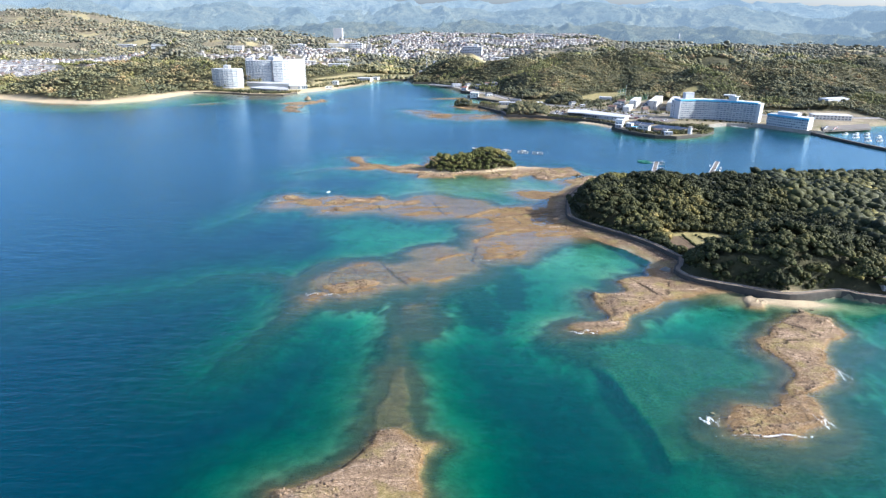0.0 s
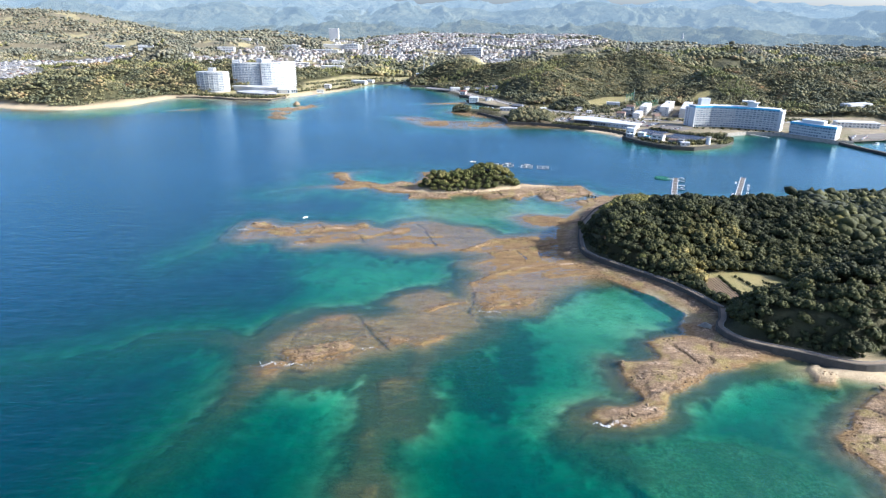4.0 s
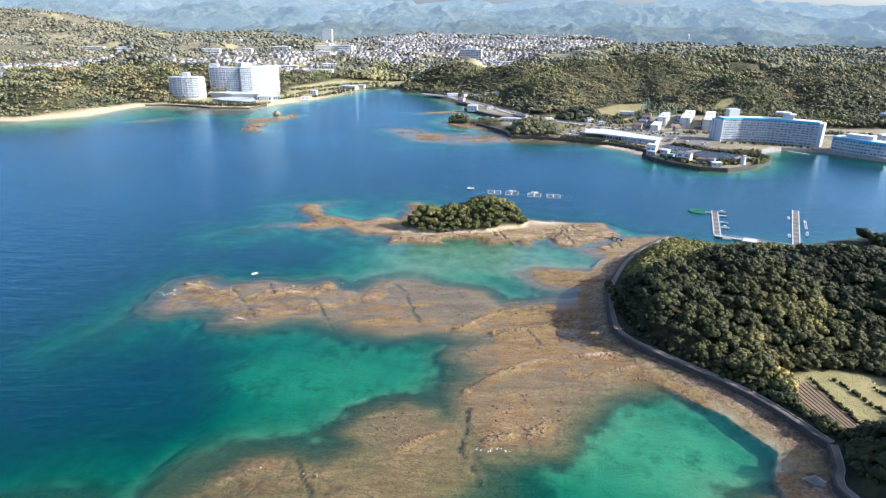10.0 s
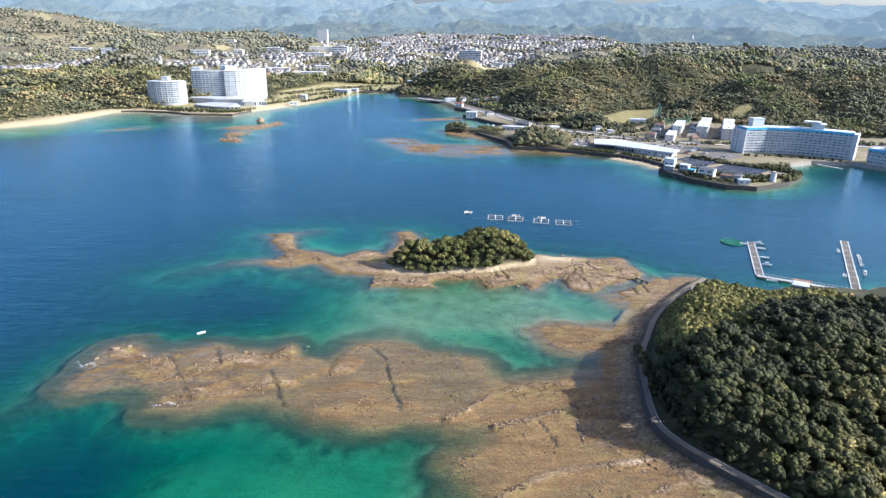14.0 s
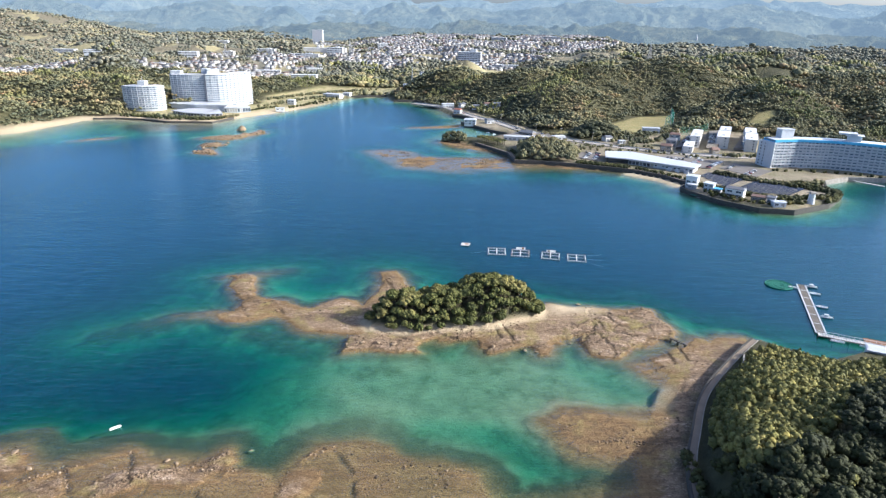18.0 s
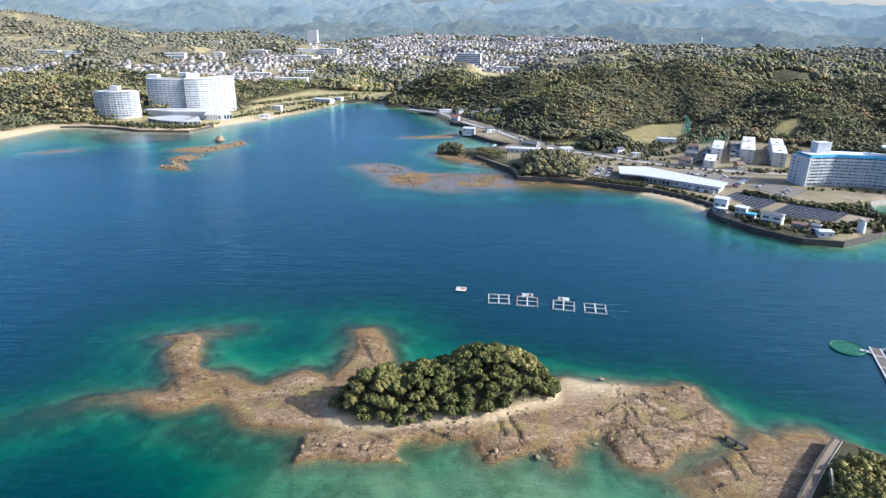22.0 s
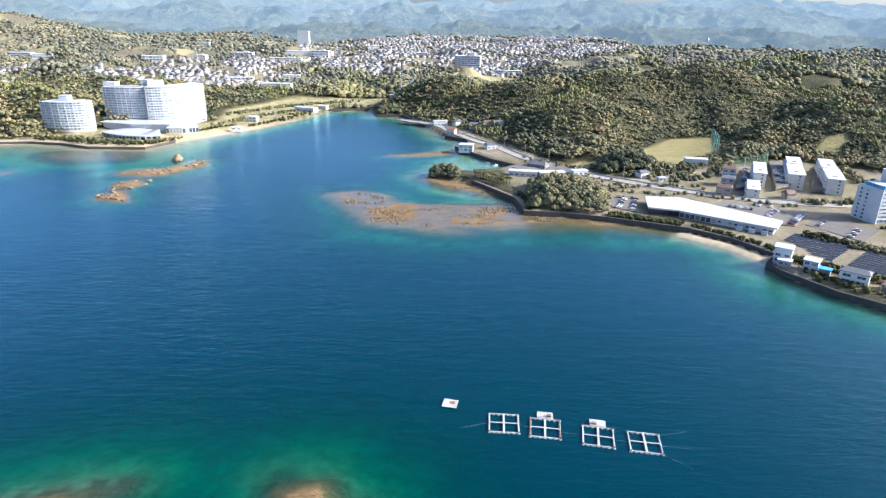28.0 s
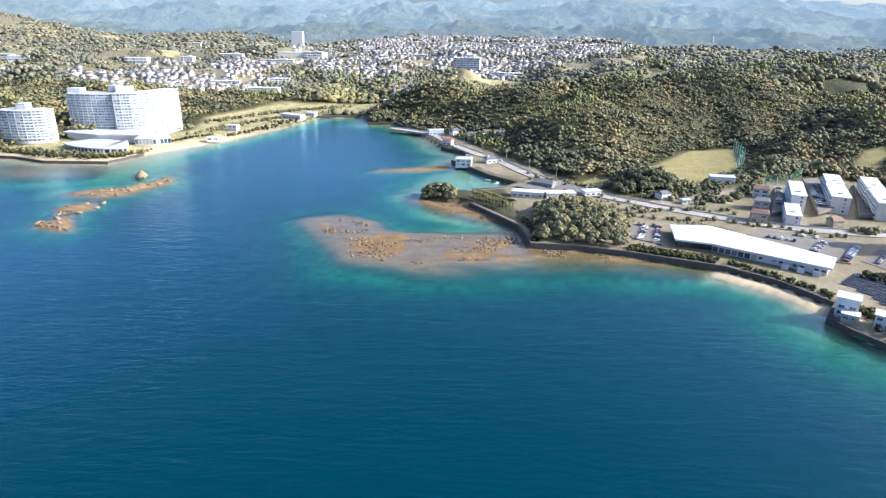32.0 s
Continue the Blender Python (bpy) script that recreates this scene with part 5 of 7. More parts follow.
PANE = flat_mesh("window", boxes((0, 0, 0, 1, 0.12, 1)), M_GLASS)
PANE_PALE = flat_mesh("window", boxes((0, 0, 0, 1, 0.12, 1)), M_GLASS_PALE)
FRAME = flat_mesh("frame", boxes((0, -0.03, -0.06, 1.1, 0.1, 0.08), (0, -0.03, 0.98, 1.1, 0.1, 0.08), (0, -0.03, 0, 0.05, 0.1, 1), (-0.52, -0.03, 0, 0.06, 0.1, 1), (0.52, -0.03, 0, 0.06, 0.1, 1)), M_WHITE)
DIVIDER = flat_mesh("divider", boxes((0, 0, 0, 0.14, 1.2, 1)), M_BALC)


def slab(name, front, depth, z0, z1, floors, bay, label, category, wall=M_WHITE, fascia=None, dividers=True, first=1, group=""):
    """A long block with a balcony along every storey and a row of windows behind each; the front runs west to east."""
    ob = thing(name, pose(0, 0, 0), label, category, group)
    back = offset_line(front, depth)
    part("wall", prism(list(front) + back[::-1], z0 - 3, z1), wall, ob)
    h = (z1 - z0) / floors
    for f in range(floors):
        z = z0 + f * h
        if f >= first:
            part("balcony", band(front, -1.3, 0.05, z - 0.12, z + 1.15), M_BALC, ob)
        for x, y, a, w in along(front, bay):
            m = pose(x, y, z + 0.25 * h + (0.2 if f else 0.0), 0, 0, a) @ Matrix.Diagonal((w * 0.72, 1, h * 0.6, 1))
            piece("window", PANE_PALE, ob, m)
    if dividers:
        for x, y, a, w in along(front, bay * 2):
            s, c = math.sin(radians(a)), math.cos(radians(a))
            piece("divider", DIVIDER, ob, pose(x + s * 0.6 - c * w / 2, y - c * 0.6 - s * w / 2, z0 + h * first, 0, 0, a) @ Matrix.Diagonal((1, 1, z1 - z0 - h * first, 1)))
    part("roof", prism(offset_line(front, -1.5) + offset_line(front, depth + 0.3)[::-1], z1, z1 + (2.0 if fascia else 0.7)), fascia or wall, ob)
    part("roof_deck", prism(offset_line(front, 0.2) + offset_line(front, depth - 1.0)[::-1], z1 + 0.7, z1 + (2.12 if fascia else 0.82)), M_TILE_LIGHT, ob)
    return ob


def pent(parent, x, y, z, sx, sy, sz, turn=0.0, cap=0.5, material=M_WHITE):
    part("penthouse", boxes((x, y, z, sx, sy, sz, turn, 0.15), (x, y, z + sz, sx + cap, sy + cap, 0.35, turn)), material, parent)


H1 = slab("hotel_wing", refine([(-341, 1080), (-326, 1077), (-311, 1077), (-298, 1080)], 5), 17, 6, 45, 15, 2.9, "curved white resort hotel wing with rows of balconies", "hotel", group="resort hotel")
pent(H1, -336, 1090, 45, 13, 10, 4.5)
part("canopy", prism([(-334, 1080), (-299, 1080), (-299, 1094), (-334, 1094)], 45.9, 46.3), M_GREY, H1, "grey roof deck")
H2 = slab("hotel_wing", refine([(-293, 1074), (-279, 1078), (-267, 1089), (-257, 1105), (-250, 1123)], 5), 17, 5, 46, 15, 2.9, "curved white resort hotel wing facing the bay", "hotel", group="resort hotel")
pent(H2, -289, 1092, 46, 15, 11, 5.5, 20)
pent(H2, -300, 1096, 44, 9, 10, 8.0, 0)
part("stair_tower", boxes((-295.5, 1083, 2, 5, 9, 44, 10)), M_GREY, H2, "recessed grey stair tower")
H3 = slab("hotel_tower", refine([(-385, 1040), (-372, 1036), (-358, 1036), (-345, 1041), (-338, 1050)], 5), 18, 6, 34, 11, 2.9, "smaller white rounded hotel tower with balconies", "hotel", group="resort hotel")
pent(H3, -362, 1046, 34, 9, 9, 6)
part("mast", boxes((-362, 1046, 40.3, 0.5, 0.5, 6)), M_GREY, H3)


def build_hotel_annex():
    ob = thing("hotel_annex", pose(0, 0, 0), "low white arcaded hotel lobby and glazed hall below the towers", "hotel annex")
    part("wall", prism([(-336, 1060), (-300, 1050), (-262, 1052), (-262, 1076), (-336, 1080)], 3, 11), M_WHITE, ob)
    part("roof", prism([(-338, 1058), (-300, 1047), (-260, 1050), (-260, 1078), (-338, 1082)], 11, 12), M_METALROOF, ob)
    arc = refine([(-322, 1030), (-300, 1014), (-272, 1006), (-254, 1012)], 4)
    part("terrace", band(arc, 0.5, 34, 2, 6.2), M_WHITE, ob)
    part("terrace_roof", band(arc, -1.6, 36, 6.6, 7.2), M_METALROOF, ob)
    for x, y, a, w in along(arc, 4.2):
        piece("window", PANE, ob, pose(x, y, 3.4, 0, 0, a) @ Matrix.Diagonal((w * 0.7, 1, 2.4, 1)))
        part("column", boxes((x + w / 2 * math.cos(radians(a)), y - 1.3, 2.5, 0.7, 0.7, 4.2)), M_WHITE, ob)
    hall = [(-262, 1042), (-246, 1044), (-232, 1052)]
    part("glass_hall", band(hall, 0, 16, 3, 9), M_BALC, ob)
    part("glass_hall_roof", band(hall, -0.6, 16.6, 9, 9.5), M_METALROOF, ob)
    for x, y, a, w in along(hall, 3.0):
        piece("window", PANE, ob, pose(x, y, 4, 0, 0, a) @ Matrix.Diagonal((w * 0.8, 1, 4.2, 1)))


build_hotel_annex()

CONDO = slab("apartment_hotel", straight([(291, 771), (312, 775), (338, 771), (358, 762), (377, 749)], 7), 13, 3.5, 25.0, 9, 3.3, "long angled white apartment hotel with a blue roof edge", "hotel", fascia=M_BLUE)
part("end_wall", prism([(288.5, 775), (291, 769.6), (294, 772), (291, 786), (286, 786)], 1, 25.0), M_WHITE, CONDO)
for k in range(8):
    for q in (0.3, 0.7):
        piece("end_window", PANE, CONDO, pose(286 + 2.5 * q - 0.12, 786 - 11 * q - 0.03, 4.6 + k * 2.5, 0, 0, -77.2) @ Matrix.Diagonal((1.3, 1, 1.2, 1)))
pent(CONDO, 305, 783, 25.7, 11, 8, 8.5, 5)
pent(CONDO, 356, 770, 25.7, 10, 8, 6, -30, 3.0)
pent(CONDO, 352, 773, 32.1, 13, 10, 1.0, -30, 0.4)
part("end_wall", prism([(376, 748.3), (379, 746), (388, 757), (384, 761)], 1, 25.8), M_WHITE, CONDO)
HOTEL2 = slab("shore_hotel", straight([(384, 735), (396, 715), (412, 697)], 7), 14, 3.5, 14.5, 4, 3.0, "four-storey white hotel on the sea wall with a pale blue roof", "hotel", fascia=M_BLUE)
pent(HOTEL2, 402, 722, 15.2, 22, 10, 4.5, -48)


def block(x, y, turn, length, width, floors, z, label, group):
    """A plain white housing block: stacked walkway slabs, stair boxes and rows of small windows."""
    ob = thing("housing_block", pose(x, y, z, 0, 0, turn), label, "housing block", group)
    h = 2.55
    H = floors * h
    part("wall", boxes((0, 0, -2, width, length, H + 2)), M_CREAM, ob)
    part("roof", boxes((0, 0, H, width + 0.7, length + 0.7, 0.5), (0, -length * 0.25, H + 0.5, 2.4, 2.4, 0.8)), M_TILE_LIGHT, ob)
    for f in range(floors):
        part("balcony", boxes((-width / 2 - 0.6, 0, f * h + 0.1, 1.2, length * 0.96, 1.0)), M_BALC, ob)
        for k in range(max(2, int(length / 5))):
            yy = -length / 2 + (k + 0.5) * length / max(2, int(length / 5))
            piece("window", PANE, ob, pose(width / 2, yy, f * h + 0.9, 0, 0, 90) @ Matrix.Diagonal((2.0, 1, 1.3, 1)))
        piece("window", PANE, ob, pose(width * 0.2, -length / 2, f * h + 0.9) @ Matrix.Diagonal((1.2, 1, 1.2, 1)))
    return ob


G = "white housing blocks"
block(266, 869, -25, 42, 8.5, 4, 5, "cream four-storey housing block with a flat roof", G)
block(247, 837, -25, 31, 8, 2, 5, "low cream annex in front of a housing block", G)
block(306, 896, -25, 28, 10, 4, 5.4, "cream stepped housing block beside an asphalt yard", G)
block(291, 865, -25, 39, 10.5, 4, 5, "cream four-storey housing block beside the road", G)
block(327, 886, -25, 34, 10, 4, 5.4, "cream stepped housing block at the wood's edge", G)
block(312, 852, -25, 40, 10.5, 4, 5, "cream four-storey housing block with balconies", G)


def build_hall():
    """The roadside hall: long white metal roof, glazed and dark front."""
    ob = thing("roadside_hall", pose(0, 0, 0), "long low white hall with a metal roof by the sea wall", "shop hall")
    A = [(157, 786), (176, 782), (183, 808), (163, 808)]
    B = [(174, 779), (217, 747), (226, 759), (184, 806)]
    part("dark_wing", prism(A, 2, 6.6), M_DARK, ob, "dark glazed western wing")
    part("wall", prism(B, 2, 6.6), M_WHITE, ob)
    part("roof", prism([(155.5, 784.5), (172.45, 778.1), (183.9, 809.1), (161.5, 810)], 7.0, 7.93), M_METALROOF, ob)
    part("roof", prism([(172.5, 778), (217.5, 744.6), (228.5, 759.5), (184, 809)], 7.0, 7.95), M_METALROOF, ob)
    for k in range(17):
        t = (k + 0.5) / 17
        x, y = 174 + 43 * t - 0.05, 779 - 32 * t - 0.05
        big = k < 7
        if k % 3 != 2 or big:
            piece("window", PANE, ob, pose(x, y, 3.4 if big else 4.6, 0, 0, -36.7) @ Matrix.Diagonal((2.6 if big else 1.8, 1, 2.7 if big else 1.0, 1)))
    for k in range(8):
        piece("window", PANE, ob, pose(158.5 + k * 2.3, 785.6 - k * 0.48, 3.4, 0, 0, -12) @ Matrix.Diagonal((1.9, 1, 2.6, 1)))
    for k in range(6):
        part("roof_unit", boxes((180 + k * 6.5, 800 - k * 6.0, 3.0, 1.6, 1.1, 1.3, -37)), M_FLOAT, ob)
    for k in range(3):
        part("store_box", boxes((201 + k * 5.5, 755.5 - k * 4.2, 2.9, 3.2, 2.2, 2.4, -37)), M_WHITE, ob)


build_hall()


def shed(name, x, y, z, sx, sy, sz, turn, label, category, wall=M_WHITE, roof=M_TILE_GREY, gable=1.6, windows=2, eave=0.5, group=""):
    """A house: walls, gabled or flat roof, windows and a door."""
    ob = thing(name, pose(x, y, z, 0, 0, turn), label, category, group)
    part("wall", boxes((0, 0, -1.5, sx, sy, sz + 1.5)), wall, ob)
    bm = bmesh.new()
    ex, ey = sx / 2 + eave, sy / 2 + eave
    if gable > 0:
        low = [bm.verts.new(p) for p in ((-ex, -ey, sz - 0.15), (ex, -ey, sz - 0.15), (ex, ey, sz - 0.15), (-ex, ey, sz - 0.15))]
        rim = [bm.verts.new((v.co.x, v.co.y, sz + 0.12)) for v in low]
        in_ = ex * 0.25
        top = [bm.verts.new((-ex + in_, 0, sz + gable)), bm.verts.new((ex - in_, 0, sz + gable))]
        bm.faces.new(low[::-1])
        for i in range(4):
            bm.faces.new((low[i], low[(i + 1) % 4], rim[(i + 1) % 4], rim[i]))
        bm.faces.new((rim[0], rim[1], top[1], top[0]))
        bm.faces.new((rim[2], rim[3], top[0], top[1]))
        bm.faces.new((rim[1], rim[2], top[1]))
        bm.faces.new((rim[3], rim[0], top[0]))
    else:
        box(bm, 0, 0, sz, 2 * ex, 2 * ey, 0.35)
    part("roof", bm, roof, ob)
    for k in range(windows):
        xx = -sx / 2 + (k + 0.5) * sx / windows
        for lv in range(max(1, int(sz / 2.8))):
            w = piece("window", PANE, ob, pose(xx, -sy / 2, 0.9 + lv * 2.7) @ Matrix.Diagonal((sx / windows * 0.55, 1, 1.3, 1)))
            piece("frame", FRAME, w, pose(0, 0, 0))
    door = part("door", boxes((sx * 0.3, -sy / 2 - 0.03, 0, 0.95, 0.1, 2.05)), M_TIMBER, ob)
    part("handle", boxes((sx * 0.3 + 0.35, -sy / 2 - 0.1, 1.0, 0.1, 0.06, 0.1)), M_DARK, door)
    return ob


# boathouses on the quay
SHEDS = [(201, 706, 3, 8, 7, 8.0, -35, "white two-storey boathouse on the quay", M_WHITE, M_METALROOF, 0), (199, 700, 3, 6, 4, 3.0, -35, "low lean-to beside a boathouse", M_GREY, M_TILE_LIGHT, 0),
         (209, 694, 3, 6.5, 6, 5.6, -40, "white boathouse with a dark upper storey", M_WHITE, M_METALROOF, 0), (213, 689, 3, 5, 4, 2.8, -40, "small shed with a bright blue roof", M_GREY, M_BLUE, 0),
         (221, 679, 3, 12, 7, 6.0, -40, "old beige two-storey house on the quay", M_CREAM, M_TILE_GREY, 1.2), (233, 669, 3, 9, 6, 3.4, -35, "weathered brown shed on the quay", M_TIMBER, M_TILE_BROWN, 1.0),
         (239, 664, 3, 5, 5, 4.2, -35, "small grey house behind the quay", M_GREY, M_TILE_GREY, 1.0), (240, 656.5, 3, 8, 5, 3.2, -5, "low white boat store by the water", M_WHITE, M_METALROOF, 0.6)]
for x, y, z, sx, sy, sz, a, label, wall, roof, g in SHEDS:
    shed("boathouse", x, y, z, sx, sy, sz, a, label, "boathouse", wall, roof, g)


def build_beacon():
    ob = thing("beacon_tower", pose(266, 664, 2.8), "white tapered beacon tower with small windows", "tower")
    bm = bmesh.new()
    tube(bm, (0, 0, 0), (0, 0, 7.2), 2.4, 12, 1.9)
    part("shaft", bm, M_WHITE, ob)
    part("cornice", boxes((0, 0, 7.2, 4.6, 4.6, 0.4), (0, 0, 7.6, 3.4, 3.4, 0.5)), M_CONCRETE, ob)
    for z in (2.0, 4.6):
        piece("window", PANE, ob, pose(0, -2.1, z) @ Matrix.Diagonal((0.7, 1, 1.0, 1)))


build_beacon()


def build_solar():
    """Rows of panels on low racks."""
    rack = flat_mesh("panel", boxes((0, 0, 0, 1, 2.6, 0.06)), M_SOLAR)
    post = flat_mesh("rack", boxes((0, 0.5, -0.9, 0.1, 0.1, 0.9), (0, -0.5, -0.9, 0.1, 0.1, 0.5)), M_FLOAT)
    u, v = Vector((0.66, -0.75)), Vector((0.75, 0.66))
    field = [(219, 736), (231, 748), (258, 722), (284, 704), (292, 692), (276, 678), (262, 682), (240, 688), (226, 704)]
    for k in range(-3, 17):
        row = None
        for j in range(-1, 19):
            p = Vector((226, 742)) + u * (j * 3.7) - v * (k * 3.7 - 3)
            if j in (8, 9) or not inside(field, np.array([p.x]), np.array([p.y]))[0]:
                continue
            if row is None:
                row = thing("solar_row", pose(0, 0, 0), "row of dark solar panels on low racks", "solar panels", "solar farm")
            z = float(ground_at(p.x, p.y)) + 0.55
            piece("panel", rack, row, pose(p.x, p.y, z, 0, 0, -48.6) @ pose(0, 0, 0, 8) @ Matrix.Diagonal((3.66, 0.7, 1, 1)))
            piece("rack", post, row, pose(p.x, p.y, z, 0, 0, -48.6))


build_solar()

HOUSES = [(46, 980, 3, 13, 9, 6, -8, "white villa on the harbour spit", M_WHITE, M_METALROOF, 1.4), (69, 990, 3, 9, 7, 4, 20, "small white house with grey roof by the harbour", M_WHITE, M_TILE_GREY, 1.6),
          (33, 1068, 3, 9, 7, 5, -25, "orange-roofed house beside the water", M_WHITE, M_TILE_RED, 1.6), (104, 912, 3, 16, 9, 3.5, -35, "timber harbour restaurant with a grey tiled roof", M_TIMBER, M_TILE_GREY, 2.2),
          (88, 884, 3, 22, 8, 4, -12, "white curved restaurant hall on the quay", M_WHITE, M_METALROOF, 0.8), (110, 882, 3, 20, 8, 3.6, 5, "white flat-roofed restaurant wing", M_WHITE, M_METALROOF, 0),
          (133, 888, 3, 12, 7, 3.6, 15, "low white store behind the grove", M_WHITE, M_METALROOF, 0.5), (224, 832, 5, 10, 9, 6, -25, "brown house beside the coast road", M_TIMBER, M_TILE_BROWN, 1.8),
          (238, 858, 5, 9, 8, 6, -25, "grey-roofed house above the coast road", M_GREY, M_TILE_GREY, 1.8), (251, 886, 5, 10, 8, 6, -25, "old house with a dark roof", M_CREAM, M_TILE_BROWN, 1.8),
          (234, 911, 6, 17, 8, 5, -10, "white two-storey clubhouse at the lawn", M_WHITE, M_METALROOF, 0), (180, 878, 5, 8, 7, 4, 25, "small house with a grey tiled roof", M_CREAM, M_TILE_GREY, 1.6),
          (192, 868, 5, 6, 4, 3, 10, "small white garden shed by a house", M_WHITE, M_METALROOF, 0.4), (186, 938, 6, 12, 7, 3, 30, "white roofed tee shelter at the lawn", M_WHITE, M_METALROOF, 0.6),
          (265, 822, 5, 7, 6, 4, 10, "small house with a steep roof", M_TIMBER, M_TILE_BROWN, 2.4), (-198, 1131, 4, 10, 7, 6, -10, "white pavilion on the hotel lawn", M_WHITE, M_METALROOF, 1),
          (-200, 1074, 4, 11, 5, 3, 10, "low pink-walled pavilion by the shore", M_CREAM, M_TILE_LIGHT, 0), (-156, 1222, 4, 30, 10, 5, -25, "long white boat hall at the inlet", M_WHITE, M_METALROOF, 1.2),
          (-138, 1246, 4, 12, 8, 4, -20, "small white hall at the inlet", M_WHITE, M_METALROOF, 1), (20, 1125, 4, 16, 9, 5, 10, "white building on the inlet quay", M_WHITE, M_METALROOF, 0.8),
          (40, 1120, 5, 9, 8, 5, 30, "house at the foot of the wood", M_CREAM, M_TILE_GREY, 1.8), (58, 1096, 5, 10, 8, 5, -10, "house at the foot of the wood", M_WHITE, M_TILE_GREY, 1.8),
          (72, 1088, 6, 9, 8, 6, 15, "white house at the foot of the wood", M_WHITE, M_TILE_BROWN, 1.6), (84, 1075, 6, 10, 8, 5, -20, "grey house at the foot of the wood", M_GREY, M_TILE_GREY, 1.8),
          (-48, 1320, 6, 14, 9, 5, 5, "white building above the inlet road", M_WHITE, M_METALROOF, 1), (-20, 1290, 6, 10, 8, 5, 20, "house above the inlet road", M_WHITE, M_TILE_GREY, 1.6),
          (490, 786, 4, 46, 12, 6, -12, "long cream marina building with a yellow roof", M_CREAM, M_TILE_LIGHT, 1.5), (560, 900, 14, 40, 16, 7, 20, "white hall on the wooded slope", M_WHITE, M_METALROOF, 1.5),
          (-233, 1378, 12, 44, 15, 8, 0, "long hall with a green band and flat roof", M_CREAM, M_TILE_LIGHT, 0)]
for x, y, z, sx, sy, sz, a, label, wall, roof, g in HOUSES:
    shed("house" if sx < 15 else "hall", x, y, max(float(ground_at(x, y)), 2.8), sx, sy, sz, a, label, "house" if sx < 15 else "hall", wall, roof, g, max(2, int(sx / 4)))


def build_poles():
    """Utility poles along the coast road, with a crossarm and insulators each, and wires between them."""
    rnd = random.Random(11)
    line = offset_line(MAIN_ROAD, 5.0)
    bm = bmesh.new()
    tube(bm, (0, 0, -1), (0, 0, 10.5), 0.17, 7, 0.11)
    pole = flat_mesh("pole", bm, M_CONCRETE)
    arm = flat_mesh("crossarm", boxes((0, 0, 9.6, 1.8, 0.12, 0.12), (0, 0, 8.8, 1.3, 0.12, 0.12)), M_GREY)
    cap = flat_mesh("insulator", boxes((0, 0, 9.72, 0.1, 0.1, 0.2)), M_WHITE)
    for k in range(3, len(line) - 6, 5):
        a, b = line[k], line[k + 1]
        ob = thing("utility_pole", pose(a[0], a[1], float(road_z[k]) - 0.2, 0, 0, math.degrees(math.atan2(b[1] - a[1], b[0] - a[0])) + 90), "slim concrete utility pole beside the coast road", "utility pole", "utility poles")
        piece("pole", pole, ob, pose(0, 0, 0))
        c = piece("crossarm", arm, ob, pose(0, 0, 0))
        for x in (-0.8, 0.0, 0.8):
            piece("insulator", cap, c, pose(x, 0, 0))


build_poles()


shed("house", 204, 254, 3.0, 11, 8, 4.2, -5, "dark-roofed house behind the coast path", "house", M_GREY, M_TILE_GREY, 1.8, 3)


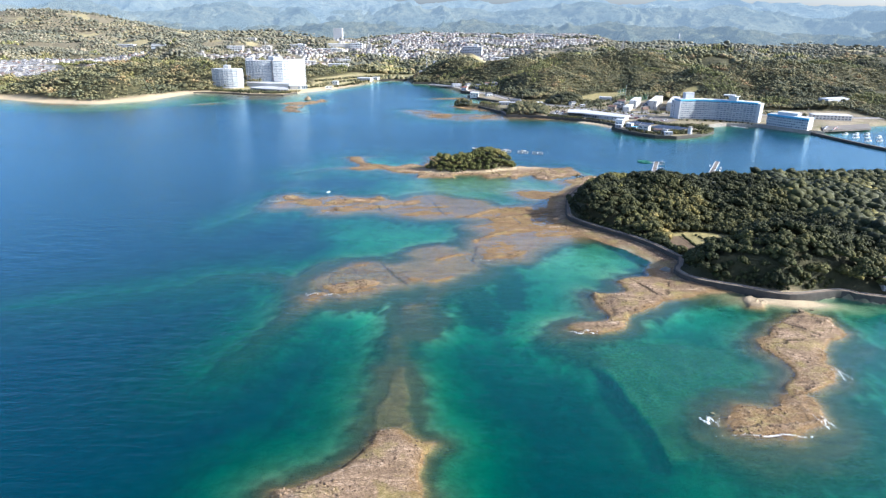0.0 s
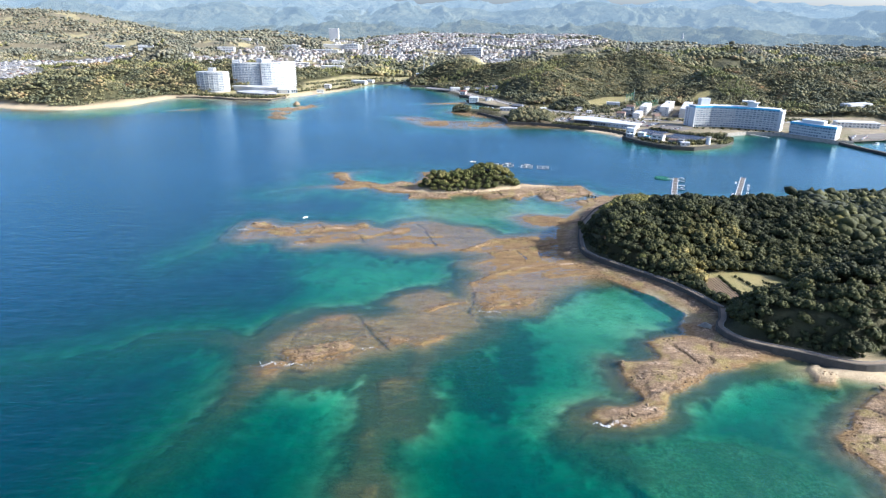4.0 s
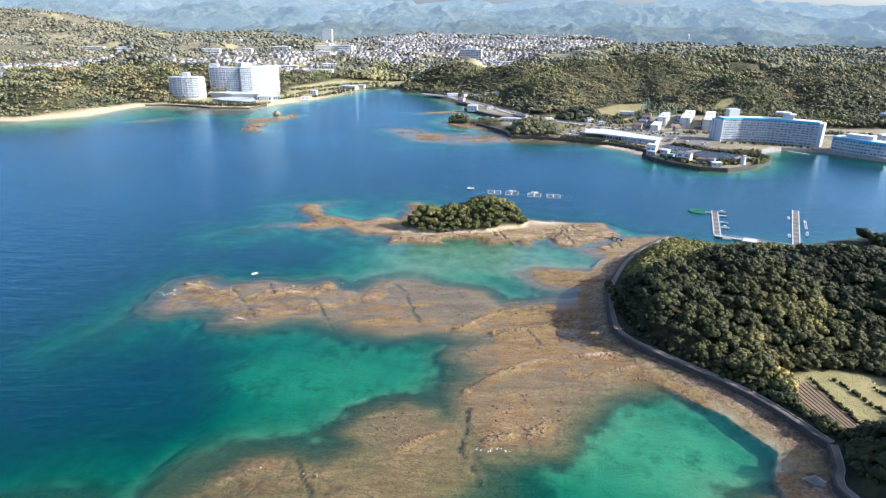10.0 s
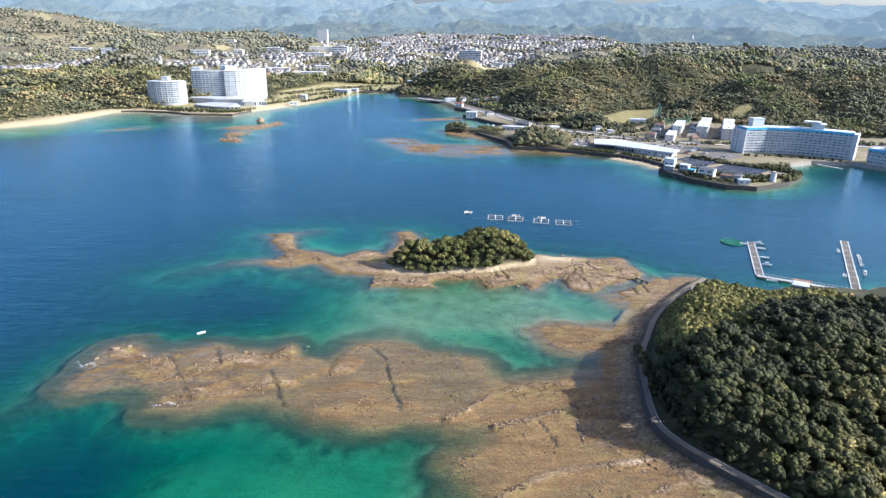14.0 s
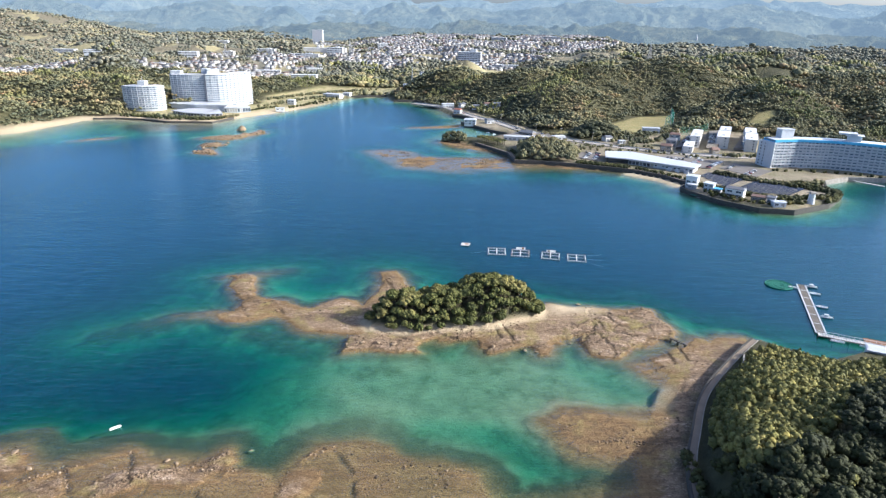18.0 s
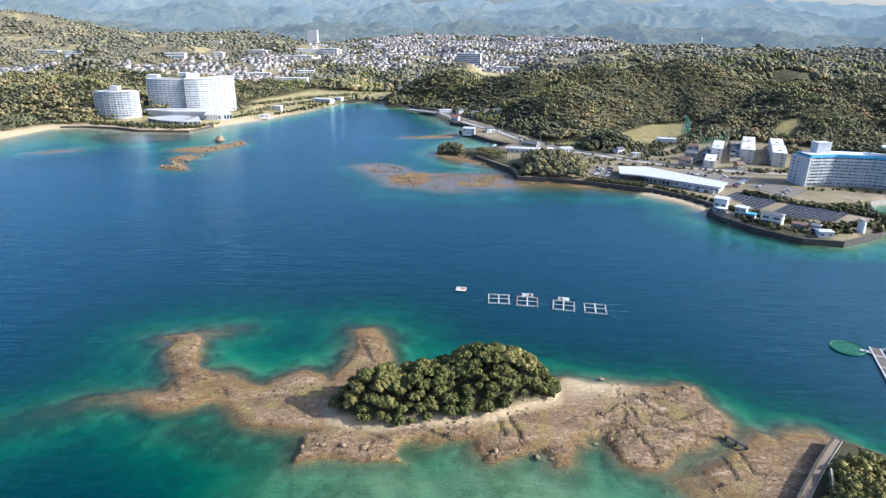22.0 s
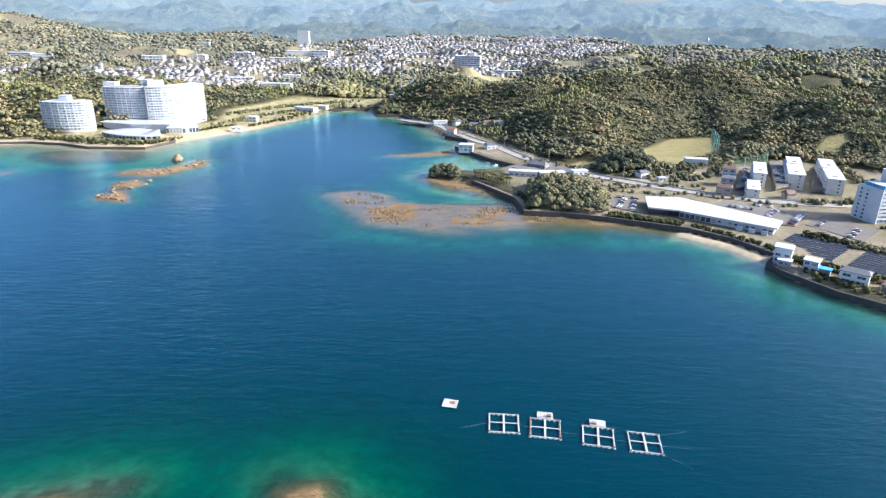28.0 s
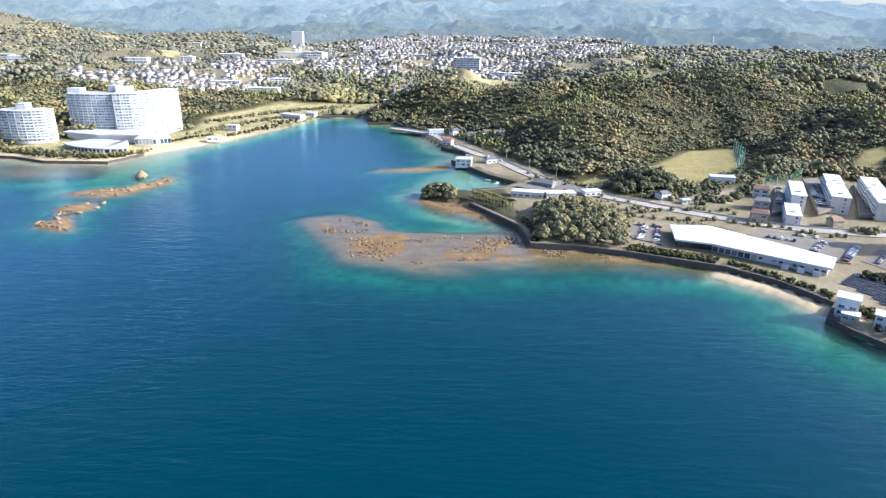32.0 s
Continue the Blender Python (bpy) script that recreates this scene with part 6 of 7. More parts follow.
# ---------------------------------------------------------------- on the water
def build_pens():
    """Four floating fish pens, each a timber cross frame on floats, and a loose raft."""
    bm = bmesh.new()
    tube(bm, (-0.45, 0, 0), (0.45, 0, 0), 0.3, 8)
    float_me = flat_mesh("float", bm, M_FLOAT)
    for k, (x, y, turn, deck) in enumerate([(45.3, 570.6, -4, 0), (57.8, 568.4, -8, 1), (73.3, 564.8, -11, 1), (86.6, 562.2, -9, 0)]):
        ob = thing("fish_pen", pose(x, y, 0.25, 0, 0, turn), "square floating fish pen with a plank deck" if deck else "square floating fish pen of bleached timber", "fish pen", "fish pens in the bay")
        s = 4.5
        for a in (-s, s):
            part("beam", boxes((a, 0, 0, 0.3, 2 * s + 0.3, 0.2)), M_TIMBER_W if k != 1 else M_RUST, ob)
            part("beam", boxes((0, a, 0.03, 2 * s + 0.3, 0.3, 0.2)), M_TIMBER_W, ob)
        part("walkway", boxes((0, 0, 0.08, 0.6, 2 * s, 0.2)), M_TIMBER_W, ob)
        part("walkway", boxes((0, 0, 0.12, 2 * s, 0.36, 0.2)), M_TIMBER_W, ob)
        for j in range(7):
            for sx, sy, tt in ((-4.5 + 1.5 * j, -s, 0), (-4.5 + 1.5 * j, s, 0), (-s, -4.5 + 1.5 * j, 90), (s, -4.5 + 1.5 * j, 90)):
                piece("float", float_me, ob, pose(sx, sy, -0.2, 0, 0, tt))
        for sx in (-s, s):
            for sy in (-s, s):
                part("bollard", boxes((sx, sy, 0.2, 0.3, 0.3, 0.35)), M_RUST, ob)
        part("net", boxes((-2.25, -2.25, -0.5, 3.7, 3.7, 0.05), (2.25, -2.25, -0.5, 3.7, 3.7, 0.05), (-2.25, 2.25, -0.5, 3.7, 3.7, 0.05), (2.25, 2.25, -0.5, 3.7, 3.7, 0.05)), M_DARK, ob, "dark net hanging in the pen")
        if deck:
            for j in range(9):
                part("plank", boxes((-2.2 + j * 0.55, s + 1.9, 0.2, 0.5, 3.2, 0.12)), M_TIMBER_W, ob)
            part("locker", boxes((-1.0 if k == 2 else 1.2, s + 1.2, 0.32, 1.3, 0.9, 0.7, 0, 0.06)), M_TIMBER if k == 2 else M_RUST, ob)
    ob = thing("raft", pose(28.7, 580.5, 0.2, 0, 0, -12), "small square raft of pale planks", "raft")
    for j in range(8):
        part("plank", boxes((-2.1 + j * 0.6, 0, 0.12, 0.54, 4.4, 0.12)), M_TIMBER_W, ob)
    for yy in (-1.8, 0, 1.8):
        part("beam", boxes((0, yy, -0.1, 4.9, 0.3, 0.22)), M_TIMBER, ob)
    part("locker", boxes((0.6, 0.5, 0.24, 1.8, 1.3, 0.12)), M_RUST, ob)
    for a, b in (((40, 571), (31, 568)), ((50, 571), (53, 569)), ((62.5, 567), (68.5, 566)), ((78, 563.5), (82, 563)), ((91.3, 566), (101, 568)), ((91.3, 561), (100, 560)), ((90.5, 557), (98, 551))):
        bm = bmesh.new()
        tube(bm, (*a, 0.04), (*b, 0.0), 0.016, 5)
        tagged(part("mooring_rope", bm, M_FLOAT), "thin pale mooring rope on the water", "rope", "mooring ropes")


build_pens()


def hull(length, width, height):
    """A small open boat: pointed bow, square stern, hollow inside."""
    bm = bmesh.new()
    n = 9
    rings = []
    for k in range(n):
        t = k / (n - 1)
        w = width / 2 * (1 - max(0, (t - 0.55) / 0.45) ** 2.2) * (0.86 + 0.14 * min(1, t * 3))
        x = -length / 2 + t * length
        sheer = height * (1 + 0.25 * t * t)
        prof = [(-w, sheer), (-w * 0.72, 0.1 * height), (0, -0.12), (w * 0.72, 0.1 * height), (w, sheer), (w * 0.8, sheer), (w * 0.6, 0.3 * height), (0, 0.22 * height), (-w * 0.6, 0.3 * height), (-w * 0.8, sheer)]
        rings.append([bm.verts.new((x, p, q)) for p, q in prof])
    m = len(rings[0])
    for a, b in zip(rings, rings[1:]):
        for j in range(m):
            bm.faces.new((a[j], a[(j + 1) % m], b[(j + 1) % m], b[j]))
    bm.faces.new(rings[0][::-1])
    bm.faces.new(rings[-1])
    bmesh.ops.recalc_face_normals(bm, faces=bm.faces)
    return bm


HULL = flat_mesh("hull", hull(5.2, 1.7, 0.6), M_BOAT)
THWART = flat_mesh("thwart", boxes((0, 0, 0, 0.35, 1.35, 0.06)), M_TIMBER)
ENGINE = flat_mesh("outboard_motor", boxes((0, 0, 0, 0.4, 0.35, 0.6, 0, 0.06)), M_DARK)
CABIN = flat_mesh("cabin", boxes((0, 0, 0, 1.5, 1.1, 1.1, 0, 0.12), (-0.1, 0, 1.1, 1.9, 1.35, 0.08)), M_WHITE)


def boat(x, y, turn, label, group="", cabin=False, size=1.0):
    ob = thing("boat", pose(x, y, 0.02, 0, 0, turn) @ Matrix.Scale(size, 4), label, "boat", group)
    piece("hull", HULL, ob, pose(0, 0, 0))
    for k in (-1.2, 0.2, 1.2):
        piece("thwart", THWART, ob, pose(k, 0, 0.38))
    piece("outboard_motor", ENGINE, ob, pose(-2.7, 0, 0.4))
    if cabin:
        piece("cabin", CABIN, ob, pose(0.3, 0, 0.4))


boat(-81.5, 416, 42, "small white open boat moored off the reef", size=0.62)


def build_jetties():
    """Pontoons with boats, and a white walkway between them."""
    plank = flat_mesh("plank", boxes((0, 0, 0, 1, 0.94, 0.1)), M_DECK)
    plank_w = flat_mesh("plank", boxes((0, 0, 0, 0.5, 1, 0.1)), M_TIMBER_W)
    for a, b, w, lab in (((169, 482), (187.5, 531), 3.6, "grey floating pontoon with white edges beside moored boats"), ((206, 465), (226, 503), 3.6, "grey floating pontoon joined to the walkway"), ((226, 503), (243, 535), 3.6, "grey floating pontoon with a plank landing")):
        d = Vector(b) - Vector(a)
        turn = math.degrees(math.atan2(d.y, d.x)) - 90
        ob = thing("pontoon", pose(*a, 0.3, 0, 0, turn), lab, "pontoon", "pontoons of the jetty")
        n = int(d.length)
        for k in range(n):
            piece("plank", plank, ob, pose(0, k + 0.5, 0.2) @ Matrix.Diagonal((w - 0.8, 1, 1, 1)))
        for s in (-1, 1):
            part("edge_beam", boxes((s * w / 2, d.length / 2, -0.1, 0.5, d.length, 0.48)), M_WHITE, ob)
        for k in range(0, n, 9):
            part("cross_beam", boxes((0, k + 0.1, 0.22, w, 0.35, 0.14)), M_WHITE, ob)
            part("float", boxes((0, k + 3, -0.6, w - 0.6, 2.6, 0.6, 0, 0.1)), M_FLOAT, ob)
    A, B = Vector((167, 481)), Vector((206, 462))
    d = B - A
    turn = math.degrees(math.atan2(d.y, d.x))
    ob = thing("walkway", pose(*A, 0.7, 0, 0, turn), "white railed plank walkway along the jetty", "walkway")
    n = int(d.length / 0.9)
    for k in range(n):
        piece("plank", plank_w, ob, pose(k * 0.9 + 0.4, 0, 0.1) @ Matrix.Diagonal((1.5, 2.6, 1, 1)))
    for s in (-1.35, 1.35):
        part("stringer", boxes((d.length / 2, s, -0.2, d.length, 0.2, 0.3)), M_TIMBER, ob)
        part("rail", boxes((d.length / 2, s, 1.0, d.length, 0.12, 0.12)), M_WHITE, ob)
        for k in range(0, n, 2):
            part("post", boxes((k * 0.9, s, 0, 0.12, 0.12, 1.05)), M_WHITE, ob)
    for k in range(0, n, 6):
        for s in (-1.2, 1.2):
            part("pile", boxes((k * 0.9, s, -4, 0.25, 0.25, 4)), M_TIMBER, ob)
    shed("jetty_house", 178.5, 464, 1.0, 6, 5, 3.0, -26, "white hut at the foot of the jetty", "hut", M_WHITE, M_METALROOF, 0.5)
    tagged(part("deck", boxes((186, 474.5, 0.5, 8, 4.5, 0.4, -26)), M_RUST), "rusty brown working deck beside the walkway", "deck")
    spots = [(191.5, 529, 70), (188.5, 521, 70), (183.6, 507, 70), (180, 497, 70), (182.6, 528, 68), (172, 476, -26), (181, 472, -26), (236, 511, 65), (230, 499, 65), (224, 487, 65), (230, 519, 65), (212, 484, 62), (233, 505, 65)]
    for k, (x, y, t) in enumerate(spots):
        boat(x, y, t + 90 if k < 5 else t, "white boat moored at the pontoon", "boats at the jetty", k % 3 == 0, 0.95)
    ob = thing("net_pen", pose(177, 531, 0.1), "round green net pen with a dark floating collar", "net pen")
    bm = bmesh.new()
    ring = [(6.0 * math.cos(a * math.tau / 32), 5.6 * math.sin(a * math.tau / 32)) for a in range(32)]
    for p, q in zip(ring, ring[1:] + ring[:1]):
        tube(bm, (*p, 0.15), (*q, 0.15), 0.28, 6)
    part("collar", bm, M_NET, ob)
    bm = bmesh.new()
    for k in range(-7, 8):
        w = math.sqrt(max(0.1, 1 - (k / 7.6) ** 2))
        box(bm, k * 0.78, 0, 0.12 + 0.1 * (1 - abs(k) / 8), 0.3, 11 * w, 0.05)
        box(bm, 0, k * 0.72, 0.14 + 0.1 * (1 - abs(k) / 8), 11.8 * w, 0.3, 0.05)
    part("net", bm, M_NET, ob)
    for k in range(0, 32, 4):
        part("stanchion", boxes((*ring[k], 0.1, 0.16, 0.16, 1.0)), M_NET, ob)
    ob = thing("boat_landing", pose(345, 738, 0.3, 0, 0, -52), "narrow pale floating landing below the apartment hotel", "landing")
    part("deck", boxes((9, 0, 0, 20, 2.0, 0.5)), M_TIMBER_W, ob)
    part("gangway", boxes((-6, 0, 0.6, 11, 1.2, 0.2)), M_GREY, ob)
    ob = thing("slipway", pose(199.5, 684.5, 0.2, 0, 0, 45), "pale slipway ramp below a boathouse", "slipway")
    part("ramp", boxes((0, 0, 0, 2.4, 4, 0.4)), M_CONCRETE, ob)
    part("gangway", boxes((0, 4, 0.8, 1.0, 6, 0.2)), M_NET, ob)


build_jetties()
for k in range(9):
    boat(452 + (k % 3) * 13, 650 + (k // 3) * 17 + k, 20, "white boat berthed in the marina", "boats in the marina", True, 1.7)
for k, (x, y, t) in enumerate([(70, 930, 30), (77, 921, 10), (82, 915, 60), (64, 940, -30)]):
    boat(x, y, t, "small boat in the harbour", "boats in the harbour", k == 0, 0.9)


def build_footbridge():
    ob = thing("footbridge", pose(106, 475, 0.9, 0, 0, -51), "narrow weathered concrete footbridge between the reefs", "footbridge")
    part("deck", boxes((3.2, 0, 0, 7.4, 0.8, 0.25)), M_DARKWALL, ob)
    for s in (-0.55, 0.55):
        part("kerb", boxes((3.2, s * 0.6, 0.25, 7.4, 0.1, 0.15)), M_TIMBER, ob)
    for xx in (0.2, 3.2, 6.2):
        part("pier", boxes((xx, 0, -2.2, 0.6, 0.9, 2.2)), M_DARKWALL, ob)


build_footbridge()


# ---------------------------------------------------------------- cars
CAR_COLORS = [("white", (0.8, 0.8, 0.8)), ("silver", (0.45, 0.46, 0.48)), ("black", (0.02, 0.02, 0.022)), ("dark blue", (0.03, 0.05, 0.11)), ("grey", (0.2, 0.2, 0.21)), ("red", (0.32, 0.03, 0.03))]


def car_parts():
    shapes = {}
    bm = bmesh.new()
    box(bm, 0, 0, 0.3, 4.1, 1.66, 0.58, 0, 0.16)
    shapes["body"] = bm
    bm = bmesh.new()
    r = bmesh.ops.create_cube(bm, size=1, matrix=pose(-0.25, 0, 1.1) @ Matrix.Diagonal((2.5, 1.5, 0.5, 1)))
    for v in r["verts"]:
        if v.co.z > 1.1:
            v.co.x = -0.25 + (v.co.x + 0.25) * 0.72
            v.co.y *= 0.86
    shapes["cabin"] = bm
    shapes["roof"] = boxes((-0.25, 0, 1.34, 1.75, 1.26, 0.06, 0, 0.02))
    bm = bmesh.new()
    tube(bm, (0, -0.1, 0), (0, 0.1, 0), 0.31, 12)
    shapes["wheel"] = bm
    return shapes


def build_cars():
    s = car_parts()
    mats = [worn("car_paint_" + n.replace(" ", "_"), c, 0.92, 0.25, 0.5, 0.0, 0.6, 0.0) for n, c in CAR_COLORS]
    tyre = worn("tyre_rubber", (0.02, 0.02, 0.02), 0.8, 0.9)
    body = flat_mesh("body", s["body"], mats[0])
    roof = flat_mesh("roof", s["roof"], mats[0])
    cab = flat_mesh("cabin", s["cabin"], M_GLASS)
    wheel = flat_mesh("wheel", s["wheel"], tyre)
    bm = bmesh.new()
    tube(bm, (0, -0.07, 0), (0, 0.07, 0), 0.2, 10)
    rim = flat_mesh("rim", bm, M_FLOAT)
    bodies, roofs = [], []
    for m in mats:
        for src, store in ((body, bodies), (roof, roofs)):
            c = src.copy()
            c.materials[0] = m
            store.append(c)
    rnd = random.Random(8)
    spots = []
    for (ax, ay), (bx, by), n, turn in (((140, 796), (150, 818), 9, 5), ((148, 792), (158, 818), 10, 5), ((146, 822), (160, 819), 5, 80), ((236, 764), (257, 787), 14, -40), ((226, 776), (242, 793), 9, -40), ((214, 802), (228, 794), 5, 55),
                                        ((244, 800), (232, 806), 4, 55), ((252, 762), (262, 772), 4, 40), ((258, 742), (272, 756), 5, -40), ((256, 850), (276, 892), 9, -25), ((250, 858), (272, 902), 8, -25), ((276, 852), (300, 905), 12, -25), ((271, 848), (292, 895), 9, -25), ((302, 846), (330, 900), 12, -25),
                                        ((104, 906), (120, 892), 6, 50), ((118, 914), (138, 899), 6, 55), ((436, 706), (452, 726), 8, 30), ((444, 702), (462, 722), 8, 30), ((180, 936), (196, 946), 5, 30)):
        for k in range(n):
            if rnd.random() < 0.86:
                t = (k + 0.5) / n
                spots.append((ax + (bx - ax) * t, ay + (by - ay) * t, turn + rnd.uniform(-3, 3), 0.14))
    for k in (12, 17, 25, 28, 34, 39):
        if k + 1 < len(MAIN_ROAD):
            a, b = MAIN_ROAD[k], MAIN_ROAD[k + 1]
            spots.append((a[0], a[1], math.degrees(math.atan2(b[1] - a[1], b[0] - a[0])), None, road_z[k]))
    lots = [(pts, max(float(ground_at([p[0] for p in pts], [p[1] for p in pts]).max()), 3.0) + 0.12) for pts, _ in LOTS]
    for sp in spots:
        x, y, t = sp[:3]
        z = sp[4] if len(sp) > 4 else max(float(ground_at(x, y)), 2.9)
        for pts, top in lots:
            if len(sp) < 5 and inside(pts, np.array([x]), np.array([y]))[0]:
                z = top
        c = rnd.choice([0, 0, 0, 1, 1, 2, 2, 3, 4, 5])
        ob = thing("car", pose(x, y, z, 0, 0, t), CAR_COLORS[c][0] + (" car on the coast road" if len(sp) > 4 else " parked car on asphalt"), "car", "parked cars")
        piece("body", bodies[c], ob, pose(0, 0, 0))
        piece("roof", roofs[c], ob, pose(0, 0, 0.02))
        piece("cabin", cab, ob, pose(0, 0, 0))
        for wx in (-1.3, 1.3):
            for wy in (-0.78, 0.78):
                w = piece("wheel", wheel, ob, pose(wx, wy, 0.31))
                piece("rim", rim, w, pose(0, 0.06 if wy > 0 else -0.06, 0))


build_cars()


# ---------------------------------------------------------------- town
def house_meshes(seed):
    r = random.Random(seed)
    sx, sy, sz = r.uniform(6.5, 9.5), r.uniform(5.5, 7.5), r.choice([3.2, 5.2, 5.6, 5.8])
    walls = flat_mesh("wall", boxes((0, 0, -3, sx, sy, sz + 3), (sx * 0.3, -sy * 0.45, -3, sx * 0.4, sy * 0.4, 3 + sz * 0.5)), r.choice([M_TOWN_WALL, M_CREAM, M_GREY, M_TOWN_WALL, M_TOWN_WALL, M_GREY, M_TIMBER]))
    bm = bmesh.new()
    ex, ey, g = sx / 2 + 0.55, sy / 2 + 0.55, r.uniform(1.2, 2.0)
    lo = [bm.verts.new(p) for p in ((-ex, -ey, sz - 0.1), (ex, -ey, sz - 0.1), (ex, ey, sz - 0.1), (-ex, ey, sz - 0.1))]
    cut = r.choice([0.0, 0.35 * ey, ey * 0.8])
    top = [bm.verts.new((-ex + cut, 0, sz + g)), bm.verts.new((ex - cut, 0, sz + g))]
    for f in ((lo[0], lo[1], top[1], top[0]), (lo[2], lo[3], top[0], top[1]), (lo[1], lo[2], top[1]), (lo[3], lo[0], top[0]), lo[::-1]):
        bm.faces.new(f)
    roof = flat_mesh("roof", bm, r.choice([M_TILE_GREY, M_TOWN_ROOF, M_GREY, M_TILE_BROWN, M_TOWN_ROOF, M_TOWN_ROOF, M_TILE_GREY, M_TOWN_ROOF]))
    return walls, roof, (sx, sy, sz)


def in_town(x, y):
    d = np.maximum(near_signed(TOWN, x, y, 60), near_signed(TOWN_WEST, x, y, 60))
    patch = vnoise(x, y, 90, 77, 3)
    return (d > 4) & (patch < 0.56) & (vnoise(x, y, 45, 91, 2) < 0.66)


def build_town():
    kinds = [house_meshes(s) for s in range(14)]
    x, y = sprinkle(-990, 720, 1090, 3300, 12.0, in_town)
    order = np.argsort(y)
    x, y = x[order], y[order]
    z = ground_at(x, y)
    rnd = random.Random(5)
    near = 290
    for k in range(min(near, len(x))):
        w, rf, dim = kinds[rnd.randrange(14)]
        ob = thing("house", pose(x[k], y[k], z[k], 0, 0, rnd.choice([0, 90]) + 20 + rnd.uniform(-8, 8)), "detached town house with a tiled roof", "house", "houses of the town")
        piece("wall", w, ob, pose(0, 0, 0))
        piece("roof", rf, ob, pose(0, 0, 0))
        for j in range(2):
            piece("window", PANE, ob, pose(-dim[0] * 0.25 + j * dim[0] * 0.3, -dim[1] / 2, dim[2] - 2.2) @ Matrix.Diagonal((1.9, 1, 1.3, 1)))
    # the rest of the town, past counting
    groups = {}
    for k in range(near, len(x)):
        w, rf, _ = kinds[rnd.randrange(14)]
        a = radians(rnd.choice([0, 90]) + 20 + rnd.uniform(-8, 8))
        for me in (w, rf):
            groups.setdefault(me.materials[0].name, []).append((me, x[k], y[k], z[k], a))
    for name, items in groups.items():
        bm = bmesh.new()
        V, F, base = [], [], 0
        for me, px, py, pz, a in items:
            v = np.array([p.co[:] for p in me.vertices])
            c, s = math.cos(a), math.sin(a)
            V.append(np.stack([v[:, 0] * c - v[:, 1] * s + px, v[:, 0] * s + v[:, 1] * c + py, v[:, 2] + pz], 1))
            for f in me.polygons:
                q = list(f.vertices)
                F += [[q[0] + base, q[i] + base, q[i + 1] + base] for i in range(1, len(q) - 1)]
            base += len(v)
        bm.free()
        me = mesh_of("town_houses", np.concatenate(V), np.array(F), bpy.data.materials[name])
        tagged(new("town_houses", me), "far town houses crowded on the slope", "houses", kind="stuff")


build_town()


def office(name, x, y, sx, sy, sz, turn, floors, label, wall=M_WHITE, pent_h=3.0):
    """A far block: walls, a dark window band on each storey, parapet and plant room."""
    z = float(ground_at(x, y))
    ob = thing(name, pose(x, y, z, 0, 0, turn), label, "building", "larger town buildings")
    part("wall", boxes((0, 0, -4, sx, sy, sz + 4)), wall, ob)
    h = sz / floors
    for f in range(floors):
        n = max(3, int(sx / 6))
        for k in range(n if floors > 1 else 0):
            piece("window", PANE, ob, pose(-sx / 2 + (k + 0.5) * sx / n, -sy / 2, f * h + h * 0.35) @ Matrix.Diagonal((sx / n * 0.8, 1, h * 0.42, 1)))
    part("roof", boxes((0, 0, sz, sx + 0.6, sy + 0.6, 0.6)), M_TILE_LIGHT, ob)
    if pent_h:
        part("penthouse", boxes((sx * 0.15, 0, sz + 0.6, sx * 0.25, sy * 0.5, pent_h)), wall, ob)


OFFICES = [("clinic", 72, 1730, 52, 22, 24, -10, 6, "large white clinic building with stacked window bands", M_WHITE, 6), ("clinic_annex", 40, 1640, 50, 16, 9, -5, 3, "low white building below the clinic", M_WHITE, 0), ("town_block", 150, 1700, 60, 18, 6, -8, 2, "long pale flat-roofed hall", M_TILE_LIGHT, 0),
           ("tower_block", -365, 2180, 30, 18, 46, 0, 1, "plain white tower block on the wooded ridge", M_WHITE, 0), ("town_block", -420, 1815, 44, 18, 9, 0, 3, "long white school building", M_WHITE, 2), ("town_block", -330, 1830, 70, 16, 9, 0, 3, "long white school building", M_WHITE, 2),
           ("town_block", -545, 1655, 40, 18, 10, 5, 2, "white hall above the hotel", M_WHITE, 0), ("town_block", -490, 1752, 24, 16, 15, 0, 4, "cream apartment building in the town", M_CREAM, 2), ("town_block", -300, 1940, 110, 24, 9, 0, 1, "very long pale industrial hall", M_CREAM, 0),
           ("town_block", -272, 1930, 40, 20, 16, 0, 3, "white hall with a tall front", M_WHITE, 2), ("town_block", -330, 1500, 46, 14, 10, 8, 3, "pale school wing among trees", M_CREAM, 0), ("town_block", -240, 1500, 30, 14, 8, 8, 3, "cream apartment house among trees", M_CREAM, 0),
           ("town_block", -30, 1900, 26, 14, 14, 0, 4, "grey apartment building in the town", M_GREY, 2), ("town_block", -160, 2050, 28, 14, 14, 10, 4, "white apartment building in the town", M_WHITE, 2), ("town_block", 60, 2150, 34, 14, 12, 0, 4, "white apartment building in the town", M_WHITE, 2),
           ("town_block", 260, 2250, 40, 16, 10, -10, 3, "cream apartment building in the town", M_CREAM, 2), ("town_block", 200, 2500, 50, 18, 12, -10, 4, "white apartment row on the hill", M_WHITE, 2), ("town_block", 400, 2600, 60, 18, 12, -10, 4, "white apartment row on the hill", M_WHITE, 2),
           ("town_block", -760, 2450, 70, 20, 8, 0, 2, "far white hall on the western hills", M_WHITE, 0), ("town_block", -560, 2500, 90, 20, 8, 0, 2, "far white hall on the western hills", M_WHITE, 0), ("town_block", -900, 1800, 50, 18, 9, 0, 2, "white hall in the western valley", M_WHITE, 0), ("town_block", -700, 1560, 34, 14, 7, 10, 2, "white hall in the western valley", M_WHITE, 0)]
for args in OFFICES:
    office(*args)


